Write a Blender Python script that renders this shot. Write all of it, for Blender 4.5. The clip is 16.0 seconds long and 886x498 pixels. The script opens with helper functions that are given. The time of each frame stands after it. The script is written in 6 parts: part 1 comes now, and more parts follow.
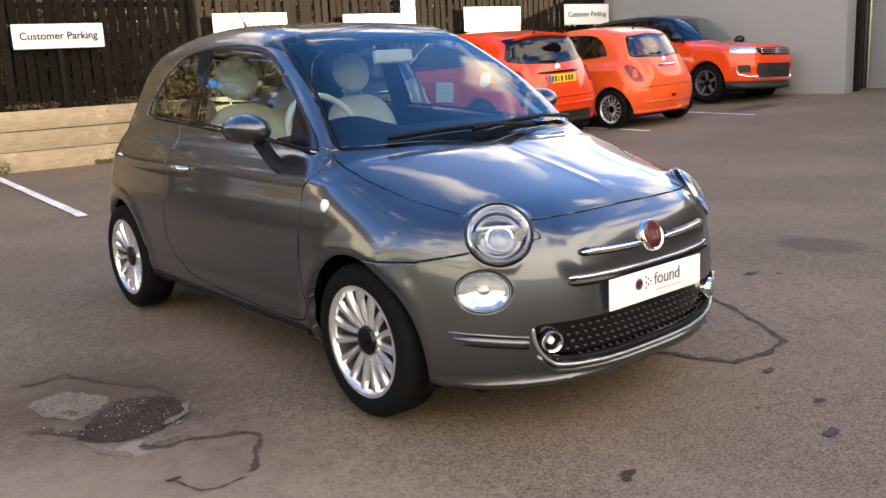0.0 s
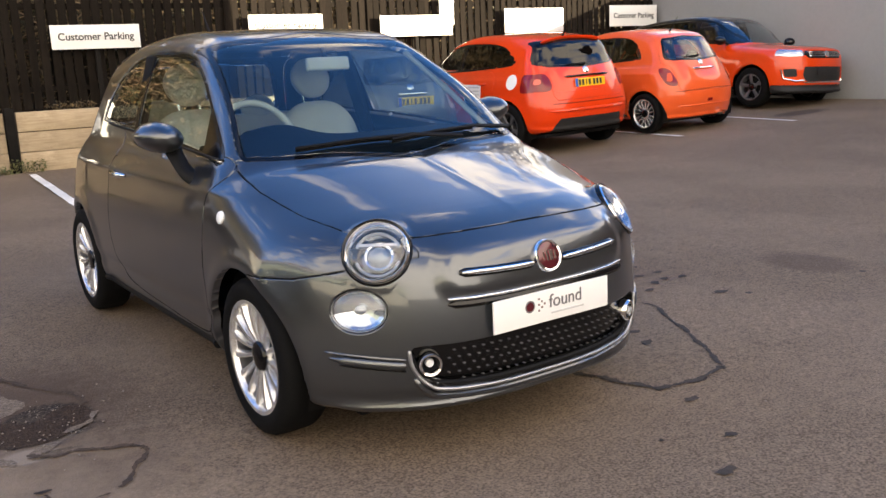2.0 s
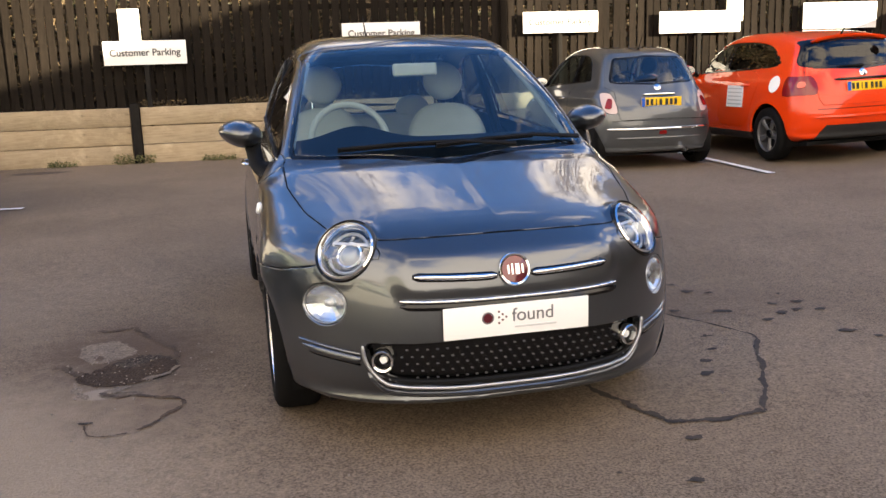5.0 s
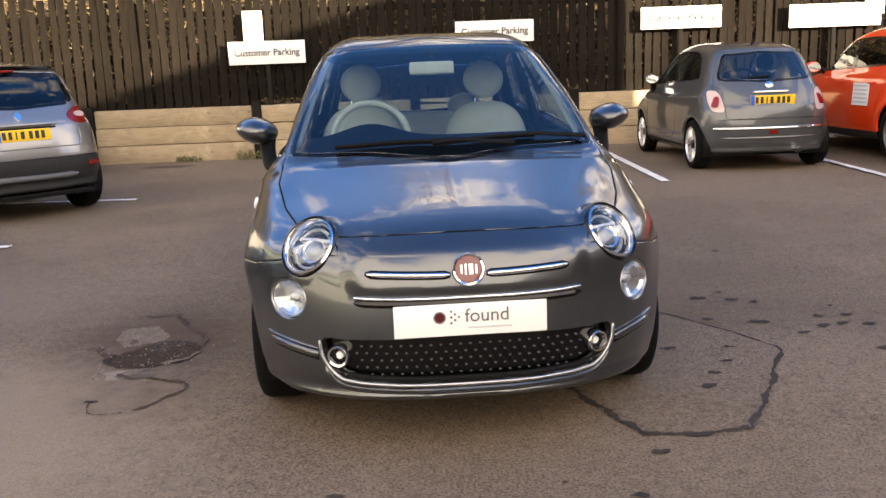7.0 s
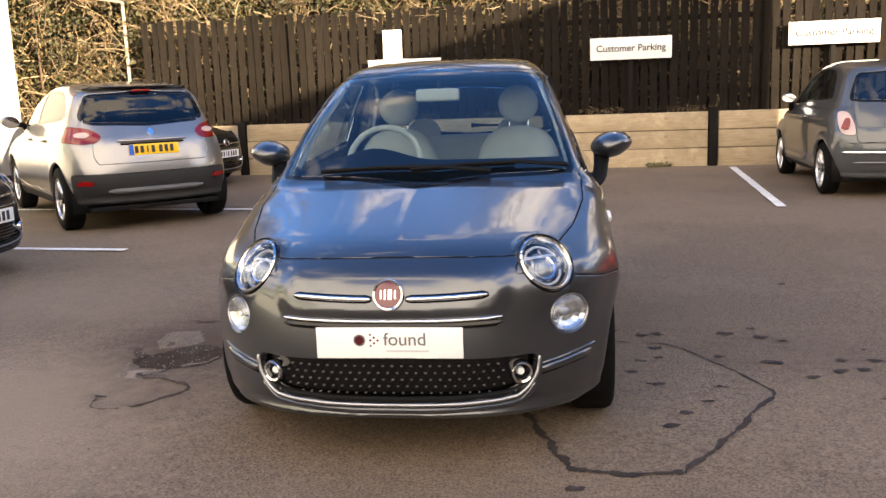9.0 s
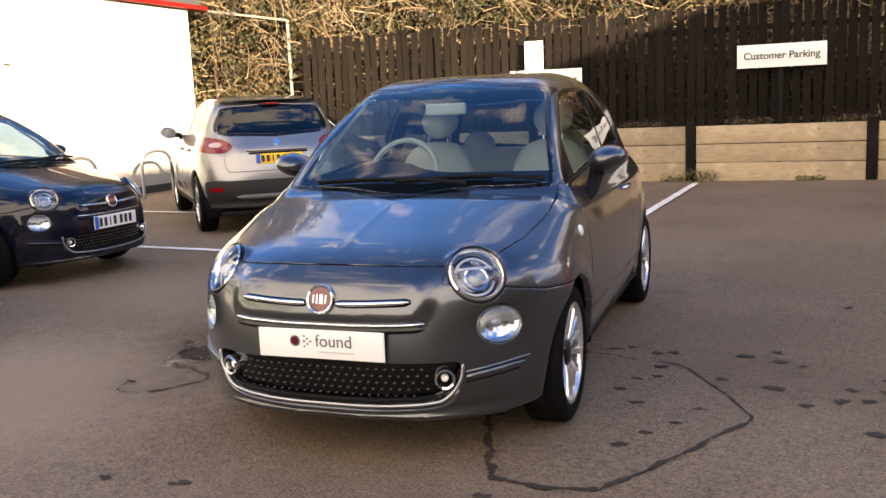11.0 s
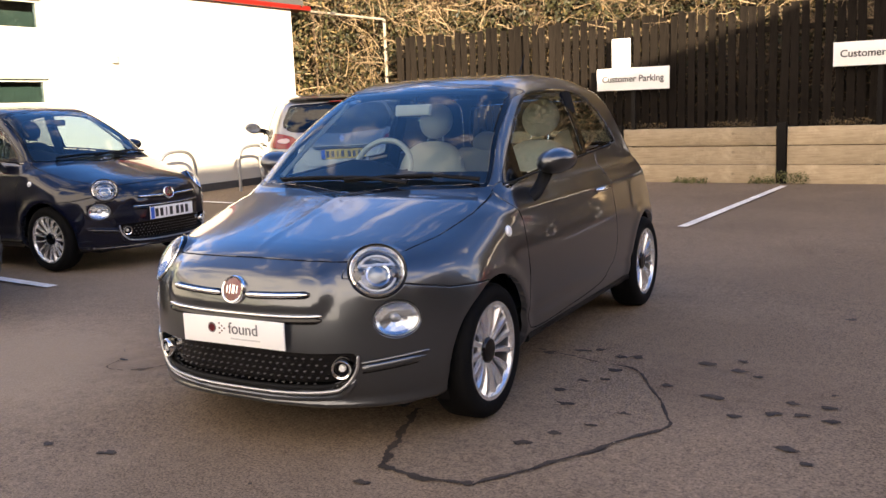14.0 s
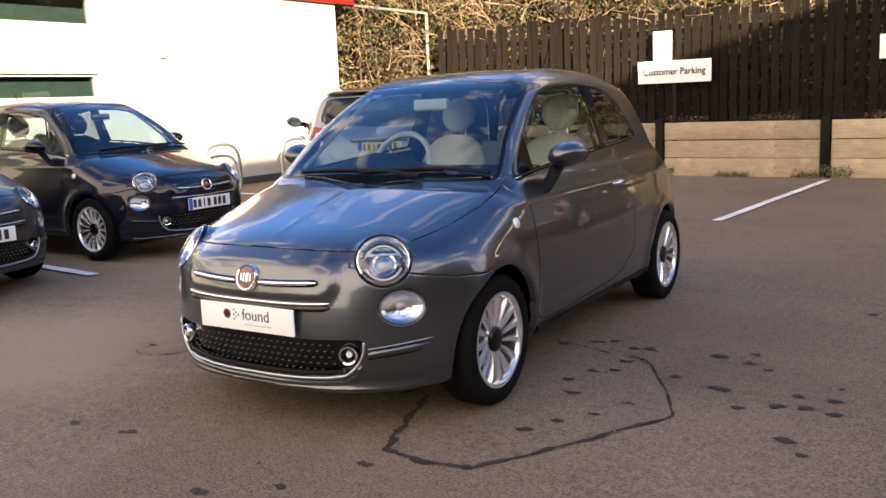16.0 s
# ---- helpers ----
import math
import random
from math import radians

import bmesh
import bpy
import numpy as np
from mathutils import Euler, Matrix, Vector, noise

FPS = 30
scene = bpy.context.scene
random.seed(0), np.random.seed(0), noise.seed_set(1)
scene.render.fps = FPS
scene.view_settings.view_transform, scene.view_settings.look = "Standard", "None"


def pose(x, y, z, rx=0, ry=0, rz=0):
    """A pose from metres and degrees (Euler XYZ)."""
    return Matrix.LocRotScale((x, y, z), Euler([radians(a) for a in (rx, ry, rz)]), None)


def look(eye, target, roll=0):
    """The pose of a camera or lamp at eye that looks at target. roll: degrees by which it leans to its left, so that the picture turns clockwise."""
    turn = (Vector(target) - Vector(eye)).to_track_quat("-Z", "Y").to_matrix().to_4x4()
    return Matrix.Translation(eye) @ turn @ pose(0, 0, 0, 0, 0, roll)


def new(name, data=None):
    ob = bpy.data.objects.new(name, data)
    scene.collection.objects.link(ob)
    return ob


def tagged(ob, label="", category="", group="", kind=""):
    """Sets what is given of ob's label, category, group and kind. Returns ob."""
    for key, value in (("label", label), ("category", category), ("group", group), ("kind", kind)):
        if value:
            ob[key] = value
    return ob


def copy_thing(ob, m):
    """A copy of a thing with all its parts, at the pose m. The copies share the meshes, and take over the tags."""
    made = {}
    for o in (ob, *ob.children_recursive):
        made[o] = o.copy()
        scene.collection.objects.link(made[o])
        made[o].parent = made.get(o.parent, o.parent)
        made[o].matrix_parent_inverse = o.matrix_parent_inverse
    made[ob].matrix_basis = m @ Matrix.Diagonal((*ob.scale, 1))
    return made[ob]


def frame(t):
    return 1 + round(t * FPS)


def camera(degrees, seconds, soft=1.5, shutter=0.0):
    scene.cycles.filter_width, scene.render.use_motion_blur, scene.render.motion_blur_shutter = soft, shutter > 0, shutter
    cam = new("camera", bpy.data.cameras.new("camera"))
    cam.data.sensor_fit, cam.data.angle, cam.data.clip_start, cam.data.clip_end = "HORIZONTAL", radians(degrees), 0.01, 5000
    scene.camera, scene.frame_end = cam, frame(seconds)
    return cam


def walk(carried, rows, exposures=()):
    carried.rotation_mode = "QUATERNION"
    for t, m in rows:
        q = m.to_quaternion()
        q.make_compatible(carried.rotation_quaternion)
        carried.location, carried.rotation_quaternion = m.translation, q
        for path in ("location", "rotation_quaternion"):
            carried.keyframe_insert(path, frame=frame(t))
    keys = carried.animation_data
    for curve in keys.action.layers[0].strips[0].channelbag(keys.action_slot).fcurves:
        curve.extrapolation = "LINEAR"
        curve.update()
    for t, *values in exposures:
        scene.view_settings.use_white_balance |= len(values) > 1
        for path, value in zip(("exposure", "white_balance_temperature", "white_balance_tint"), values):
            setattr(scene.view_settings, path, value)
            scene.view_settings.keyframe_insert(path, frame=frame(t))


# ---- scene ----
cam = camera(52.7, 16.0)
PATH = [
    (0, (0.056, -0.028, 1.307), (1.236, 1.532, 0.886), -2.9),
    (0.5, (0.1, -0.058, 1.308), (1.285, 1.495, 0.881), -2.9),
    (1, (0.264, -0.055, 1.305), (1.435, 1.507, 0.873), -2.8),
    (1.5, (0.456, -0.111, 1.326), (1.605, 1.474, 0.916), -2.1),
    (2, (0.632, -0.296, 1.316), (1.688, 1.351, 0.901), -2.6),
    (2.5, (0.791, -0.458, 1.343), (1.717, 1.267, 0.935), -2.4),
    (3, (1.004, -0.469, 1.321), (1.812, 1.317, 0.923), -2.5),
    (3.5, (1.196, -0.524, 1.334), (1.929, 1.29, 0.921), -2.5),
    (4, (1.387, -0.731, 1.33), (2.015, 1.122, 0.917), -1.6),
    (4.2, (1.452, -0.793, 1.339), (2.013, 1.082, 0.925), -1.4),
    (6.3, (2.132, -0.902, 1.328), (2.344, 1.048, 0.939), -1.5),
    (6.5, (2.198, -0.942, 1.328), (2.362, 1.012, 0.938), -1.0),
    (7, (2.356, -0.923, 1.315), (2.416, 1.037, 0.919), -2.2),
    (7.5, (2.556, -0.862, 1.316), (2.518, 1.101, 0.934), -1.6),
    (8, (2.765, -0.842, 1.326), (2.621, 1.117, 0.953), -1.5),
    (8.5, (3.057, -0.948, 1.341), (2.822, 1.006, 0.984), -1.4),
    (9, (3.253, -0.949, 1.351), (2.909, 0.989, 0.997), -2.1),
    (9.5, (3.46, -0.852, 1.335), (2.989, 1.061, 0.991), -1.4),
    (10, (3.693, -0.845, 1.348), (3.138, 1.047, 1.013), -1.6),
    (10.2, (3.813, -0.861, 1.342), (3.209, 1.016, 1.008), -1.8),
    (12.3, (4.71, -0.731, 1.343), (3.787, 1.014, 1.023), -1.5),
    (12.5, (4.795, -0.734, 1.346), (3.849, 0.997, 1.013), -1.2),
    (13, (4.917, -0.7, 1.345), (3.945, 1.016, 1.013), -1.7),
    (13.5, (4.989, -0.597, 1.319), (4.006, 1.113, 0.988), -1.6),
    (14, (5.052, -0.537, 1.333), (4.027, 1.151, 1.019), -2.2),
    (14.5, (5.149, -0.526, 1.339), (4.092, 1.14, 1.012), -2.5),
    (15, (5.199, -0.508, 1.333), (4.118, 1.142, 1.0), -2.6),
    (15.5, (5.237, -0.527, 1.331), (4.144, 1.113, 0.991), -2.4),
    (16, (5.256, -0.526, 1.333), (4.138, 1.101, 1.008), -2.3),
]
walk(cam, [(t, look(eye, target, roll)) for t, eye, target, roll in PATH], [(0.0, 2.56, 7400.0, 7.0), (1.0, 2.50, 7350.0, 8.0), (1.7, 2.30, 7300.0, 8.0), (4.0, 2.32, 7400.0, 8.0), (7.0, 2.42, 7600.0, 9.0), (8.7, 2.50, 7700.0, 9.0), (9.5, 2.28, 7700.0, 11.0), (16.0, 2.22, 7550.0, 13.0)])

# ---- light ----
SUN_WAY = Vector((-0.75, 0.64, -0.23)).normalized()
sun_up = math.asin(-SUN_WAY.z)
world = bpy.data.worlds.new("sky")
scene.world = world
world.use_nodes = True
wn = world.node_tree.nodes
sky = wn.new("ShaderNodeTexSky")
sky.sky_type, sky.sun_disc = "NISHITA", False
sky.sun_elevation, sky.sun_rotation = sun_up, math.atan2(-SUN_WAY.x, -SUN_WAY.y)
sky.altitude, sky.air_density, sky.dust_density, sky.ozone_density = 50, 1.0, 0.0, 8.0
# a broken layer of low winter cloud, warm in the late sun
way = wn.new("ShaderNodeTexCoord")
split = wn.new("ShaderNodeSeparateXYZ")
lift = wn.new("ShaderNodeMath")
lift.operation = "ADD"
lift.inputs[1].default_value = 0.22
over = wn.new("ShaderNodeVectorMath")
over.operation = "DIVIDE"
cloud = wn.new("ShaderNodeTexNoise")
cloud.inputs["Scale"].default_value, cloud.inputs["Detail"].default_value, cloud.inputs["Roughness"].default_value, cloud.inputs["Distortion"].default_value = 2.5, 9.0, 0.60, 0.7
veil = wn.new("ShaderNodeValToRGB")
veil.color_ramp.elements[0].position, veil.color_ramp.elements[0].color = 0.37, (0, 0, 0, 1)
veil.color_ramp.elements[1].position, veil.color_ramp.elements[1].color = 0.50, (0.92, 0.92, 0.92, 1)
cover = wn.new("ShaderNodeMix")
cover.data_type = "RGBA"
cover.inputs[7].default_value = (6.0, 5.3, 4.6, 1)
world.node_tree.links.new(way.outputs["Generated"], split.inputs[0])
world.node_tree.links.new(split.outputs["Z"], lift.inputs[0])
world.node_tree.links.new(way.outputs["Generated"], over.inputs[0])
world.node_tree.links.new(lift.outputs[0], over.inputs[1])
world.node_tree.links.new(over.outputs[0], cloud.inputs["Vector"])
thin = wn.new("ShaderNodeMath")
thin.operation = "MULTIPLY_ADD"
thin.inputs[1].default_value = -0.25
steep = wn.new("ShaderNodeMath")
steep.operation = "POWER"
steep.inputs[1].default_value = 2.5
world.node_tree.links.new(split.outputs["Z"], steep.inputs[0])
world.node_tree.links.new(steep.outputs[0], thin.inputs[0])
# the cloud bank stands thicker over the open side of the yard
bank_side = wn.new("ShaderNodeMath")
bank_side.operation = "MULTIPLY_ADD"
bank_side.inputs[1].default_value = -0.11
world.node_tree.links.new(split.outputs["Y"], bank_side.inputs[0])
world.node_tree.links.new(cloud.outputs["Fac"], bank_side.inputs[2])
world.node_tree.links.new(bank_side.outputs[0], thin.inputs[2])
world.node_tree.links.new(thin.outputs[0], veil.inputs["Fac"])
world.node_tree.links.new(veil.outputs["Color"], cover.inputs[0])
world.node_tree.links.new(sky.outputs["Color"], cover.inputs[6])
world.node_tree.links.new(cover.outputs[2], wn["Background"].inputs["Color"])
wn["Background"].inputs["Strength"].default_value = 0.14
sun = new("sun", bpy.data.lights.new("sun", "SUN"))
sun.data.energy, sun.data.angle, sun.data.color = 4.8, radians(0.5), (1.0, 0.88, 0.70)
sun.matrix_world = SUN_WAY.to_track_quat("-Z", "Y").to_matrix().to_4x4()

# ---- materials ----
def mat(name, color, rough=0.6, metal=0.0, **more):
    m = bpy.data.materials.new(name)
    m.use_nodes = True
    b = m.node_tree.nodes["Principled BSDF"]
    b.inputs["Base Color"].default_value = (*color, 1)
    b.inputs["Roughness"].default_value = rough
    b.inputs["Metallic"].default_value = metal
    for key, value in more.items():
        b.inputs[key.replace("_", " ")].default_value = value
    return m


def link(m, a, out, b, inp):
    m.node_tree.links.new(a.outputs[out], b.inputs[inp])


def node(m, kind, **values):
    n = m.node_tree.nodes.new(kind)
    for key, value in values.items():
        n.inputs[key].default_value = value
    return n


def noise_tex(m, scale, detail=4.0, rough=0.6, stretch=None):
    co = node(m, "ShaderNodeTexCoord")
    n = node(m, "ShaderNodeTexNoise", Scale=scale, Detail=detail, Roughness=rough)
    if stretch:
        mp = node(m, "ShaderNodeMapping", Scale=stretch)
        link(m, co, "Object", mp, "Vector")
        link(m, mp, "Vector", n, "Vector")
    else:
        link(m, co, "Object", n, "Vector")
    return n


def ramp(m, src, out, stops):
    r = node(m, "ShaderNodeValToRGB")
    while len(r.color_ramp.elements) < len(stops):
        r.color_ramp.elements.new(0.5)
    for e, (at, c) in zip(r.color_ramp.elements, stops):
        e.position, e.color = at, (*c, 1) if len(c) == 3 else c
    link(m, src, out, r, "Fac")
    return r


def mixed(m, fac, a, b, kind="MIX"):
    """A colour mix of two (node, output) pairs or colours by a (node, output) pair or number."""
    x = m.node_tree.nodes.new("ShaderNodeMix")
    x.data_type, x.blend_type = "RGBA", kind
    for value, socket in ((fac, x.inputs[0]), (a, x.inputs[6]), (b, x.inputs[7])):
        if isinstance(value, tuple) and len(value) == 2:
            m.node_tree.links.new(value[0].outputs[value[1]], socket)
        else:
            socket.default_value = value if isinstance(value, float) else (*value, 1)
    return (x, 2)


def set_color(m, pair):
    m.node_tree.links.new(pair[0].outputs[pair[1]], m.node_tree.nodes["Principled BSDF"].inputs["Base Color"])


def bumped(m, src, out, strength, distance):
    b = node(m, "ShaderNodeBump", Strength=strength, Distance=distance)
    link(m, src, out, b, "Height")
    link(m, b, "Normal", m.node_tree.nodes["Principled BSDF"], "Normal")


def paint(name, color, metal=0.0, rough=0.35, coat=1.0, spec=0.5):
    m = mat(name, color, rough, metal, Coat_Weight=coat, Specular_IOR_Level=spec, Coat_Roughness=0.03, Coat_IOR=1.5)
    fine = noise_tex(m, 900, 2)
    broad = noise_tex(m, 1.7, 3)
    dark, light = tuple(c * 0.86 for c in color), tuple(min(1, c * 1.14) for c in color)
    set_color(m, mixed(m, 0.35, (ramp(m, fine, "Fac", [(0.35, dark), (0.65, light)]), "Color"), (ramp(m, broad, "Fac", [(0.3, dark), (0.7, light)]), "Color")))
    link(m, ramp(m, noise_tex(m, 6, 5), "Fac", [(0.4, (0.012,) * 3), (0.8, (0.035,) * 3)]), "Color", m.node_tree.nodes["Principled BSDF"], "Coat Roughness")
    return m


def glass(name, tint, face=0.08, rim=1.3):
    """A thin pane: it lets light through with a tint and mirrors by Fresnel."""
    m = bpy.data.materials.new(name)
    m.use_nodes = True
    m.node_tree.nodes.remove(m.node_tree.nodes["Principled BSDF"])
    t = node(m, "ShaderNodeBsdfTransparent", Color=(*tint, 1))
    g = node(m, "ShaderNodeBsdfAnisotropic", Color=(1, 1, 1, 1), Roughness=0.015)
    f = node(m, "ShaderNodeLayerWeight", Blend=0.5)
    fifth = node(m, "ShaderNodeMath")
    fifth.operation = "POWER"
    fifth.inputs[1].default_value = 5.0
    double = node(m, "ShaderNodeMath")
    double.operation, double.use_clamp = "MULTIPLY_ADD", True
    double.inputs[1].default_value, double.inputs[2].default_value = rim, face
    x = node(m, "ShaderNodeMixShader")
    link(m, f, "Facing", fifth, 0)
    link(m, fifth, "Value", double, 0)
    link(m, double, "Value", x, "Fac")
    m.node_tree.links.new(t.outputs[0], x.inputs[1])
    m.node_tree.links.new(g.outputs[0], x.inputs[2])
    m.node_tree.links.new(x.outputs[0], m.node_tree.nodes["Material Output"].inputs["Surface"])
    return m


def mottled(name, color, rough, scale, depth=0.25, bump=0.0, metal=0.0, stretch=None, second=None):
    """A base colour that varies at two scales, with relief."""
    m = mat(name, color, rough, metal, Specular_IOR_Level=0.3 if max(color) > 0.02 else 0.12)
    a, b = noise_tex(m, scale, 6, 0.65, stretch), noise_tex(m, scale * 0.09, 3, 0.5)
    low, high = tuple(c * (1 - depth) for c in color), tuple(min(1, c * (1 + depth)) for c in color)
    c1 = ramp(m, a, "Fac", [(0.3, low), (0.7, high)])
    c2 = ramp(m, b, "Fac", [(0.35, second or low), (0.65, high)])
    set_color(m, mixed(m, 0.4, (c1, "Color"), (c2, "Color")))
    if bump:
        bumped(m, a, "Fac", 0.6, bump)
    return m


GREY = paint("grey_metallic_paint", (0.094, 0.102, 0.113), 0.9, 0.28)
OLDGREY = paint("dark_grey_paint", (0.075, 0.082, 0.09), 0.4, 0.36)
NAVY = paint("midnight_blue_paint", (0.0022, 0.003, 0.010), 0.0, 0.3, 0.95, 0.1)
SLATE = paint("slate_blue_paint", (0.018, 0.024, 0.033), 0.2, 0.34, 0.7, 0.2)
ORANGE = paint("orange_red_paint", (0.72, 0.042, 0.001), 0.0, 0.4, 0.85, 0.2)
CORAL = paint("coral_paint", (0.74, 0.098, 0.020), 0.0, 0.4, 0.85, 0.2)
FLAME = paint("flame_orange_paint", (0.68, 0.050, 0.002), 0.0, 0.4, 0.85, 0.2)
SILVER = paint("silver_beige_paint", (0.25, 0.248, 0.25), 0.75, 0.30)
BLACKPAINT = paint("black_paint", (0.006, 0.006, 0.007), 0.0, 0.3, 0.7, 0.1)
CHROME = mat("chrome", (0.78, 0.78, 0.78), 0.08, 1.0)
ALLOY = mottled("silver_alloy", (0.74, 0.74, 0.75), 0.24, 60, 0.06, 0, 0.75)
DARKALLOY = mottled("dark_alloy", (0.13, 0.13, 0.14), 0.35, 60, 0.15, 0, 0.5)
RUBBER = mottled("tyre_rubber", (0.0045, 0.0045, 0.0048), 0.8, 90, 0.35, 0.002)
PLASTIC = mottled("black_plastic", (0.006, 0.006, 0.0064), 0.5, 140, 0.25, 0.001)
GLOSSBLACK = mat("gloss_black", (0.003, 0.003, 0.0035), 0.14, 0.0, Specular_IOR_Level=0.4)
CLADDING = mottled("grey_cladding", (0.021, 0.021, 0.0225), 0.6, 160, 0.2, 0.001)
GLASS = glass("clear_glass", (0.56, 0.66, 0.69))
TINTED = glass("tinted_glass", (0.26, 0.30, 0.31), 0.07, 1.3)
PRIVACY = glass("dark_glass", (0.035, 0.045, 0.055), 0.04, 0.9)
LENS = glass("lamp_lens", (0.93, 0.95, 0.97))
REDLENS = mat("red_lens", (0.20, 0.004, 0.004), 0.15, 0.0, Coat_Weight=0.3)
AMBER = mat("amber_lens", (0.8, 0.22, 0.03), 0.15)
REFLECTOR = mat("lamp_reflector", (0.24, 0.26, 0.29), 0.12, 1.0)
SATIN = mat("pale_lamp_diffuser", (0.8, 0.82, 0.84), 0.3)
CREAM = mottled("cream_upholstery", (0.64, 0.61, 0.53), 0.7, 220, 0.1, 0.001)
TRIM = mottled("dark_cabin_trim", (0.005, 0.0053, 0.006), 0.65, 200, 0.2, 0.001)
PLATEWHITE = mat("white_plate", (0.85, 0.85, 0.85), 0.35)
PLATEYELLOW = mat("yellow_plate", (0.85, 0.52, 0.02), 0.35)
PLATEBLUE = mat("blue_plate_band", (0.01, 0.1, 0.55), 0.4)
INK = mat("dark_ink", (0.02, 0.02, 0.022), 0.5)
INKGREY = mat("grey_ink", (0.12, 0.12, 0.13), 0.5)
BADGERED = mat("dark_red_enamel", (0.10, 0.010, 0.016), 0.2, 0.2, Coat_Weight=0.8)
MIRROR = mat("mirror", (0.9, 0.9, 0.9), 0.05, 1.0)


# ---- mesh tools ----
def mesh_of(name, bm, smooth=True):
    me = bpy.data.meshes.new(name)
    bmesh.ops.recalc_face_normals(bm, faces=bm.faces)
    bm.to_mesh(me)
    bm.free()
    if smooth:
        me.shade_smooth()
        me.set_sharp_from_angle(angle=radians(38))
    return me


def part(name, bm, material, parent, label="", smooth=True):
    """Links a bmesh or a mesh as one object under a thing or a part."""
    me = mesh_of(name, bm, smooth) if isinstance(bm, bmesh.types.BMesh) else bm
    if not me.materials:
        me.materials.append(material)
    ob = new(name, me)
    ob.material_slots[0].link = "OBJECT"
    ob.material_slots[0].material = material
    ob.parent = parent
    if label:
        ob["label"] = label
    return ob


def thing(name, label, category, m=None, group="", kind=""):
    ob = tagged(new(name), label, category, group, kind)
    if m:
        ob.matrix_basis = m
    return ob


def box(bm, size, at=(0, 0, 0), turn=None, bevel=0.0, seg=2):
    m = Matrix.Translation(at) @ (turn or Matrix()) @ Matrix.Diagonal((*size, 1))
    r = bmesh.ops.create_cube(bm, size=1, matrix=m)
    if bevel:
        edges = {e for v in r["verts"] for e in v.link_edges}
        bmesh.ops.bevel(bm, geom=list(edges), offset=bevel, segments=seg, affect="EDGES", profile=0.6)
    return bm


def boxed(size, at=(0, 0, 0), turn=None, bevel=0.0, seg=2):
    return box(bmesh.new(), size, at, turn, bevel, seg)


def lathe(rows, n=40, m=None, bm=None):
    """Turns rows of (radius, height) about the z axis; m places the result."""
    bm = bm or bmesh.new()
    m = m or Matrix()
    rings = []
    for r, h in rows:
        if r < 1e-5:
            rings.append([bm.verts.new(m @ Vector((0, 0, h)))])
        else:
            rings.append([bm.verts.new(m @ Vector((r * math.cos(2 * math.pi * i / n), r * math.sin(2 * math.pi * i / n), h))) for i in range(n)])
    for a, b in zip(rings, rings[1:]):
        for i in range(n):
            j = (i + 1) % n
            if len(a) == 1 and len(b) == 1:
                continue
            if len(a) == 1:
                bm.faces.new((a[0], b[i], b[j]))
            elif len(b) == 1:
                bm.faces.new((a[i], b[0], a[j]))
            else:
                bm.faces.new((a[i], b[i], b[j], a[j]))
    return bm


def tube(points, radius, n=8, bm=None, closed=False, flat=1.0):
    """A round bar along points; radius may be a list."""
    bm = bm or bmesh.new()
    pts = [Vector(p) for p in points]
    radii = radius if isinstance(radius, (list, tuple)) else [radius] * len(pts)
    rings, side = [], None
    for i, p in enumerate(pts):
        a = pts[i - 1] if i or closed else p
        b = pts[(i + 1) % len(pts)] if i < len(pts) - 1 or closed else p
        d = (b - a).normalized()
        if side is None:
            side = d.orthogonal().normalized()
        side = (side - d * side.dot(d)).normalized()
        up = d.cross(side)
        rings.append([bm.verts.new(p + radii[i] * (math.cos(2 * math.pi * k / n) * side + flat * math.sin(2 * math.pi * k / n) * up)) for k in range(n)])
    for a, b in zip(rings, rings[1:] + ([rings[0]] if closed else [])):
        for k in range(n):
            bm.faces.new((a[k], a[(k + 1) % n], b[(k + 1) % n], b[k]))
    if not closed:
        bm.faces.new(rings[0][::-1])
        bm.faces.new(rings[-1])
    return bm


def plate(points, height, bm=None, m=None):
    """A flat piece with this outline in x and y, from z 0 to height."""
    bm = bm or bmesh.new()
    m = m or Matrix()
    low = [bm.verts.new(m @ Vector((x, y, 0))) for x, y in points]
    top = [bm.verts.new(m @ Vector((x, y, height))) for x, y in points]
    bm.faces.new(low[::-1])
    bm.faces.new(top)
    for i in range(len(points)):
        j = (i + 1) % len(points)
        bm.faces.new((low[i], low[j], top[j], top[i]))
    return bm


def curve_through(points, n, closed=False):
    """A smooth line through points, as n points (Catmull-Rom)."""
    p = np.array(points, float)
    k = len(p)
    segs = k if closed else k - 1
    out = []
    for s in np.linspace(0, segs, n, endpoint=not closed):
        i = min(int(s), segs - 1)
        f = s - i
        q = [p[(i + d) % k] if closed else p[min(max(i + d, 0), k - 1)] for d in (-1, 0, 1, 2)]
        out.append(0.5 * (2 * q[1] + (q[2] - q[0]) * f + (2 * q[0] - 5 * q[1] + 4 * q[2] - q[3]) * f * f + (3 * q[1] - q[0] - 3 * q[2] + q[3]) * f ** 3))
    return np.array(out)


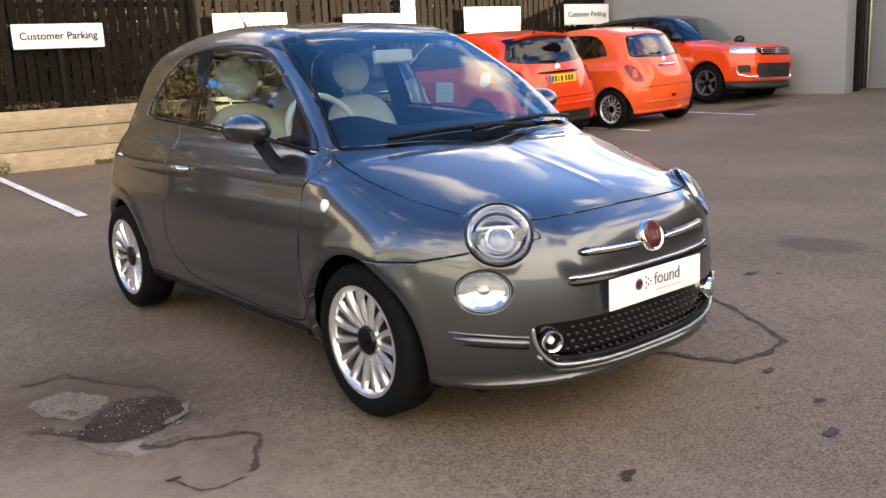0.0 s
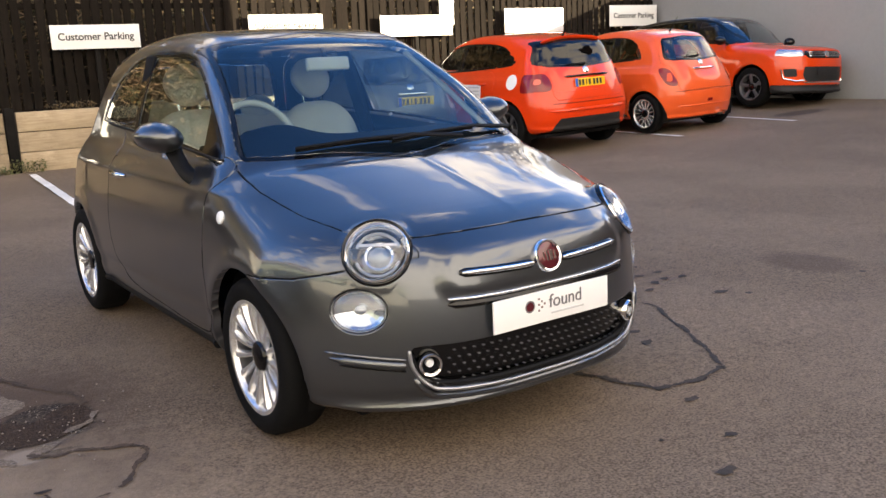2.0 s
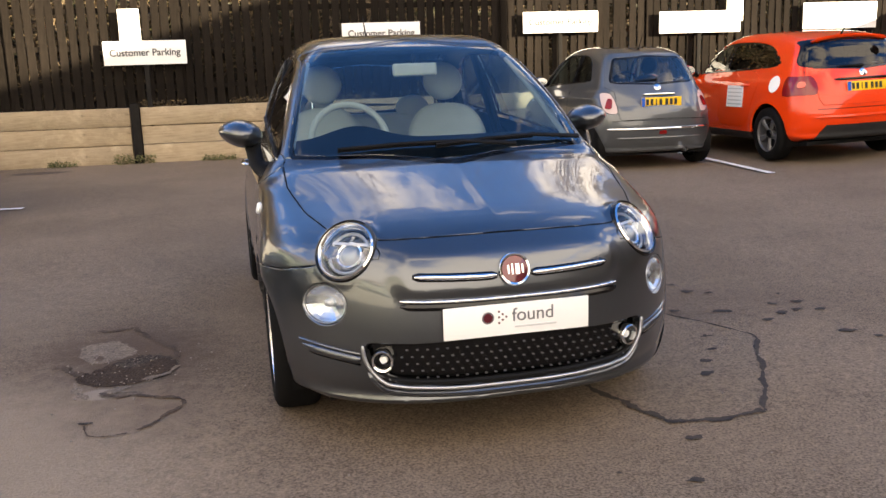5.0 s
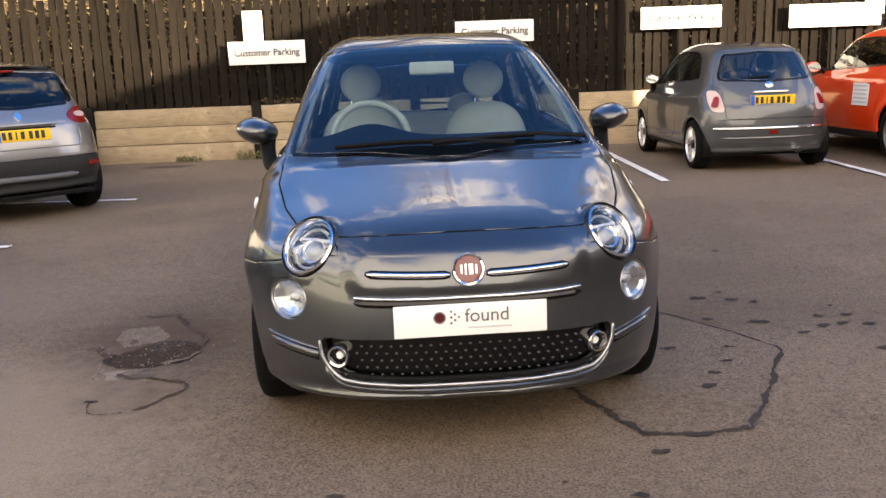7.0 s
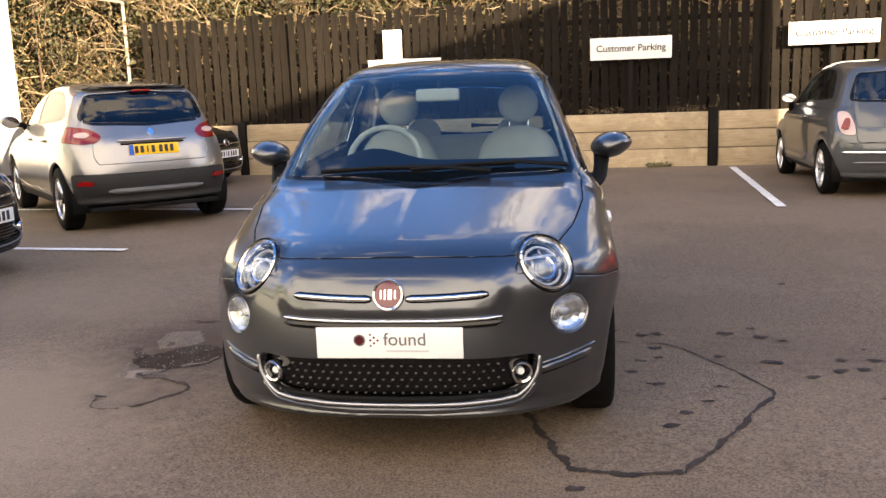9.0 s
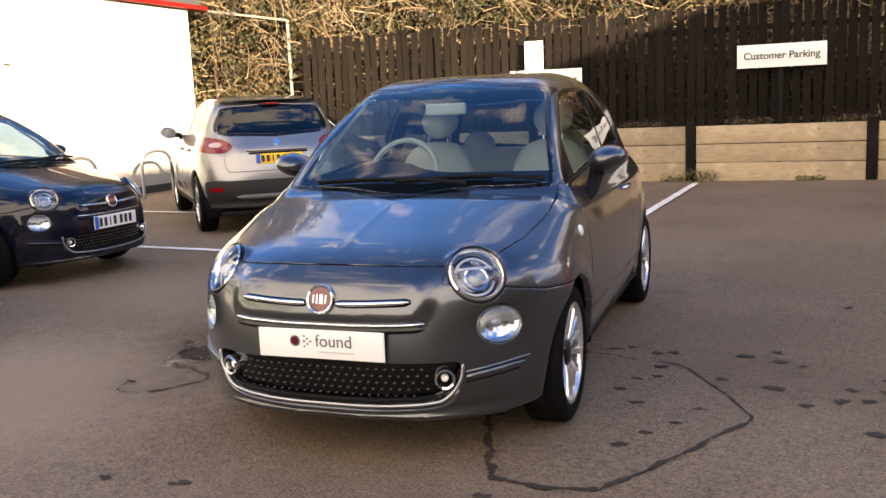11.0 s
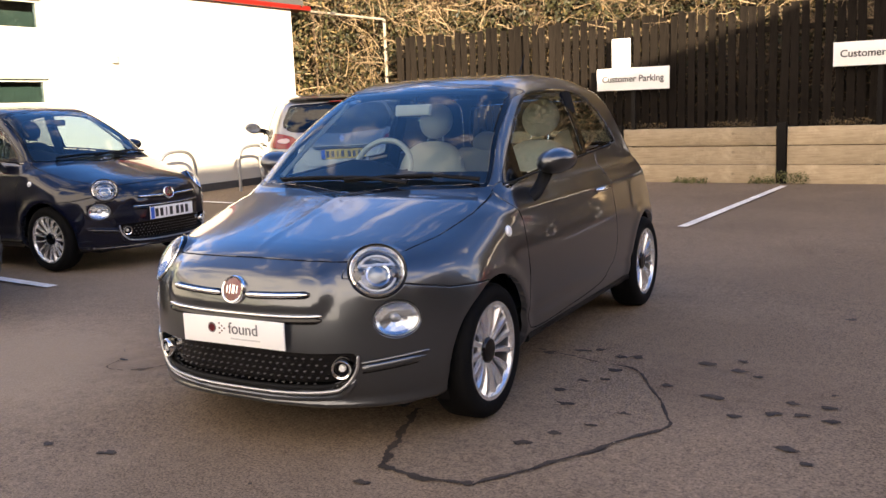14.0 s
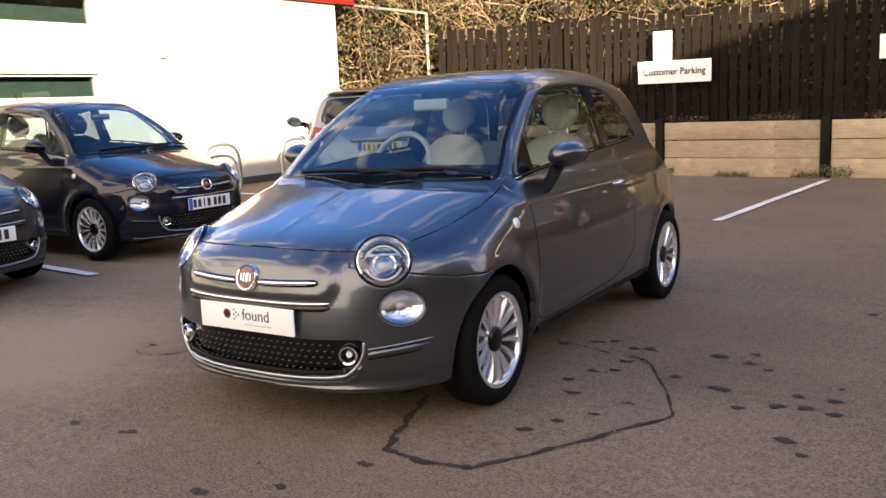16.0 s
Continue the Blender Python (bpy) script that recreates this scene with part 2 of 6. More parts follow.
def outline_distance(a, b, poly):
    """The signed distance of points (a, b) to a closed outline, negative inside."""
    best = np.full(np.shape(a), 1e9)
    inside = np.zeros(np.shape(a), bool)
    for (x0, y0), (x1, y1) in zip(poly, np.roll(poly, -1, 0)):
        ex, ey = x1 - x0, y1 - y0
        t = np.clip(((a - x0) * ex + (b - y0) * ey) / (ex * ex + ey * ey + 1e-12), 0, 1)
        best = np.minimum(best, (a - x0 - t * ex) ** 2 + (b - y0 - t * ey) ** 2)
        cross = (y0 > b) != (y1 > b)
        inside ^= cross & (a < x0 + (b - y0) * ex / (ey if abs(ey) > 1e-12 else 1e-12))
    return np.sqrt(best) * np.where(inside, -1, 1)


def step(x, a, b):
    t = np.clip((x - a) / (b - a), 0, 1)
    return t * t * (3 - 2 * t)


# ---- car bodies: a closed smooth form, meshed and parted along its shut lines ----
class Form:
    """A body given by its side outline, its half widths and the bow of its nose, tail and roof."""

    def __init__(self, outline, widths, plan, nose, tail, crown, soft, arches, extra=None, n=150):
        self.poly = curve_through(outline, n, True)
        self.widths = curve_through(widths, 60)
        self.plan = curve_through(plan, 60)
        self.nose, self.tail, self.crown, self.soft, self.arches, self.extra = nose, tail, crown, soft, arches, extra
        self.half = max(w for _, w in widths)
        self.pods = []
        self.y0, self.z0, self.h = self.poly[:, 0].min() - 0.9, -0.1, 0.015
        ys = np.arange(self.y0, self.poly[:, 0].max() + 0.9, self.h)
        zs = np.arange(self.z0, self.poly[:, 1].max() + 0.5, self.h)
        self.table = outline_distance(*np.meshgrid(ys, zs, indexing="ij"), self.poly)

    def side(self, y, z):
        i = np.clip((y - self.y0) / self.h, 0, self.table.shape[0] - 1.001)
        j = np.clip((z - self.z0) / self.h, 0, self.table.shape[1] - 1.001)
        a, b = i.astype(int), j.astype(int)
        f, g, t = i - a, j - b, self.table
        return (t[a, b] * (1 - f) + t[a + 1, b] * f) * (1 - g) + (t[a, b + 1] * (1 - f) + t[a + 1, b + 1] * f) * g

    def bent(self, x, y, z):
        """The y of the side outline that a point off the middle belongs to."""
        r = np.abs(x) / self.half
        (fb, fp, fa, fe), (rb, rp, ra, re) = self.nose, self.tail
        return y - fb * r ** fp * (1 - step(y, fa, fe)) + rb * r ** rp * step(y, ra, re)

    def width(self, y, z):
        return np.interp(z, self.widths[:, 0], self.widths[:, 1]) * np.interp(y, self.plan[:, 0], self.plan[:, 1])

    def __call__(self, x, y, z):
        r = np.abs(x) / self.half
        a = self.side(self.bent(x, y, z), z + self.crown * r * r * step(z, 0.55, 0.8))
        b = (np.abs(x) - self.width(y, z)) * 0.93
        h = np.maximum(self.soft - np.abs(a - b), 0) / self.soft
        f = np.maximum(a, b) + h * h * self.soft / 4
        for ay, az, ar in self.arches:
            d = np.hypot(y - ay, z - az) - ar
            f = f - 0.011 * np.exp(-((d - 0.015) / 0.05) ** 2) * step(np.abs(x), 0.55, 0.7)
        f = f - self.extra(x, y, z) if self.extra else f
        for m, r, top in self.pods:
            ax = np.abs(x)
            u, v, w = (m[i][0] * ax + m[i][1] * y + m[i][2] * z + m[i][3] for i in range(3))
            a, b = np.hypot(u, v) - r + 0.02, w - top + 0.02
            pod = np.hypot(np.maximum(a, 0), np.maximum(b, 0)) + np.minimum(np.maximum(a, b), 0) - 0.02
            pod = np.maximum(pod, -0.16 - w)
            h = np.maximum(0.02 - np.abs(f - pod), 0) / 0.02
            f = np.minimum(f, pod) - h * h * 0.02 / 4
        return f

    def normal(self, p):
        e = 0.004
        g = np.stack([self(*(p + d).T) - self(*(p - d).T) for d in np.eye(3) * e], 1)
        return g / (np.linalg.norm(g, axis=1, keepdims=True) + 1e-9)

    def settle(self, p, times=3):
        for _ in range(times):
            p = p - self(*p.T)[:, None] * self.normal(p) * 0.95
        return p

    def on(self, x=None, y=None, z=None, way=1):
        """The point of the skin at two known coordinates; the third is searched from outside, on the side of way."""
        s = np.linspace(3.6, -3.6, 2400) * way + (1.0 if y is None else 0)
        n = np.ones_like(s)
        f = self(s if x is None else n * x, s if y is None else n * y, s if z is None else n * z)
        k = int(np.argmax(f < 0))
        v = s[k]
        return np.array([v if x is None else x, v if y is None else y, v if z is None else z])

    def frame_at(self, p, lift=0.0, up=(0, 0, 1)):
        """A pose on the skin whose z points out of it and whose y points up along it."""
        n = Vector(self.normal(np.array([p]))[0])
        yv = (Vector(up) - n * Vector(up).dot(n)).normalized()
        m = Matrix((yv.cross(n), yv, n)).transposed().to_4x4()
        m.translation = Vector(p) + n * lift
        return m


def skin(form, h):
    """Quads over a form (surface nets)."""
    lo = np.array([-form.half - 0.06, form.poly[:, 0].min() - 0.05, 0.12])
    hi = np.array([form.half + 0.06, form.poly[:, 0].max() + 0.05, form.poly[:, 1].max() + 0.05])
    n = np.ceil((hi - lo) / h).astype(int) + 1
    n[0] += n[0] % 2
    grid = np.meshgrid(*[lo[i] + h * np.arange(n[i]) for i in range(3)], indexing="ij")
    val = form(*grid)
    cells = np.array(n) - 1
    total = int(np.prod(cells))
    sums, count, quads = np.zeros((total, 3)), np.zeros(total), []
    for ax in range(3):
        a = np.take(val, np.arange(n[ax] - 1), ax)
        b = np.take(val, np.arange(1, n[ax]), ax)
        idx = np.argwhere((a < 0) != (b < 0))
        va, vb = a[tuple(idx.T)], b[tuple(idx.T)]
        pos = lo + idx * h
        pos[:, ax] += h * va / (va - vb)
        o = [(ax + 1) % 3, (ax + 2) % 3]
        around = []
        ok = np.ones(len(idx), bool)
        for d0, d1 in ((0, 0), (-1, 0), (-1, -1), (0, -1)):
            c = idx.copy()
            c[:, o[0]] += d0
            c[:, o[1]] += d1
            ok &= ((c >= 0) & (c < cells)).all(1)
            c = np.clip(c, 0, cells - 1)
            flat = np.ravel_multi_index(tuple(c.T), tuple(cells))
            around.append(flat)
            np.add.at(sums, flat, pos)
            np.add.at(count, flat, 1)
        q = np.stack(around, 1)[ok]
        flip = (va < 0)[ok]
        q[flip] = q[flip][:, ::-1]
        quads.append(q[:, ::-1])
    quads = np.concatenate(quads)
    used, inv = np.unique(quads, return_inverse=True)
    return form.settle(sums[used] / np.maximum(count[used], 1)[:, None]), inv.reshape(quads.shape)


def part_skin(form, h, cuts):
    """Meshes the form and parts it: cuts are (name, distance function), later ones cut what is left inside earlier ones.
    Returns points, normals, quads and each quad's part."""
    p, q = skin(form, h)
    names = np.full(len(q), "body", dtype=object)
    fixed = np.zeros(len(p), bool)
    for name, dist in cuts:
        inside = dist(p)[q].mean(1) < 0
        if not inside.any():
            continue
        edge = np.zeros(len(p), int)
        edge[np.unique(q[inside])] |= 1
        edge[np.unique(q[~inside])] |= 2
        k = np.nonzero(edge == 3)[0]
        c = p[k]
        for _ in range(6):
            nrm = form.normal(c)
            s = dist(c)
            g = np.stack([(dist(c + d) - dist(c - d)) / 0.006 for d in np.eye(3) * 0.003], 1)
            g -= (g * nrm).sum(1, keepdims=True) * nrm
            move = -(s / np.maximum((g * g).sum(1), 0.25))[:, None] * g
            length = np.linalg.norm(move, axis=1, keepdims=True)
            c = form.settle(c + move * np.minimum(1, 0.6 * h / np.maximum(length, 1e-9)), 1)
        p[k] = c
        fixed[k] = True
        names[inside] = name
    for _ in range(4):
        acc, cnt = np.zeros_like(p), np.zeros(len(p))
        for a in range(4):
            np.add.at(acc, q[:, a], p[q[:, (a + 1) % 4]] + p[q[:, a - 1]])
            np.add.at(cnt, q[:, a], 2)
        free = ~fixed
        p[free] = 0.5 * p[free] + 0.5 * (acc / np.maximum(cnt, 1)[:, None])[free]
        p[free] = form.settle(p[free], 2)
    return p, form.normal(p), q, names


def panel(name, p, nrm, q, gap=0.0026, depth=0.03, sink=0.0, soft=0.004):
    """One part of a skin as a mesh whose rim turns inwards."""
    used, inv = np.unique(q, return_inverse=True)
    f = inv.reshape(q.shape)
    v, n = p[used].copy(), nrm[used]
    pairs = np.concatenate([f[:, [a, (a + 1) % 4]] for a in range(4)])
    key = np.sort(pairs, 1)
    _, first, cnt = np.unique(key, axis=0, return_index=True, return_counts=True)
    rim = pairs[first[cnt == 1]]
    mid = v[f].mean(1)
    acc, num = np.zeros_like(v), np.zeros(len(v))
    for a in range(4):
        np.add.at(acc, f[:, a], mid)
        np.add.at(num, f[:, a], 1)
    b = np.unique(rim)
    inner = acc[b] / num[b][:, None] - v[b]
    inner -= (inner * n[b]).sum(1, keepdims=True) * n[b]
    inner /= np.linalg.norm(inner, axis=1, keepdims=True) + 1e-9
    v[b] += (gap + soft) * inner
    v -= n * sink
    edge = {k: len(v) + i for i, k in enumerate(b)}
    low = {k: len(v) + len(b) + i for i, k in enumerate(b)}
    allv = np.concatenate([v, v[b] - soft * inner - n[b] * 0.55 * soft, v[b] - soft * inner - n[b] * depth])
    turned = n[b] - 275 * soft * inner
    turned /= np.linalg.norm(turned, axis=1, keepdims=True)
    alln = np.concatenate([n, turned, turned])
    faces = f.tolist() + [(c, a, edge[a], edge[c]) for a, c in rim.tolist()] + [(edge[c], edge[a], low[a], low[c]) for a, c in rim.tolist()]
    me = bpy.data.meshes.new(name)
    me.from_pydata(allv.tolist(), [], faces)
    me.shade_smooth()
    me.normals_split_custom_set_from_vertices(alln.tolist())
    return me


def ellipse_cut(form, centre, m, rx, ry):
    """A cut shaped as an ellipse on the skin, in the plane of pose m, on both sides of the car."""
    inv = np.array(m.inverted())

    def dist(p):
        w = np.concatenate([np.abs(p[:, :1]), p[:, 1:], np.ones((len(p), 1))], 1) @ inv.T
        r = np.hypot(w[:, 0] / rx, w[:, 1] / ry)
        return np.maximum((r - 1) * min(rx, ry), np.abs(w[:, 2]) - 0.15)
    return dist


def face_cut(axis, poly, low=None, high=None, smooth=40, grow=0.0):
    """A cut with an outline in (|x|, z) for axis 'front', or (y, z) for 'side', kept to low < the third coordinate < high."""
    line = curve_through(poly, smooth, True) if smooth else np.array(poly)

    def dist(p):
        x = np.abs(p[:, 0])
        d = outline_distance(x if axis == "front" else p[:, 1], p[:, 2], line) - grow
        third = p[:, 1] if axis == "front" else x
        if low is not None:
            d = np.maximum(d, low - third)
        if high is not None:
            d = np.maximum(d, third - high)
        return d
    return dist


# ---- the small city hatchback ----
def nose_relief(x, y, z):
    """The raised moustache panel round the badge and the shoulder fold along the flanks."""
    ax = np.abs(x)
    front = 1 - step(y, -0.55, -0.35)
    bx, bz = ax - 0.33, np.abs(z - 0.645) - 0.005
    corner = np.hypot(np.maximum(bx, 0), np.maximum(bz, 0)) + np.minimum(np.maximum(bx, bz), 0) - 0.10
    raised = 1 - step(corner, -0.058, 0.008)
    flank = step(ax, 0.55, 0.7) * step(y, -0.1, 0.3) * (1 - step(y, 2.2, 2.6))
    fold = np.exp(-((z - 0.865) / 0.022) ** 2) * 0.006 - np.exp(-((z - 0.37) / 0.03) ** 2) * 0.008
    ridge = 0.0018 * np.exp(-(ax / 0.022) ** 2) * step(z, 0.76, 0.84) * (1 - step(y, 0.02, 0.15))
    return 0.016 * raised * front + flank * fold + ridge


HATCH = Form(
    [(-0.60, 0.175), (-0.69, 0.235), (-0.715, 0.34), (-0.715, 0.46), (-0.70, 0.58), (-0.675, 0.67), (-0.62, 0.745), (-0.50, 0.805), (-0.25, 0.872), (0.00, 0.934), (0.12, 0.962),
     (0.21, 1.015), (0.43, 1.185), (0.67, 1.345), (0.86, 1.442), (1.08, 1.487), (1.42, 1.505), (1.80, 1.492), (2.10, 1.450), (2.33, 1.385), (2.50, 1.21), (2.66, 1.00), (2.76, 0.85),
     (2.83, 0.72), (2.86, 0.55), (2.85, 0.42), (2.80, 0.28), (2.70, 0.20), (1.9, 0.175), (1.1, 0.17), (0.3, 0.17)],
    [(0.10, 0.70), (0.20, 0.755), (0.32, 0.796), (0.50, 0.812), (0.65, 0.814), (0.78, 0.802), (0.87, 0.783), (0.94, 0.742), (1.0, 0.695), (1.2, 0.622), (1.35, 0.557), (1.45, 0.51), (1.6, 0.43)],
    [(-1.0, 0.91), (-0.7, 0.955), (-0.3, 0.995), (0.1, 1.0), (1.2, 1.0), (1.9, 0.99), (2.4, 0.955), (3.0, 0.88)],
    (0.45, 3.2, -0.3, 0.55), (0.30, 3.0, 1.9, 2.5), 0.036, 0.12, [(0.0, 0.29, 0.335), (2.3, 0.29, 0.335)], nose_relief)

DOOR_LINE = [(0.40, 0.300), (0.37, 0.55), (0.34, 0.80), (0.345, 0.99), (1.55, 1.07), (1.615, 0.95), (1.64, 0.75), (1.665, 0.52), (1.60, 0.40), (1.42, 0.325), (1.0, 0.295)]
SIDE_GLASS = [(0.34, 0.972), (0.62, 1.195), (0.86, 1.335), (1.08, 1.392), (1.5, 1.405), (1.80, 1.375), (1.98, 1.29), (2.09, 1.17), (2.12, 1.095), (2.03, 1.07), (1.2, 1.03), (0.55, 0.982)]
SCREEN = [(-0.35, 0.966), (0.35, 0.966), (0.60, 0.970), (0.656, 0.992), (0.605, 1.17), (0.54, 1.35), (0.505, 1.412), (0.30, 1.440), (-0.3, 1.440)]
REAR_GLASS = [(-0.35, 1.035), (0.35, 1.035), (0.50, 1.045), (0.555, 1.08), (0.50, 1.24), (0.44, 1.345), (0.30, 1.362), (-0.3, 1.362)]
GRILLE = [(-0.3, 0.262), (0.3, 0.268), (0.43, 0.287), (0.495, 0.335), (0.512, 0.39), (0.49, 0.412), (0.35, 0.412), (-0.3, 0.412)]
LAMP_AT = HATCH.on(x=0.548, z=0.722, way=-1)
DAYLAMP_AT = HATCH.on(x=0.632, z=0.535, way=-1)
FOG_AT = HATCH.on(x=0.455, z=0.352, way=-1)
REPEATER_AT = HATCH.on(y=0.165, z=0.787)


def leaning(at, out, up=0.0):
    """A pose at a point whose z looks forwards, outwards by out degrees and up by up degrees."""
    a, b = radians(out), radians(up)
    n = Vector((math.sin(a) * math.cos(b), -math.cos(a) * math.cos(b), math.sin(b)))
    yv = (Vector((0, 0, 1)) - n * n.z).normalized()
    m = Matrix((yv.cross(n), yv, n)).transposed().to_4x4()
    m.translation = Vector(at)
    return m


LAMP = leaning(LAMP_AT, 37, 34) @ pose(0, 0, -0.012)
HATCH.pods = [([list(row) for row in LAMP.inverted()], 0.124, -0.003)]
DAYLAMP = leaning(DAYLAMP_AT, 44, 5) @ pose(0, 0, -0.008)
FOG = leaning(FOG_AT, 22, -2)
TAIL = [(0.545, 0.70), (0.655, 0.70), (0.69, 0.80), (0.675, 0.925), (0.60, 0.935), (0.555, 0.86)]


def flip(m):
    """The mirror image of a pose on the other side of the car."""
    s = Matrix.Diagonal((-1, 1, 1, 1))
    return s @ m @ s


def arch_cut(y0, z0, r):
    return lambda p: np.maximum(np.hypot(p[:, 1] - y0, p[:, 2] - z0) - r, 0.45 - np.abs(p[:, 0]))


def hood_cut(p):
    ax, y = np.abs(p[:, 0]), p[:, 1]
    side = ax - np.interp(y, [-0.6, -0.42, -0.2, 0.05, 0.25, 0.4], [0.52, 0.575, 0.645, 0.69, 0.69, 0.67])
    front = -0.597 - HATCH.bent(p[:, 0], y, p[:, 2])
    return np.maximum(np.maximum(side, front), np.maximum(p[:, 2] - 0.975, y - 0.35))


def bumper_cut(p):
    ax, y, z = np.abs(p[:, 0]), p[:, 1], p[:, 2]
    seam = z - np.interp(y, [-0.6, -0.42, -0.3, -0.1], [0.70, 0.655, 0.63, 0.622])
    return np.maximum(np.minimum(seam, ax - 0.44), np.maximum(np.minimum(HATCH.bent(p[:, 0], y, z) + 0.597, z - 0.66), y + 0.07))


def tailgate_cut(p):
    return np.maximum(outline_distance(np.abs(p[:, 0]), p[:, 2], np.array([(-0.4, 0.60), (0.50, 0.60), (0.53, 0.64), (0.535, 0.95), (0.62, 1.0), (0.50, 1.40), (-0.4, 1.42)])), 2.0 - p[:, 1])


HATCH_CUTS = [
    ("hood", hood_cut), ("front_bumper", bumper_cut), ("tailgate", tailgate_cut),
    ("door", face_cut("side", DOOR_LINE, 0.4, None, 90)),
    ("windscreen_surround", face_cut("front", SCREEN, None, 1.3, 80)),
    ("windscreen", face_cut("front", SCREEN, None, 1.3, 80, -0.016)),
    ("side_surround", face_cut("side", SIDE_GLASS, 0.4, None, 80)),
    ("front_side_window", lambda p: np.maximum(face_cut("side", SIDE_GLASS, 0.4, None, 80, -0.016)(p), np.maximum(p[:, 1] - 1.49, 0.575 - p[:, 1] + 0.10 * (p[:, 2] - 1)))),
    ("rear_side_window", lambda p: np.maximum(face_cut("side", SIDE_GLASS, 0.4, None, 80, -0.016)(p), 1.535 - p[:, 1])),
    ("rear_glass_surround", face_cut("front", REAR_GLASS, 1.9, None, 60)),
    ("rear_window", face_cut("front", REAR_GLASS, 1.9, None, 60, -0.025)),
    ("grille", face_cut("front", GRILLE, None, 0.3, 60)),
    ("lamp_hole", ellipse_cut(HATCH, LAMP_AT, LAMP, 0.115, 0.115)),
    ("daylamp_hole", ellipse_cut(HATCH, DAYLAMP_AT, DAYLAMP, 0.096, 0.072)),
    ("tail_light", face_cut("front", TAIL, 1.9, None, 40)),
    ("front_arch", arch_cut(0.0, 0.29, 0.333)), ("rear_arch", arch_cut(2.3, 0.29, 0.333)),
    ("underside", lambda p: p[:, 2] - 0.185),
]
HATCH_SKIN = part_skin(HATCH, 0.019, HATCH_CUTS)


def panels(car, skin_data, looks, drop):
    """Builds the parts of a skin under car: one object for each side of what lies on the flanks."""
    p, nrm, q, names = skin_data
    mid = p[q].mean(1)
    for name in dict.fromkeys(names):
        if name in drop:
            continue
        title, material, sink, sided, label = looks[name]
        for sign in ((1, -1) if sided else (0,)):
            pick = (names == name) & ((mid[:, 0] * sign > 0) if sign else True)
            if pick.any():
                part(title, panel(title, p, nrm, q[pick], depth=0.006 if 0 < sink < 0.02 else 0.03, sink=sink, soft=0.0 if sink else 0.003), material, car, label)


def tyre_rows(r, rim, w):
    return [(rim - 0.012, -w * 0.40), (rim + 0.006, -w * 0.47), (rim + 0.03, -w * 0.5), (r - 0.035, -w * 0.49), (r - 0.012, -w * 0.43), (r - 0.002, -w * 0.33), (r, -w * 0.2), (r, 0),
            (r, w * 0.2), (r - 0.002, w * 0.33), (r - 0.012, w * 0.43), (r - 0.035, w * 0.49), (rim + 0.03, w * 0.5), (rim + 0.006, w * 0.47), (rim - 0.012, w * 0.40)]


def wheel(car, at, side, r=0.292, rim=0.211, w=0.185, spokes=15, material=None, twin=False, turn=0.0):
    """A wheel with its outer face towards side (+1 or -1 in x)."""
    out = Matrix.Translation(at) @ pose(0, 0, 0, 0, 90 * side, turn)
    material = material or ALLOY
    tyre = part("wheel", lathe(tyre_rows(r, rim, w), 56, out), RUBBER, car, "black rubber tyre on its wheel")
    bm = lathe([(rim - 0.006, w * 0.36), (rim + 0.004, w * 0.43), (rim + 0.002, w * 0.455), (rim - 0.012, w * 0.45), (rim - 0.02, w * 0.40), (rim - 0.022, w * 0.34)], 56, out)
    lathe([(0.0, w * 0.27), (0.058, w * 0.27), (0.068, w * 0.2), (0.068, 0)], 24, out, bm)
    for i in range(spokes):
        for off in ((-0.07, 0.07) if twin else (0.0,)):
            a = 2 * math.pi * i / spokes + off
            rot = out @ Matrix.Rotation(a, 4, "Z")
            wide = (rim * 0.050 if spokes > 9 else rim * 0.15) * (0.6 if twin else 1)
            rows = []
            for f, s, hgt, skew in ((0.25, 0.75, 0.30, 0.0), (0.5, 1.2, 0.36, 0.006), (0.78, 1.65, 0.40, 0.010), (0.98, 2.2, 0.40, 0.008)) if spokes > 9 else ((0.25, 0.8, 0.30, 0.0), (0.5, 0.95, 0.36, 0.006), (0.78, 1.15, 0.40, 0.010), (0.98, 1.5, 0.40, 0.008)):
                x, ww = rim * f, wide * s
                rows.append([bm.verts.new(rot @ Vector((x, k * ww + skew * 1.5, w * hh))) for k, hh in ((-1, hgt - 0.10), (-0.55, hgt), (0.55, hgt), (1, hgt - 0.10))])
            for a2, b2 in zip(rows, rows[1:]):
                for k in range(3):
                    bm.faces.new((a2[k], b2[k], b2[k + 1], a2[k + 1]))
    part("rim", bm, material, tyre, "silver multi-spoke alloy rim" if material is ALLOY else "dark alloy rim")
    part("rim_barrel", lathe([(rim - 0.0225, w * 0.345), (rim - 0.026, w * 0.2), (rim - 0.03, -w * 0.35)], 48, out), DARKALLOY, tyre, "dark inside of the rim")
    part("hub_cap", lathe([(0.0, w * 0.37), (0.035, w * 0.368), (0.05, w * 0.35), (0.056, w * 0.31), (0.056, w * 0.2)], 28, out), GLOSSBLACK, tyre, "dark round centre cap")
    part("brake_disc", lathe([(0.0, -w * 0.02), (rim - 0.045, -w * 0.02), (rim - 0.045, -w * 0.1), (rim - 0.03, -w * 0.14), (rim - 0.03, -w * 0.2), (0, -w * 0.2)], 32, out), PLASTIC, tyre)
    return tyre


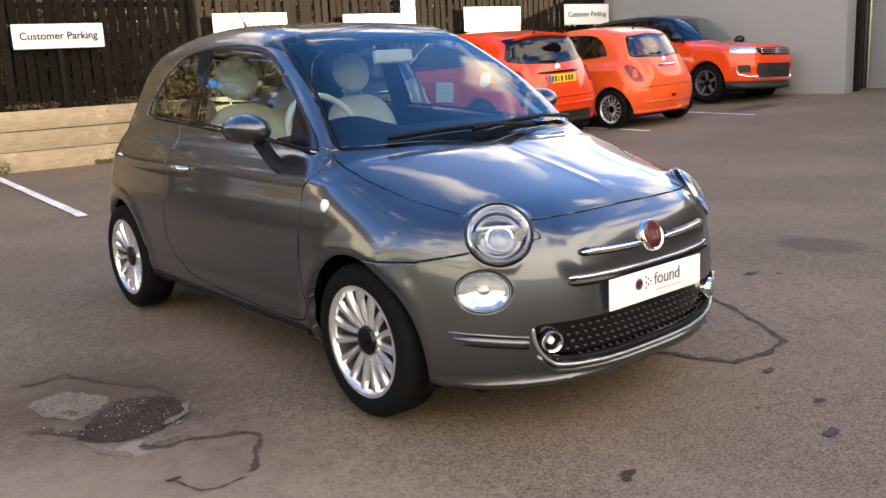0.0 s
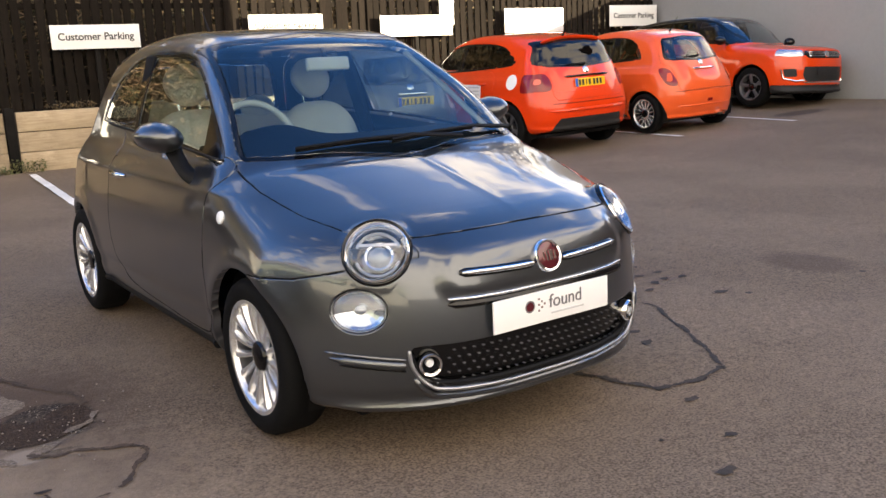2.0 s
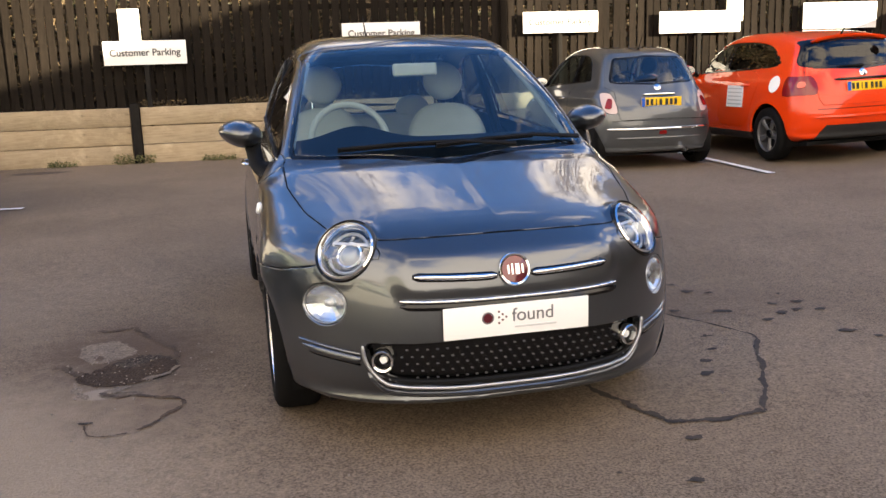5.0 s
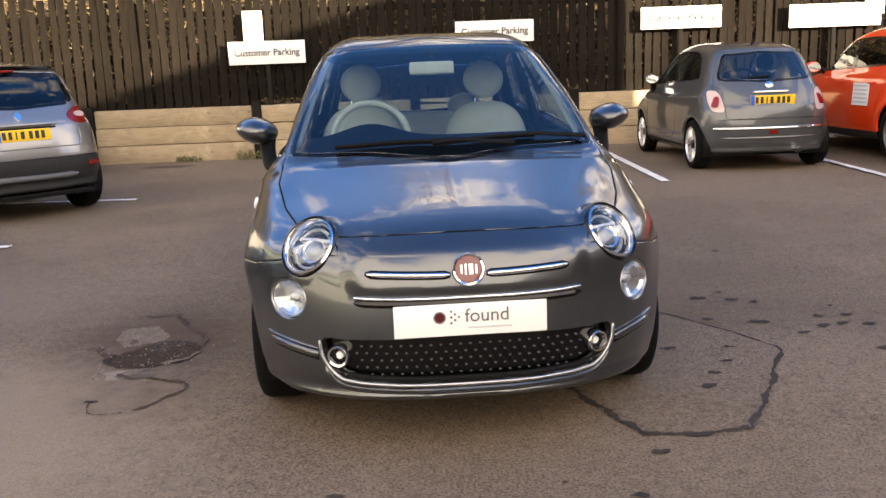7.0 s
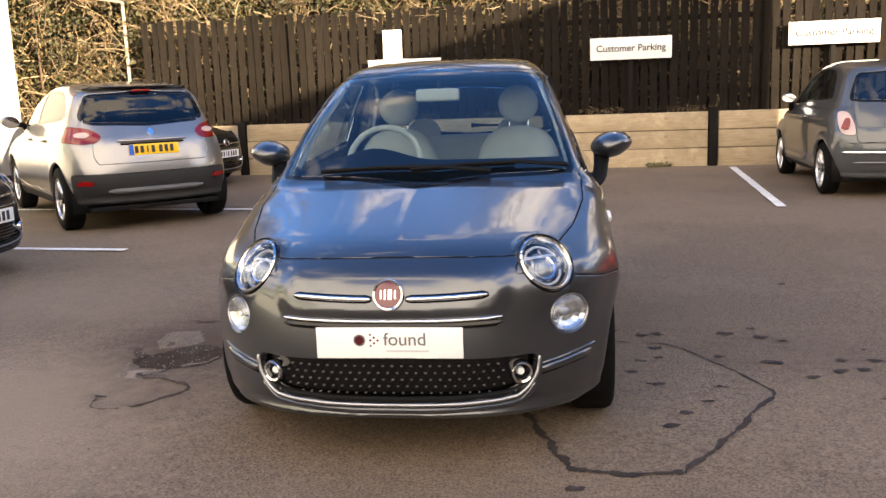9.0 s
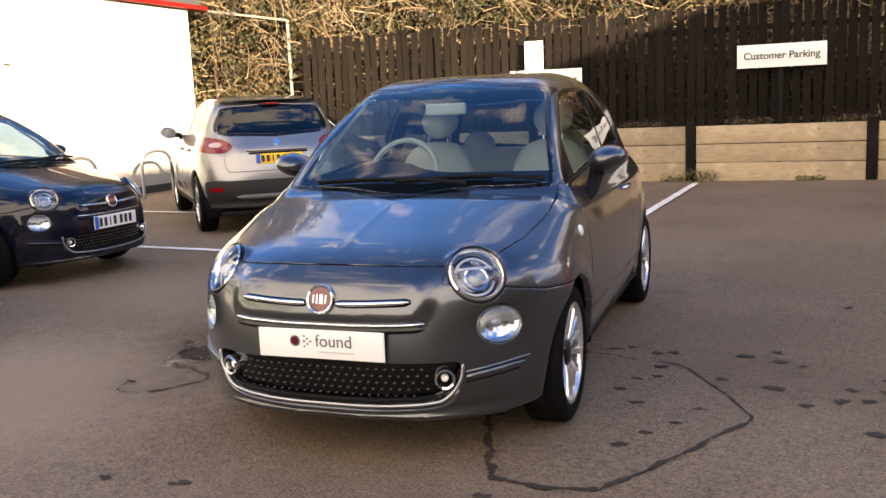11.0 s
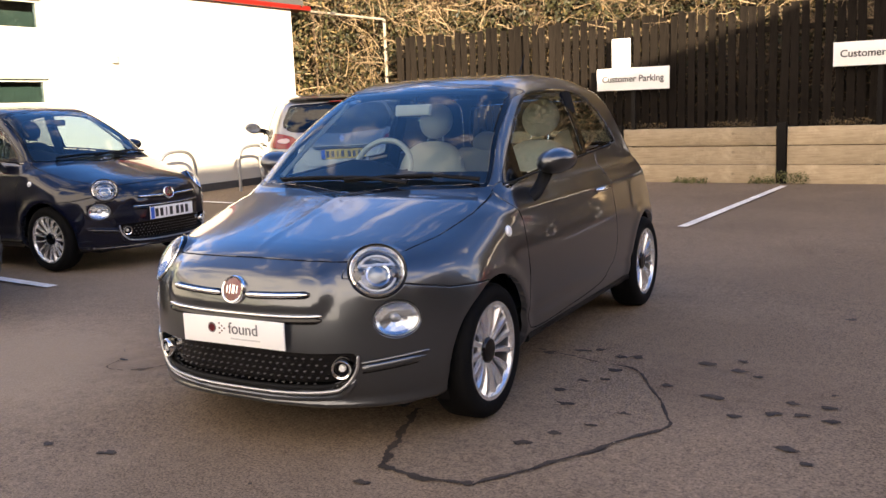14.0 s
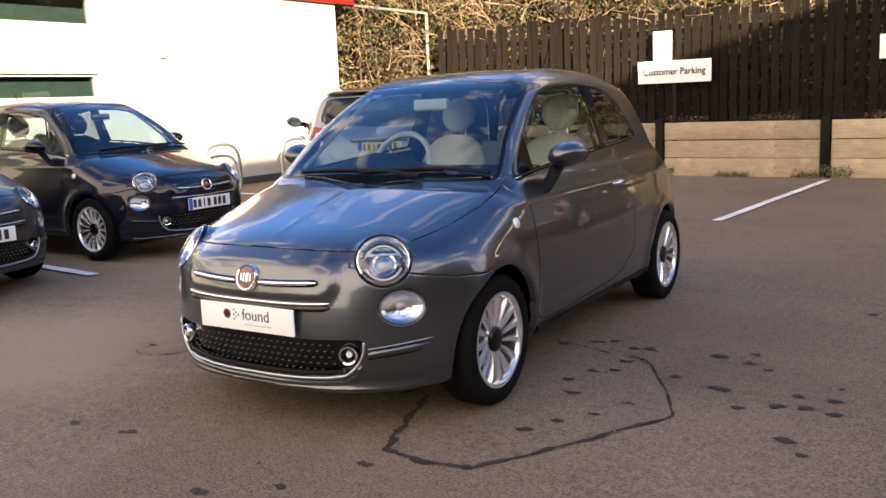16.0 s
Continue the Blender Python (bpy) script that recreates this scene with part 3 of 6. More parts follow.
def wheel_well(car, y, z, r, half):
    for s in (1, -1):
        bm = bmesh.new()
        n = 56
        rows = [[bm.verts.new((s * x, y + (r + g) * math.cos(math.pi * (i / n * 1.24 - 0.12)), z + (r + g) * math.sin(math.pi * (i / n * 1.24 - 0.12)))) for i in range(n + 1)] for x, g in ((half - 0.055, 0.003), (0.40, 0.008))]
        inner = [bm.verts.new((s * 0.40, y, z)) for _ in range(1)][0]
        for i in range(n):
            bm.faces.new((rows[0][i], rows[0][i + 1], rows[1][i + 1], rows[1][i]))
            bm.faces.new((rows[1][i], rows[1][i + 1], inner))
        part("wheel_well", bm, PLASTIC, car)


def round_lamp(car, m, r):
    """A round headlamp: black seat, chrome ring, reflector, projector and lens."""
    seat = part("headlight", lathe([(r * 1.04, -0.03), (r * 1.04, 0.004), (r * 1.0, 0.010), (r * 0.95, 0.006), (r * 0.93, -0.03)], 48, m), GLOSSBLACK, car, "round headlight with chrome ring")
    part("chrome_ring", lathe([(r * 0.95, -0.02), (r * 0.95, 0.008), (r * 0.90, 0.013), (r * 0.83, 0.006), (r * 0.79, -0.012)], 48, m), CHROME, seat)
    part("reflector", lathe([(r * 0.83, -0.008), (r * 0.74, -0.035), (r * 0.55, -0.052), (r * 0.5, -0.06), (0, -0.06)], 40, m), REFLECTOR, seat)
    part("projector", lathe([(r * 0.46, -0.06), (r * 0.46, -0.03), (r * 0.42, -0.022), (r * 0.36, -0.024), (r * 0.33, -0.032)], 32, m @ pose(0.004, -0.006, 0)), CHROME, seat)
    part("projector_lens", lathe([(r * 0.345, -0.034), (r * 0.31, -0.020), (r * 0.2, -0.010), (0, -0.005)], 28, m @ pose(0.004, -0.006, 0)), mat_projector, seat)
    bm = bmesh.new()
    for a, b in ((20, 160), (200, 340)):
        tube([m @ Vector((r * 0.66 * math.cos(radians(t)), r * 0.66 * math.sin(radians(t)), -0.026)) for t in np.linspace(a, b, 14)], 0.006, 6, bm)
    box(bm, (r * 1.25, 0.010, 0.02), (0, 0, 0), None)
    for v in bm.verts[-8:]:
        v.co = m @ (v.co + Vector((0, r * 0.30, -0.03)))
    part("light_guide", bm, mat_guide, seat)
    part("lens", lathe([(r * 0.93, 0.004), (r * 0.86, 0.016), (r * 0.65, 0.030), (r * 0.35, 0.039), (0, 0.042)], 44, m), LENS, seat).visible_shadow = False
    return seat


def oval_lamp(car, m, rx, ry):
    sc = Matrix.Diagonal((rx, ry, 1, 1))
    seat = part("day_light", lathe([(1.02, -0.03), (1.02, 0.001), (1.0, 0.003), (0.97, 0.001), (0.94, -0.02)], 44, m @ sc), SATINSTEEL, car, "oval lower lamp with a pale faceted lens")
    bm = lathe([(0.95, -0.003), (0.78, -0.013), (0.52, -0.022), (0.28, -0.028), (0, -0.030)], 19, m @ sc)
    part("reflector", bm, PALEREFLECTOR, seat, "", False)
    part("bulb_cover", lathe([(0.24, -0.034), (0.21, -0.020), (0.10, -0.014), (0, -0.013)], 20, m @ sc), mat_guide, seat)
    part("lens", lathe([(0.92, -0.002), (0.8, 0.008), (0.5, 0.016), (0, 0.020)], 40, m @ sc), LENS, seat).visible_shadow = False
    return seat


PALEREFLECTOR = mat("pale_reflector", (0.60, 0.63, 0.66), 0.14, 0.95)
mat_guide = mat("lamp_light_guide", (0.42, 0.44, 0.47), 0.25, 0.5)
mat_projector = mat("projector_glass", (0.10, 0.15, 0.22), 0.05, 0.3, Coat_Weight=1.0)


def along_skin(form, pts, lift):
    return [Vector(p) + lift * Vector(n) for p, n in zip(pts, form.normal(np.array(pts)))]


def front_trim(car, form, plate_material, plate_marks, car_colour):
    """The moustache bars, badge, lower chrome strip, mesh grille, fog lamps and number plate of the nose."""
    for s in (1, -1):
        pts = along_skin(form, [form.on(x=s * x, z=0.632 + 0.010 * (x / 0.35) ** 2, way=-1) for x in np.linspace(0.065, 0.34, 16)], 0.010)
        part("chrome_bar", tube(pts, [0.005] + [0.0095] * 13 + [0.008, 0.004], 10), CHROME, car, "slim chrome moustache bar")
        under = along_skin(form, [form.on(x=s * x, z=0.632 + 0.010 * (x / 0.35) ** 2, way=-1) for x in np.linspace(0.06, 0.347, 16)], 0.001)
        part("bar_recess", tube(under, [0.009] + [0.0160] * 14 + [0.008], 8), GLOSSBLACK, car)
    low = [form.on(x=x, z=0.556 + 0.006 * (abs(x) / 0.4) ** 2, way=-1) for x in np.linspace(-0.39, 0.39, 34)]
    part("chrome_lip", tube(along_skin(form, low, 0.006), [0.003] + [0.0062] * 32 + [0.003], 10), CHROME, car, "chrome strip below the nose panel")
    dark = [q - np.array((0, 0, 0.019)) for q in low]
    part("air_slot", tube(along_skin(form, form.settle(np.array(dark)), 0.004), [0.004] + [0.0145] * 32 + [0.004], 8), GLOSSBLACK, car)
    b = form.frame_at(form.on(x=0.0, z=0.647, way=-1), 0.006)
    seat = part("badge", lathe([(0.057, -0.02), (0.057, 0.006), (0.053, 0.012), (0.047, 0.010), (0.045, 0.006)], 44, b), CHROME, car, "round chrome-rimmed dark red badge")
    part("badge_face", lathe([(0.0465, 0.004), (0.045, 0.0085), (0.03, 0.011), (0, 0.012)], 36, b), BADGERED, seat)
    bm = bmesh.new()
    for k, hgt in ((-0.024, 0.03), (-0.010, 0.036), (0.004, 0.036), (0.012, 0.036), (0.026, 0.03)):
        box(bm, (0.0055, hgt, 0.003), (0, 0, 0))
        for v in bm.verts[-8:]:
            v.co = b @ (v.co + Vector((k, 0, 0.012)))
    part("badge_marks", bm, CHROME, seat)
    # mesh grille: a dark tray with rows of small raised studs
    stud = mesh_of("grille_stud", boxed((0.008, 0.010, 0.0035)), False)
    stud.materials.append(mat_stud)
    for row in range(5):
        for col in range(-12, 13):
            x, z = 0.034 * (col + 0.5 * (row % 2)), 0.287 + 0.0255 * row
            if abs(x) < 0.40 and not (abs(x) > 0.36 and row == 0):
                part("grille_stud", stud, mat_stud, car).location = form.on(x=x, z=z, way=-1) + np.array((0, 0.014, 0))
    rim = [(0.515, 0.405), (0.505, 0.345), (0.462, 0.285), (0.40, 0.262), (0.2, 0.250), (0, 0.247)]
    line = curve_through([(x, z) for x, z in rim] + [(-x, z) for x, z in rim[-2::-1]], 70)
    pts = [form.on(x=x, z=z, way=-1) for x, z in line]
    part("chrome_frame", tube(along_skin(form, pts, 0.007), [0.004] + [0.0070] * 68 + [0.004], 10), SATINSTEEL, car, "satin chrome strip framing the lower grille")
    lip = [form.on(x=x, z=z + 0.010, way=-1) for x, z in line[4:-4]]
    part("grille_lip", tube(along_skin(form, lip, -0.010), 0.013, 8), PLASTIC, car, "black edge of the lower grille")
    sill = [form.on(x=x, z=z - 0.026, way=-1) for x, z in line[8:-8]]
    part("splitter", tube(along_skin(form, sill, 0.002), [0.006] + [0.014] * (len(sill) - 2) + [0.006], 8), car_colour, car)
    for s in (1, -1):
        wing = [form.on(x=s * x, z=0.372 + 0.028 * (x - 0.515) / 0.21, way=-1) for x in np.linspace(0.525, 0.715, 14)]
        fold = [q - np.array((0, 0, 0.022)) for q in wing]
        part("corner_fold", tube(along_skin(form, form.settle(np.array(fold)), -0.006), [0.012] + [0.018] * 10 + [0.013, 0.009, 0.004], 10), car_colour, car)
        low_edge = [q - np.array((0, 0, 0.040)) for q in wing[:12]]
        part("corner_gap", tube(along_skin(form, form.settle(np.array(low_edge)), 0.0), [0.004] * 10 + [0.003, 0.002], 6), GLOSSBLACK, car)
        part("corner_crease", tube(along_skin(form, wing, 0.002), [0.004] + [0.0055] * 12 + [0.003], 8), car_colour, car, "thin corner moulding")
        m = FOG if s > 0 else flip(FOG)
        fog = part("fog_light", lathe([(0.041, -0.03), (0.041, 0.004), (0.037, 0.011), (0.030, 0.008), (0.0285, -0.01)], 32, m), CHROME, car, "small round fog lamp with chrome ring")
        part("reflector", lathe([(0.030, -0.008), (0.022, -0.02), (0, -0.022)], 24, m), GLOSSBLACK, fog)
        part("bulb", lathe([(0.015, -0.021), (0.013, -0.008), (0, -0.004)], 16, m), SATIN, fog)
    p = form.on(x=0, z=0.472, way=-1)
    m = Matrix.Translation((0, p[1] - 0.018, 0.483)) @ pose(0, 0, 0, 90, 0, 0)
    number_plate(car, m, plate_material, plate_marks)
    for s in (1, -1):
        round_lamp(car, LAMP if s > 0 else flip(LAMP), 0.113)
        oval_lamp(car, DAYLAMP if s > 0 else flip(DAYLAMP), 0.091, 0.068)


PALELENS = mat("pale_pink_lens", (0.55, 0.42, 0.40), 0.2)
SATINSTEEL = mat("satin_chrome", (0.44, 0.45, 0.47), 0.42, 1.0)
mat_stud = mat("grey_stud", (0.17, 0.17, 0.18), 0.3, 0.6)


def number_plate(car, m, material, marks, name="number_plate", label=""):
    """A plate 0.52 m by 0.111 m in the x-y plane of m, with marks on it."""
    pl = part(name, mesh_from(boxed((0.52, 0.111, 0.008), (0, 0, 0), None, 0.003), m), material, car, label or ("white plate with dark printed bars" if material is PLATEWHITE else "yellow plate with dark printed bars"))
    if marks == "dealer":
        rim = lathe([(0.0165, 0.0055), (0.020, 0.0058), (0.0215, 0.0045)], 28, m @ pose(-0.105, 0.010, 0))
        part("mark_rim", rim, INKGREY, pl, "grey rim of the round mark")
        ring = lathe([(0.0, 0.0055), (0.0163, 0.0055), (0.0165, 0.0045)], 28, m @ pose(-0.105, 0.010, 0))
        part("round_mark", ring, BADGERED, pl, "small dark red disc")
        bm = bmesh.new()
        for x, y in ((-0.066, 0.030), (-0.066, 0.010), (-0.066, -0.010), (-0.053, 0.020), (-0.053, 0.0), (-0.040, 0.010)):
            lathe([(0, 0.0055), (0.0038, 0.0055), (0.004, 0.0045)], 10, m @ pose(x, y, 0), bm)
        part("dots", bm, BADGERED, pl)
        word = text_mesh("found", 0.066, "word")
        word.transform(m @ pose(0.056, 0.012, 0.005))
        part("word", word, INKGREY, pl, "grey printed word", False)
        part("small_print_bar", mesh_from(boxed((0.15, 0.006, 0.002), (0.065, -0.028, 0.005)), m), mat_faint, pl)
    else:
        at = -0.185
        for k in range(7):
            part("dark_bar", mesh_from(boxed((0.036 if k != 2 else 0.014, 0.074, 0.002), (at, 0, 0.005)), m), INK, pl)
            at += 0.058 if k != 3 else 0.078
        part("blue_band", mesh_from(boxed((0.045, 0.105, 0.002), (-0.236, 0, 0.0048)), m), PLATEBLUE, pl)
    return pl


def text_mesh(text, size, name="lettering", bold=0.0):
    cu = bpy.data.curves.new(name, "FONT")
    cu.body, cu.size, cu.extrude, cu.offset, cu.align_x, cu.align_y = text, size, 0.001, size * bold, "CENTER", "CENTER"
    ob = bpy.data.objects.new(name, cu)
    me = bpy.data.meshes.new_from_object(ob)
    bpy.data.objects.remove(ob)
    return me


mat_faint = mat("faint_ink", (0.55, 0.55, 0.56), 0.5)


def mesh_from(bm, m):
    bmesh.ops.transform(bm, matrix=m, verts=bm.verts)
    return bm


def door_mirror(car, form, material, at=(0.840, 0.665, 1.060), base=(0.750, 0.53, 0.900), size=(0.195, 0.135, 0.126)):
    for s in (1, -1):
        bm = bmesh.new()
        bmesh.ops.create_uvsphere(bm, u_segments=28, v_segments=18, radius=1)
        for v in bm.verts:
            x, y, z = v.co
            y = y if y < 0 else y * 0.28
            taper = 1 - 0.22 * max(0, x) ** 2
            v.co = Vector((s * (at[0] + x * size[0] / 2), at[1] + y * size[1] * taper, at[2] + z * size[2] / 2 * taper + 0.012 * x))
        shell = part("door_mirror", bm, material, car, "body-coloured rounded door mirror")
        pane = lathe([(0.0, 0.0), (0.92, 0.0), (0.95, -0.004)], 28, Matrix.Translation((s * at[0], at[1] + size[1] * 0.285, at[2])) @ pose(0, 0, 0, -90) @ Matrix.Diagonal((size[0] * 0.46, size[2] * 0.44, 1, 1)))
        part("mirror_glass", pane, MIRROR, shell)
        stalk = curve_through([(s * base[0], base[1], base[2]), (s * (base[0] + 0.03), base[1] + 0.03, base[2] + 0.03), (s * (at[0] - 0.045), at[1] - 0.01, at[2] - 0.035)], 8)
        part("mirror_stalk", tube(stalk, [0.046, 0.043, 0.039, 0.036, 0.034, 0.034, 0.037, 0.042], 12, None, False, 0.55), PLASTIC, car, "black mirror stalk")


def seat(car, u, v, material, rear=False):
    """A bucket seat with a rounded back and a round headrest."""
    bm = boxed((0.47, 0.48, 0.16), (u, v, 0.47), None, 0.06, 4)
    st = part("seat", bm, material, car, "cream seat with a round headrest" if material is CREAM else "dark seat with a headrest")
    tilt = pose(0, 0, 0, -14 if not rear else -20)
    bm = bmesh.new()
    bmesh.ops.create_uvsphere(bm, u_segments=28, v_segments=18, radius=1)
    for q in bm.verts:
        x, y, z = q.co
        zz = 0.33 * (abs(z) ** 0.75) * (1 if z > 0 else -1)
        xx = 0.245 * (abs(x) ** 0.72) * (1 if x > 0 else -1)
        q.co = Matrix.Translation((u, v + 0.27, 0.80)) @ tilt @ Vector((xx, y * 0.085, zz))
    part("backrest", bm, material, st)
    bm = bmesh.new()
    bmesh.ops.create_uvsphere(bm, u_segments=22, v_segments=16, radius=1)
    for q in bm.verts:
        x, y, z = q.co
        q.co = Matrix.Translation((u, v + 0.385, 1.245)) @ tilt @ Vector((x * 0.118, y * 0.055, z * 0.112))
    part("headrest", bm, material, st)
    for dx in (-0.055, 0.055):
        bm = tube([(u + dx, v + 0.375, 1.17), (u + dx, v + 0.345, 1.06)], 0.007, 8)
        part("headrest_post", bm, CHROME, st)


def cabin(car, material, wheel_material, side=-1):
    """Dashboard, steering wheel, seats, shelf and inside mirror."""
    bm = bmesh.new()
    prof = [(0.26, 0.945), (0.42, 0.975), (0.66, 1.005), (0.76, 0.995), (0.81, 0.94), (0.80, 0.76), (0.74, 0.60), (0.30, 0.55)]
    rows = [[bm.verts.new((x, y + 0.10 * abs(x) ** 2, z + (bulge * 0.065 if y > 0.6 else 0))) for y, z in prof] for x, bulge in [(x, math.exp(-((x - side * 0.31) / 0.17) ** 2)) for x in np.linspace(-0.62, 0.62, 26)]]
    for a, b in zip(rows, rows[1:]):
        for k in range(len(prof)):
            bm.faces.new((a[k], a[(k + 1) % len(prof)], b[(k + 1) % len(prof)], b[k]))
    bm.faces.new(rows[0])
    bm.faces.new(rows[-1][::-1])
    part("dashboard", bm, TRIM, car, "dark dashboard top")
    sm = Matrix.Translation((side * 0.31, 0.90, 0.985)) @ pose(0, 0, 0, 66)
    ring = [sm @ Vector((0.188 * math.cos(t), 0.188 * math.sin(t), 0)) for t in np.linspace(0, 2 * math.pi, 40, endpoint=False)]
    sw = part("steering_wheel", tube(ring, 0.0165, 10, None, True), wheel_material, car, "cream steering wheel" if wheel_material is CREAM else "dark steering wheel")
    bm = lathe([(0, -0.035), (0.06, -0.032), (0.075, -0.05)], 24, sm)
    for a in (0, 180, 270):
        tube([sm @ Vector((0.05 * math.cos(radians(a)), 0.05 * math.sin(radians(a)), -0.04)), sm @ Vector((0.18 * math.cos(radians(a)), 0.18 * math.sin(radians(a)), 0))], 0.016, 8, bm)
    part("wheel_spokes", bm, TRIM, sw)
    for u in (0.355, -0.355):
        seat(car, u, 1.25, material)
    bench = part("rear_bench", boxed((1.05, 0.42, 0.16), (0, 1.98, 0.52), None, 0.05, 3), material, car, "rear bench seat")
    part("bench_back", boxed((1.05, 0.13, 0.50), (0, 2.20, 0.80), pose(0, 0, 0, -18), 0.05, 3), material, bench)
    for u in (0.30, -0.30):
        bm = bmesh.new()
        bmesh.ops.create_uvsphere(bm, u_segments=18, v_segments=12, radius=1)
        for q in bm.verts:
            q.co = Vector((u + q.co.x * 0.11, 2.25 + q.co.y * 0.05, 1.07 + q.co.z * 0.085))
        part("rear_headrest", bm, material, bench)
    part("cabin_floor", boxed((1.20, 2.2, 0.05), (0, 1.35, 0.29), None, 0.01), TRIM, car)
    part("bulkhead", boxed((1.30, 0.04, 0.60), (0, 0.46, 0.56), None, 0.01), TRIM, car)
    part("parcel_shelf", boxed((1.05, 0.34, 0.03), (0, 2.42, 0.93), None, 0.01), TRIM, car)
    mr = part("inside_mirror", boxed((0.215, 0.035, 0.062), (0, 0.76, 1.318), pose(0, 0, 0, -8), 0.014, 3), CREAM if material is CREAM else PLASTIC, car, "pale rear-view mirror housing")
    part("mirror_arm", tube([(0, 0.77, 1.335), (0, 0.80, 1.39)], 0.012, 8), PLASTIC, mr)
    part("headliner", boxed((0.74, 0.95, 0.02), (0, 1.55, 1.425), None, 0.008), mat_liner, car)
    for s in (1, -1):
        part("door_card", boxed((0.03, 1.0, 0.42), (s * 0.71, 1.0, 0.72), pose(0, 0, 0, 0, -4 * s), 0.012), mat_liner, car)
        part("pillar_trim", tube([(s * 0.632, 0.42, 1.0), (s * 0.572, 0.66, 1.19), (s * 0.500, 0.88, 1.36)], 0.013, 8), mat_pillar, car)
        part("b_pillar_trim", boxed((0.03, 0.12, 0.48), (s * 0.60, 1.56, 1.16), pose(0, 0, 0, 0, -16 * s), 0.01), TRIM, car)


mat_pillar = mottled("pale_pillar_lining", (0.45, 0.45, 0.42), 0.7, 150, 0.08)
mat_liner = mottled("cabin_lining", (0.16, 0.155, 0.14), 0.8, 150, 0.08)


def wipers(car, form, runs):
    for points in runs:
        pts = [form.on(x=x, z=z, way=-1) for x, z in points]
        arm = part("wiper", tube(along_skin(form, pts, 0.024), [0.012, 0.009, 0.007, 0.006, 0.006][:len(pts)], 8, None, False, 0.7), PLASTIC, car, "black windscreen wiper")
        blade = [form.on(x=x, z=z, way=-1) for x, z in curve_through(points[1:], 8)]
        part("wiper_blade", tube(along_skin(form, blade, 0.010), 0.006, 6), RUBBER, arm)


def rear_trim(car, form, old, car_colour):
    """Handle bar, plate, wiper, bumper strip and lamps of the tail."""
    pts = [form.on(x=x, z=0.90) for x in np.linspace(-0.21, 0.21, 14)]
    part("chrome_bar", tube(along_skin(form, pts, 0.014), [0.006] + [0.013] * 12 + [0.006], 8), CHROME, car, "chrome tailgate handle")
    b = form.frame_at(form.on(x=0, z=0.985), 0.004)
    part("rear_badge", lathe([(0.046, -0.01), (0.046, 0.004), (0.04, 0.009), (0, 0.011)], 28, b), CHROME, car)
    pts = [form.on(x=x, z=1.075 + 0.03 * (0.1 - abs(x))) for x in np.linspace(-0.02, 0.26, 8)]
    part("rear_wiper", tube(along_skin(form, pts, 0.016), [0.018, 0.012, 0.009, 0.008, 0.008, 0.007, 0.006, 0.005], 8), PLASTIC, car)
    part("exhaust", lathe([(0.028, 0), (0.032, 0.0), (0.032, 0.16), (0.028, 0.16)], 20, Matrix.Translation((-0.30, 2.70, 0.235)) @ pose(0, 0, 0, -90)), CHROME, car)
    pts = [form.on(x=x, z=0.615 - 0.02 * (x / 0.6) ** 2) for x in np.linspace(-0.60, 0.60, 24)]
    part("bumper_seam", tube(along_skin(form, pts, -0.001), 0.0045, 6), RUBBER, car)
    pts = [form.on(x=x, z=0.385) for x in np.linspace(-0.56, 0.56, 22)]
    part("bumper_crease", tube(along_skin(form, pts, -0.004), [0.006] + [0.016] * 20 + [0.006], 8), car_colour, car)
    part("rear_fog_light", plate([(-0.05, -0.02), (0.05, -0.02), (0.042, 0.022), (-0.042, 0.022)], 0.008, None, form.frame_at(form.on(x=0, z=0.45), 0.002)), REDLENS, car, "small dark red fog lamp")
    top = Vector(form.on(x=0, y=2.08))
    part("aerial", tube([top - Vector((0, 0, 0.004)), top + Vector((0, 0.012, 0.012)), top + Vector((0, 0.05, 0.05)), top + Vector((0, 0.16, 0.20))], [0.018, 0.014, 0.006, 0.003], 8), PLASTIC, car, "short black roof aerial")
    for s in (1, -1):
        c = form.on(x=s * 0.617, z=0.805)
        m = form.frame_at(c, 0.004)
        body = part("lamp_inner", plate([(q[0] * 0.038, q[1] * 0.062) for q in curve_through([(-1, -1), (1, -1), (1.05, 0.4), (0.6, 1), (-0.5, 1), (-0.9, 0)], 24, True)], 0.008, None, m), SATIN if old else car_colour, car)


def shut_lines(car, form):
    """Dark seals in the gaps round the hood, bumper and doors."""
    def seal(pts, r=0.0034):
        pts = [p for p in pts if max(abs(c) for c in p) < 3.2]
        part("panel_seal", tube(along_skin(form, pts, -0.0012), r, 6), RUBBER, car)
    bow = lambda x: 0.45 * (abs(x) / form.half) ** 3.2
    seal([form.on(x=x, y=-0.597 + bow(x)) for x in np.linspace(-0.47, 0.47, 40)], 0.0040)
    for s in (1, -1):
        ys = np.linspace(-0.36, 0.27, 26)
        xs = np.interp(ys, [-0.6, -0.42, -0.2, 0.05, 0.25, 0.4], [0.52, 0.575, 0.645, 0.69, 0.685, 0.655])
        seal([form.on(x=s * x, y=y) for x, y in zip(xs, ys)])
        seal([form.on(y=y, z=z, way=s) for y, z in curve_through([(-0.075, 0.622), (-0.2, 0.624), (-0.36, 0.640), (-0.44, 0.660)], 8)], 0.0025)
        line = curve_through(DOOR_LINE, 132, True)
        low = [(y, z) for y, z in np.roll(line, -66, 0) if z < 0.93]
        seal([form.on(y=y, z=z, way=s) for y, z in low], 0.0028)


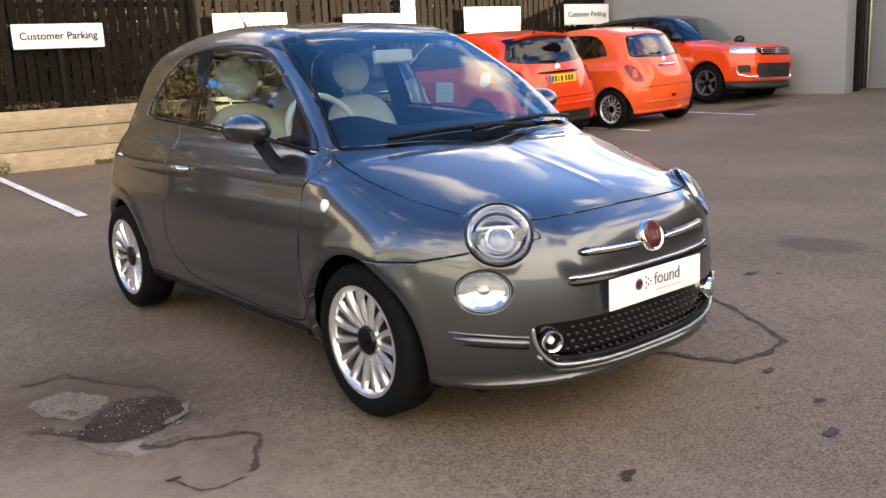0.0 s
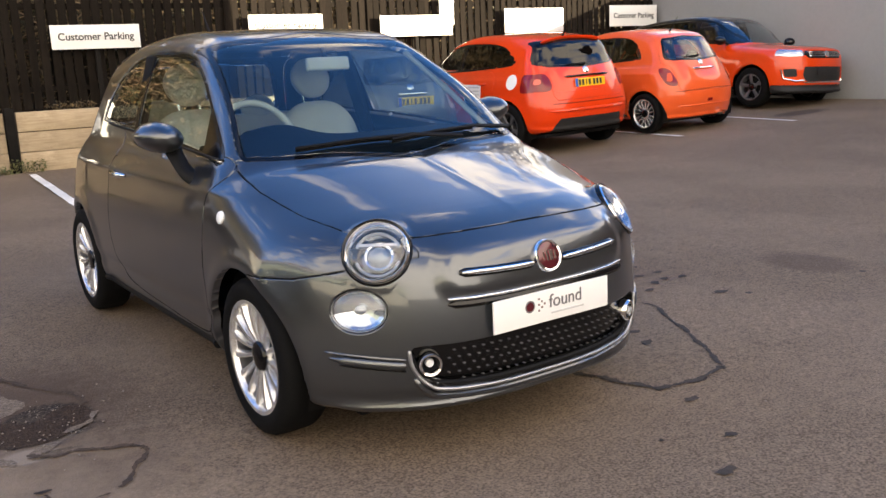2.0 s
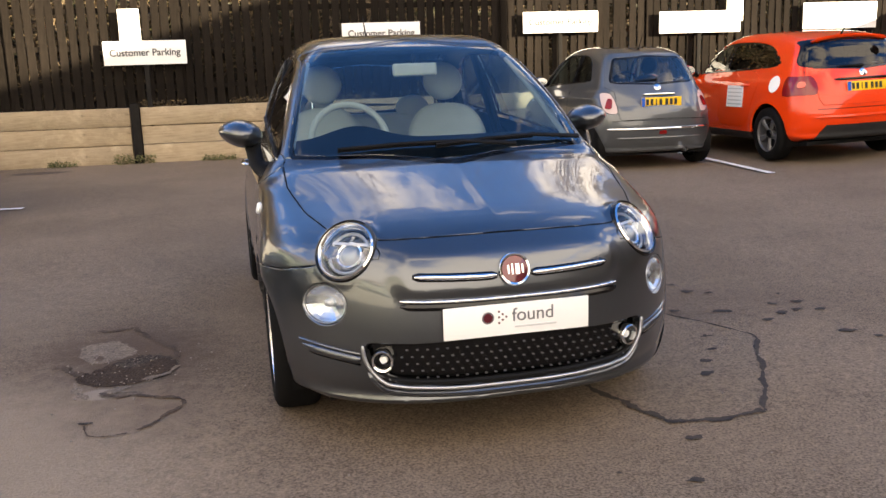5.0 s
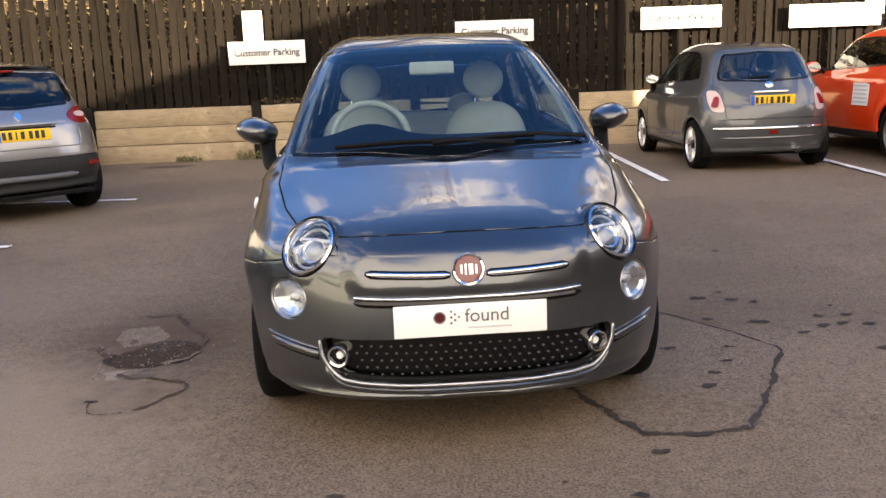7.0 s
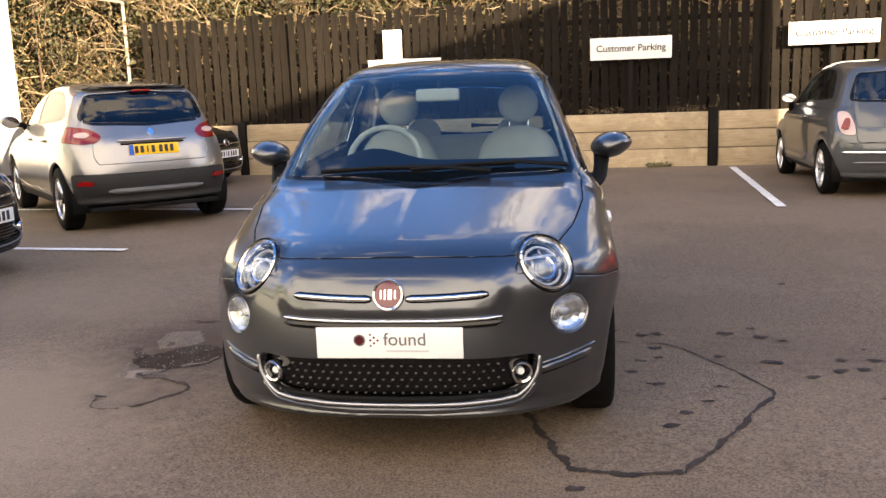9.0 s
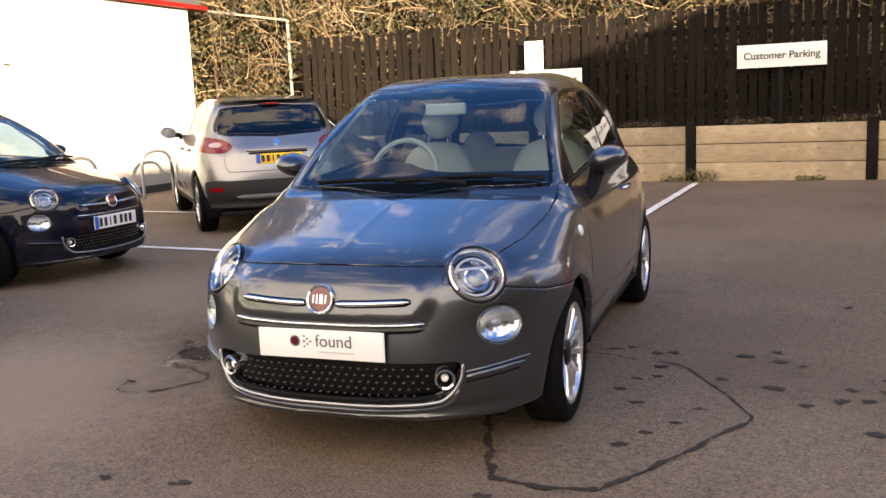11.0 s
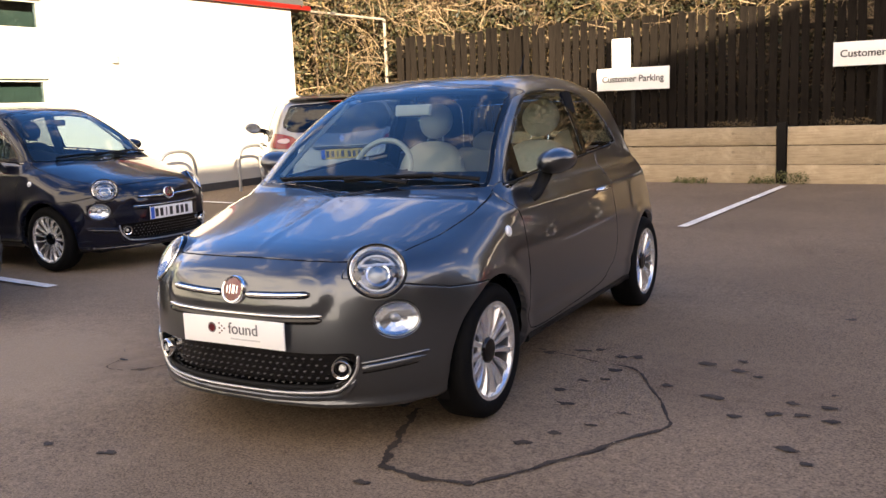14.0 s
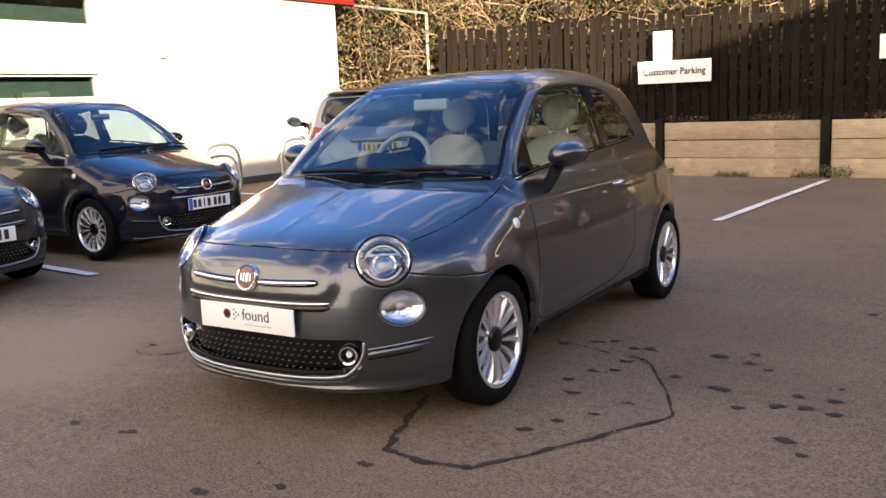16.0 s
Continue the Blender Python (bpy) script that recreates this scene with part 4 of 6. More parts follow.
def side_trim(car, form):
    shut_lines(car, form)
    for s in (1, -1):
        h = form.on(y=1.43, z=0.852, way=s)
        hd = part("door_handle", tube([(h[0] + s * 0.004, 1.34, 0.848), (h[0] + s * 0.026, 1.37, 0.850), (h[0] + s * 0.030, 1.43, 0.852), (h[0] + s * 0.026, 1.49, 0.854), (h[0] + s * 0.002, 1.52, 0.856)], [0.008, 0.012, 0.013, 0.012, 0.008], 10), CHROME, car, "chrome door handle")
        m = form.frame_at(form.on(y=0.165, z=0.787, way=s), 0.002)
        part("side_repeater", lathe([(0.024, -0.004), (0.024, 0.004), (0.018, 0.009), (0, 0.011)], 22, m), SATIN, car, "round side indicator")
        pts = [form.on(y=y, z=z, way=s) for y, z in curve_through([(0.34, 0.972), (0.9, 1.004), (1.5, 1.036), (2.0, 1.062)], 24)]
        part("belt_strip", tube(along_skin(form, pts, 0.003), 0.006, 8), PLASTIC, car)
        pts = [form.on(y=y, z=z, way=s) for y, z in curve_through([(0.34, 0.966), (0.46, 0.972), (0.60, 0.978)], 8)]
        part("chrome_bead", tube(along_skin(form, pts, 0.003), 0.004, 8), CHROME, car)
        pts = [form.on(y=y, z=0.255, way=s) for y in np.linspace(0.36, 1.95, 20)]
        part("sill", tube(along_skin(form, pts, -0.004), 0.02, 10), PLASTIC, car)


HATCH_LOOKS = {
    "body": ("body", None, 0.0, False, ""), "hood": ("hood", None, 0.0, False, ""), "front_bumper": ("front_bumper", None, 0.0, False, ""),
    "tailgate": ("tailgate", None, 0.0, False, ""), "door": ("door", None, 0.0, True, ""),
    "windscreen_surround": ("windscreen_surround", GLOSSBLACK, 0.003, False, "black windscreen border"), "windscreen": ("windscreen", GLASS, 0.003, False, "clear windscreen"),
    "side_surround": ("window_surround", GLOSSBLACK, 0.004, True, "black window frame"), "front_side_window": ("side_window", GLASS, 0.006, True, "side window"),
    "rear_side_window": ("rear_side_window", TINTED, 0.006, True, "tinted rear quarter window"),
    "rear_glass_surround": ("rear_glass_surround", GLOSSBLACK, 0.003, False, ""), "rear_window": ("rear_window", GLASS, 0.003, False, "rear window"),
    "grille": ("grille", GLOSSBLACK, 0.030, False, "dark mesh lower grille"), "tail_light": ("tail_light", REDLENS, 0.002, True, "red tail lamp"),
}
NO_PANEL = {"lamp_hole", "daylamp_hole", "front_arch", "rear_arch", "underside"}


def hatch(name, label, colour, m, trim, plates=(PLATEWHITE, "bars"), old=False, front=True, group=""):
    """The small two-door hatchback, its front axle at the origin, its nose towards -y."""
    car = thing(name, label, "car", m, group)
    looks = {k: (t, mt or colour, s, d, lb) for k, (t, mt, s, d, lb) in HATCH_LOOKS.items()}
    panels(car, HATCH_SKIN, looks, NO_PANEL)
    front_trim(car, HATCH, *plates, colour)
    rear_trim(car, HATCH, old, colour)
    side_trim(car, HATCH)
    door_mirror(car, HATCH, colour)
    cabin(car, trim, trim)
    wipers(car, HATCH, [[(0.30, 0.976), (0.05, 0.999), (-0.2, 0.999), (-0.46, 0.988)], [(0.62, 0.988), (0.40, 1.008), (0.18, 1.003), (-0.05, 0.988)]])
    for y in (0.0, 2.3):
        wheel_well(car, y, 0.29, 0.335, 0.80)
        for s in (1, -1):
            wheel(car, (s * 0.712, y, 0.292), s)
    part("underbody", boxed((1.25, 3.1, 0.04), (0, 1.08, 0.185), None, 0.01), PLASTIC, car)
    part("engine_bay", boxed((1.0, 0.5, 0.4), (0, -0.24, 0.46), None, 0.02), PLASTIC, car)
    return car


def hatch_copy(source, label, colour, trim, m, plated, old=False):
    """Another of the same small hatchback in its own colours."""
    car = tagged(copy_thing(source, m), label, "car", "small hatchbacks")
    swap = {GREY: colour, CREAM: trim}
    for o in car.children_recursive:
        if o.material_slots:
            now = o.material_slots[0].material
            o.material_slots[0].material = swap.get(now, now)
            if old and o.name.startswith(("lamp_inner", "tail_light")):
                o.material_slots[0].material = REDLENS if o.name.startswith("lamp_inner") else PALELENS
    for o in [o for o in car.children if o.name.startswith("number_plate")]:
        for c in o.children_recursive:
            bpy.data.objects.remove(c)
        bpy.data.objects.remove(o)
    number_plate(car, Matrix.Translation((0, HATCH.on(x=0, z=0.472, way=-1)[1] - 0.018, 0.483)) @ pose(0, 0, 0, 90, 0, 0), PLATEWHITE, "bars")
    if plated:
        number_plate(car, Matrix.Translation((0, HATCH.on(x=0, z=0.82)[1] + 0.022, 0.815)) @ pose(0, 0, 0, 90, 0, 180), PLATEYELLOW, "bars", "rear_number_plate")
    if old:
        pts = [HATCH.on(x=x, z=0.50) for x in np.linspace(-0.66, 0.66, 30)]
        part("bumper_strip", tube(along_skin(HATCH, pts, 0.006), [0.004] + [0.016] * 28 + [0.004], 8), CHROME, car, "chrome strip across the rear bumper")
    return car


# ---- the larger parked cars ----
def car_form(length, front, half, height, wheelbase, tyre, outline, soft=0.12):
    w = [(0.10, 0.86), (0.25, 0.945), (0.45, 0.99), (0.65, 1.0), (0.85, 0.985), (0.97, 0.95), (1.05, 0.905), (1.30, 0.80), (1.47, 0.70), (1.7, 0.56)]
    end = length - front
    return Form(outline, [(z, f * half) for z, f in w], [(-front - 0.3, 0.88), (-front, 0.92), (-0.4, 0.985), (0.1, 1.0), (end - 1.5, 1.0), (end - 0.6, 0.975), (end + 0.2, 0.89)],
                (0.42, 3.2, 0.1, 1.6), (0.30, 3.2, end - 1.1, end - 0.5), 0.05, soft, [(0.0, tyre, tyre + 0.045), (wheelbase, tyre, tyre + 0.045)], None, 150)


CROSS_A = car_form(4.12, 0.86, 0.889, 1.566, 2.606, 0.335, [
    (-0.74, 0.21), (-0.84, 0.34), (-0.86, 0.52), (-0.83, 0.70), (-0.74, 0.84), (-0.4, 0.95), (0.0, 1.02), (0.30, 1.07), (0.45, 1.14), (0.8, 1.38), (1.05, 1.49), (1.5, 1.56), (2.1, 1.555), (2.6, 1.505),
    (2.86, 1.445), (2.97, 1.22), (3.08, 1.06), (3.17, 0.92), (3.23, 0.72), (3.25, 0.52), (3.2, 0.36), (3.08, 0.26), (2.0, 0.21), (0.5, 0.20)])
CROSS_B = car_form(4.25, 0.90, 0.898, 1.60, 2.57, 0.335, [
    (-0.78, 0.21), (-0.88, 0.34), (-0.90, 0.52), (-0.87, 0.72), (-0.76, 0.88), (-0.4, 0.98), (0.0, 1.05), (0.30, 1.10), (0.45, 1.16), (0.85, 1.42), (1.1, 1.53), (1.5, 1.595), (2.1, 1.59), (2.65, 1.535),
    (2.95, 1.46), (3.08, 1.24), (3.19, 1.06), (3.27, 0.90), (3.33, 0.72), (3.35, 0.55), (3.30, 0.38), (3.15, 0.27), (2.0, 0.22), (0.5, 0.21)])
CROSS_C = car_form(4.175, 0.85, 0.888, 1.61, 2.50, 0.335, [
    (-0.74, 0.22), (-0.83, 0.34), (-0.85, 0.55), (-0.84, 0.78), (-0.80, 0.92), (-0.66, 0.985), (-0.2, 1.035), (0.22, 1.07), (0.36, 1.12), (0.8, 1.42), (1.05, 1.545), (1.5, 1.61), (2.2, 1.60), (2.8, 1.55),
    (3.1, 1.48), (3.2, 1.22), (3.27, 1.05), (3.31, 0.85), (3.325, 0.55), (3.27, 0.36), (3.1, 0.26), (2.0, 0.22), (0.5, 0.21)], 0.10)


def cross_cuts(form, wheelbase, end, tyre, tail, rear_glass, sides, dark_rear, front=(), dark_half=2.0):
    screen = [(-0.4, 1.10), (0.4, 1.10), (0.66, 1.115), (0.70, 1.15), (0.62, 1.36), (0.55, 1.475), (0.3, 1.50), (-0.3, 1.50)]
    return [
        ("tailgate", face_cut("front", [(-0.4, 0.70), (0.56, 0.70), (0.60, 0.78), (0.58, 1.0), (0.68, 1.06), (0.60, 1.46), (-0.4, 1.50)], end - 1.0, None, 0)),
        ("front_door", face_cut("side", [(0.36, 0.42), (0.30, 0.75), (0.34, 1.04), (1.36, 1.09), (1.38, 0.7), (1.36, 0.40)], 0.4, None, 60)),
        ("rear_door", face_cut("side", [(1.385, 0.41), (1.405, 0.75), (1.385, 1.09), (2.1, 1.11), (2.28, 0.95), (2.2, 0.72), (2.0, 0.42)], 0.4, None, 60)),
        ("windscreen", face_cut("front", screen, None, 1.5, 60)),
        ("side_surround", face_cut("side", sides, 0.4, None, 70)),
        ("front_side_window", lambda p: np.maximum(face_cut("side", sides, 0.4, None, 70, -0.022)(p), p[:, 1] - 1.33)),
        ("rear_side_window", lambda p: np.maximum(face_cut("side", sides, 0.4, None, 70, -0.022)(p), 1.42 - p[:, 1])),
        ("rear_glass_surround", face_cut("front", rear_glass, end - 1.0, None, 60)),
        ("rear_window", face_cut("front", rear_glass, end - 1.0, None, 60, -0.03)),
        ("dark_rear", lambda p: np.maximum(np.maximum(p[:, 2] - dark_rear, np.abs(p[:, 0]) - dark_half - 0.6 * (0.3 - p[:, 2])), wheelbase + tyre + 0.05 - p[:, 1])),
        ("dark_front", lambda p: np.maximum(p[:, 2] - 0.36, p[:, 1] + tyre + 0.05)),
        ("dark_sill", lambda p: np.maximum(p[:, 2] - 0.335, np.abs(p[:, 1] - wheelbase / 2) - wheelbase / 2 + tyre)),
        ("tail_light", face_cut("front", tail, end - 0.50, None, 40)),
        *front,
        ("front_arch", arch_cut(0.0, tyre, tyre + 0.045)), ("rear_arch", arch_cut(wheelbase, tyre, tyre + 0.045)),
        ("underside", lambda p: p[:, 2] - 0.225),
    ]


def cross_looks(colour, roof=None, rear_pane=None):
    g = rear_pane or GLASS
    return {
        "body": ("body", colour, 0, False, ""), "tailgate": ("tailgate", colour, 0, False, ""), "front_door": ("front_door", colour, 0, True, ""), "rear_door": ("rear_door", colour, 0, True, ""),
        "windscreen": ("windscreen", GLASS, 0.003, False, "clear windscreen"), "side_surround": ("window_surround", GLOSSBLACK, 0.004, True, ""), "front_side_window": ("side_window", GLASS, 0.007, True, "side window"),
        "rear_side_window": ("rear_side_window", g, 0.007, True, "rear side window"), "rear_glass_surround": ("rear_glass_surround", GLOSSBLACK, 0.003, False, ""),
        "rear_window": ("rear_window", g, 0.004, False, "dark rear window"), "dark_rear": ("rear_bumper", CLADDING, 0.002, False, "dark plastic rear bumper"),
        "dark_front": ("front_skirt", CLADDING, 0.002, False, "dark plastic front skirt"), "dark_sill": ("sill_cladding", CLADDING, 0.002, True, "dark plastic sill"),
        "tail_light": ("tail_light", REDLENS, -0.004, True, "red tail lamp"), "roof": ("roof", roof or colour, 0, False, "black roof"),
        "headlight": ("headlight", mat_headlamp, -0.003, True, "bright headlamp"), "front_grille": ("front_grille", GLOSSBLACK, 0.012, False, "dark radiator grille"), "air_intake": ("air_intake", CLADDING, 0.012, False, "dark lower intake"),
        "fog_recess": ("fog_recess", CLADDING, 0.01, True, ""),
    }


mat_headlamp = mat("headlamp_glass", (0.55, 0.57, 0.6), 0.1, 0.7, Coat_Weight=1.0)


def crossover(name, label, form, cuts, looks, colour, m, wheelbase, end, tyre, rim_look, extra, spokes=5, twin=True, group=""):
    car = thing(name, label, "car", m, group)
    panels(car, part_skin(form, 0.03, cuts), looks, NO_PANEL)
    for y in (0.0, wheelbase):
        wheel_well(car, y, tyre, tyre + 0.046, form.half - 0.01)
        for s in (1, -1):
            wheel(car, (s * (form.half - 0.115), y, tyre), s, tyre, tyre * 0.66, 0.21, spokes, rim_look, twin)
    door_mirror(car, form, colour if extra != "front" else BLACKPAINT, (form.half + 0.075, 0.62, 1.13), (form.half - 0.10, 0.56, 1.06), (0.22, 0.12, 0.15))
    part("underbody", boxed((1.35, wheelbase + 1.1, 0.05), (0, wheelbase / 2, 0.235), None, 0.01), PLASTIC, car)
    part("engine_bay", boxed((1.1, 0.6, 0.5), (0, -0.25, 0.55), None, 0.02), PLASTIC, car)
    part("dashboard", boxed((1.35, 0.4, 0.3), (0, 0.72, 0.95), None, 0.06, 3), TRIM, car)
    part("cabin_floor", boxed((1.3, 2.6, 0.05), (0, 1.6, 0.36), None, 0.01), TRIM, car)
    for u in (0.37, -0.37):
        seat(car, u, 1.35, TRIM)
    bench = part("rear_bench", boxed((1.25, 0.45, 0.2), (0, 2.15, 0.55), None, 0.05, 3), TRIM, car)
    part("bench_back", boxed((1.25, 0.14, 0.55), (0, 2.42, 0.88), pose(0, 0, 0, -16), 0.05, 3), TRIM, bench)
    for u in (0.4, -0.4):
        part("rear_headrest", boxed((0.26, 0.1, 0.16), (u, 2.50, 1.22), pose(0, 0, 0, -12), 0.05, 3), TRIM, bench)
    part("parcel_shelf", boxed((1.15, 0.45, 0.03), (0, 2.78, 1.0), None, 0.01), TRIM, car)
    for s in (1, -1):
        for y in (1.22, 2.02):
            h = form.on(y=y, z=0.93, way=s)
            part("door_handle", tube([(h[0] - s * 0.004, y - 0.09, 0.928), (h[0] + s * 0.024, y - 0.06, 0.93), (h[0] + s * 0.027, y, 0.932), (h[0] + s * 0.024, y + 0.06, 0.934), (h[0] - s * 0.004, y + 0.09, 0.936)], 0.012, 8), colour, car)
    return car


SIDES_A = [(0.42, 1.08), (0.72, 1.28), (1.0, 1.43), (1.4, 1.485), (2.0, 1.47), (2.35, 1.40), (2.62, 1.24), (2.55, 1.17), (2.0, 1.13), (1.2, 1.095)]
SIDES_C = [(0.42, 1.09), (0.72, 1.31), (1.0, 1.47), (1.4, 1.525), (2.2, 1.515), (2.8, 1.45), (2.98, 1.25), (2.9, 1.16), (2.0, 1.125), (1.2, 1.10)]


def silver_crossover(m):
    f, end, t = CROSS_A, 3.25, 0.335
    rear = [(-0.4, 1.095), (0.4, 1.095), (0.60, 1.12), (0.66, 1.19), (0.60, 1.34), (0.54, 1.415), (0.3, 1.43), (-0.3, 1.43)]
    tail = [(0.50, 0.99), (0.56, 0.925), (0.72, 0.915), (0.93, 0.97), (0.93, 1.08), (0.74, 1.09), (0.58, 1.055)]
    car = crossover("silver_crossover", "silver-beige crossover with dark lower bumper parked beside the white wall", f, cross_cuts(f, 2.606, end, t, tail, rear, SIDES_A, 0.60), cross_looks(SILVER, None, PRIVACY), SILVER, m, 2.606, end, t, ALLOY, "rear")
    number_plate(car, Matrix.Translation((0, f.on(x=0, z=0.83)[1] + 0.012, 0.835)) @ pose(0, 0, 0, 84, 0, 180), PLATEYELLOW, "bars", "rear_number_plate")
    pts = [f.on(x=x, z=0.925) for x in np.linspace(-0.36, 0.36, 16)]
    part("chrome_bar", tube(along_skin(f, pts, 0.010), [0.006] + [0.019] * 14 + [0.006], 8), SILVER, car, "silver bar above the plate")
    part("plate_recess", tube(along_skin(f, [f.on(x=x, z=0.895) for x in np.linspace(-0.33, 0.33, 12)], 0.002), 0.010, 8), PLASTIC, car)
    sp = [f.on(x=x, z=1.452) for x in np.linspace(-0.55, 0.55, 16)]
    part("spoiler", tube(along_skin(f, sp, 0.02), [0.01] + [0.032] * 14 + [0.01], 8, None, False, 0.6), GLOSSBLACK, car, "black roof spoiler")
    part("brake_light", boxed((0.20, 0.03, 0.022), tuple(f.on(x=0, z=1.445) + np.array((0, 0.045, 0))), None, 0.006), REDLENS, car, "red high brake lamp")
    b = f.frame_at(f.on(x=0, z=1.005), 0.004)
    part("rear_badge", plate([(0, -0.06), (0.036, 0), (0, 0.06), (-0.036, 0)], 0.012, None, b), CHROME, car, "diamond-shaped chrome badge")
    for s in (1, -1):
        r = f.on(x=s * 0.70, z=0.51)
        part("rear_reflector", plate([(-0.09, -0.02), (0.09, -0.02), (0.085, 0.025), (-0.07, 0.025)], 0.012, None, f.frame_at(r, 0.002)), REDLENS, car, "low red reflector")
        lens = f.frame_at(f.on(x=s * 0.66, z=1.0), 0.006)
        part("lamp_inner", plate([(q[0] * 0.075, q[1] * 0.032) for q in curve_through([(-1, -0.6), (0.4, -1), (1, 0), (0.4, 1), (-1, 0.6)], 20, True)], 0.004, None, lens), PALELENS, car, "pale centre of the tail lamp")
    low = [f.on(x=x, z=0.42) for x in np.linspace(-0.5, 0.5, 14)]
    part("bumper_trim", tube(along_skin(f, low, 0.004), [0.01] + [0.028] * 12 + [0.01], 8), mat_skid, car, "grey skid trim")
    return car


mat_skid = mottled("grey_skid_plate", (0.11, 0.11, 0.115), 0.5, 90, 0.15)


mat_lampheart = mat("pale_red_lens", (0.75, 0.12, 0.07), 0.2, 0.0, Coat_Weight=0.5)


def orange_crossover(m):
    f, end, t = CROSS_B, 3.35, 0.335
    rear = [(-0.4, 1.125), (0.4, 1.125), (0.62, 1.15), (0.70, 1.20), (0.62, 1.40), (0.57, 1.465), (0.3, 1.485), (-0.3, 1.485)]
    tail = [(0.60, 0.85), (0.78, 0.825), (0.91, 0.83), (0.915, 1.03), (0.74, 1.045), (0.61, 1.03)]
    car = crossover("orange_crossover", "orange-red crossover with dark rear skirt parked nose to the fence", f, cross_cuts(f, 2.57, end, t, tail, rear, SIDES_A, 0.46, (), 0.62), cross_looks(ORANGE, None, PRIVACY), ORANGE, m, 2.57, end, t, DARKALLOY, "rear")
    number_plate(car, Matrix.Translation((0, f.on(x=0, z=0.90)[1] + 0.014, 0.905)) @ pose(0, 0, 0, 84, 0, 180), PLATEYELLOW, "bars", "rear_number_plate")
    pts = [f.on(x=x, z=0.99) for x in np.linspace(-0.38, 0.38, 16)]
    part("handle_strip", tube(along_skin(f, pts, 0.006), [0.006] + [0.016] * 14 + [0.006], 8), GLOSSBLACK, car, "dark tailgate handle strip")
    b = f.frame_at(f.on(x=0, z=1.06), 0.004)
    part("rear_badge", lathe([(0.05, -0.01), (0.05, 0.005), (0.04, 0.01), (0, 0.011)], 24, b), CHROME, car)
    sp = [f.on(x=x, z=1.485 - 0.05 * abs(x / 0.52) ** 2) for x in np.linspace(-0.52, 0.52, 16)]
    part("spoiler", tube(along_skin(f, sp, 0.016), [0.008] + [0.034] * 14 + [0.008], 8, None, False, 0.4), ORANGE, car, "orange roof spoiler")
    for z, lift in ((0.655, -0.001), (0.80, -0.002)):
        seam = [f.on(x=x, z=z) for x in np.linspace(-0.62, 0.62, 20)]
        part("bumper_seam", tube(along_skin(f, seam, lift), 0.006, 6), RUBBER if z < 0.7 else ORANGE, car)
    pts = [f.on(x=x, z=0.56) for x in np.linspace(-0.66, 0.66, 22)]
    part("bumper_crease", tube(along_skin(f, pts, -0.004), [0.008] + [0.024] * 20 + [0.008], 8), ORANGE, car)
    top = Vector(f.on(x=0, y=2.75))
    part("aerial", tube([top - Vector((0, 0, 0.004)), top + Vector((0, 0.012, 0.012)), top + Vector((0, 0.05, 0.05)), top + Vector((0, 0.14, 0.18))], [0.018, 0.014, 0.006, 0.003], 8), PLASTIC, car, "short black roof aerial")
    wiper = [f.on(x=x, z=1.135 + 0.02 * abs(x)) for x in np.linspace(-0.02, 0.30, 8)]
    part("rear_wiper", tube(along_skin(f, wiper, 0.016), [0.02, 0.013, 0.010, 0.009, 0.008, 0.008, 0.007, 0.005], 8), PLASTIC, car)
    for s in (1, -1):
        c = f.frame_at(f.on(x=s * 0.735, z=0.945), 0.006)
        part("lamp_inner", plate([(q[0] * 0.042, q[1] * 0.034) for q in curve_through([(-1, -1), (1, -0.8), (1, 0.9), (-0.8, 1)], 20, True)], 0.004, None, c), mat_lampheart, car, "pale red centre of the tail lamp")
    rd = f.frame_at(f.on(y=2.66, z=0.955), 0.003)
    part("round_sticker", lathe([(0, 0.003), (0.105, 0.003), (0.107, 0)], 30, rd), PLATEWHITE, car, "plain white round sticker")
    sq = f.frame_at(f.on(y=1.80, z=0.79), 0.003)
    part("square_sticker", plate([(-0.2, -0.14), (0.2, -0.14), (0.2, 0.14), (-0.2, 0.14)], 0.003, None, sq), PLATEWHITE, car, "plain white square sticker")
    bm = bmesh.new()
    for k in range(5):
        box(bm, (0.34, 0.016, 0.003), (0, -0.10 + 0.05 * k, 0.004))
    part("sticker_bars", mesh_from(bm, sq), mat_faint, car)
    return car


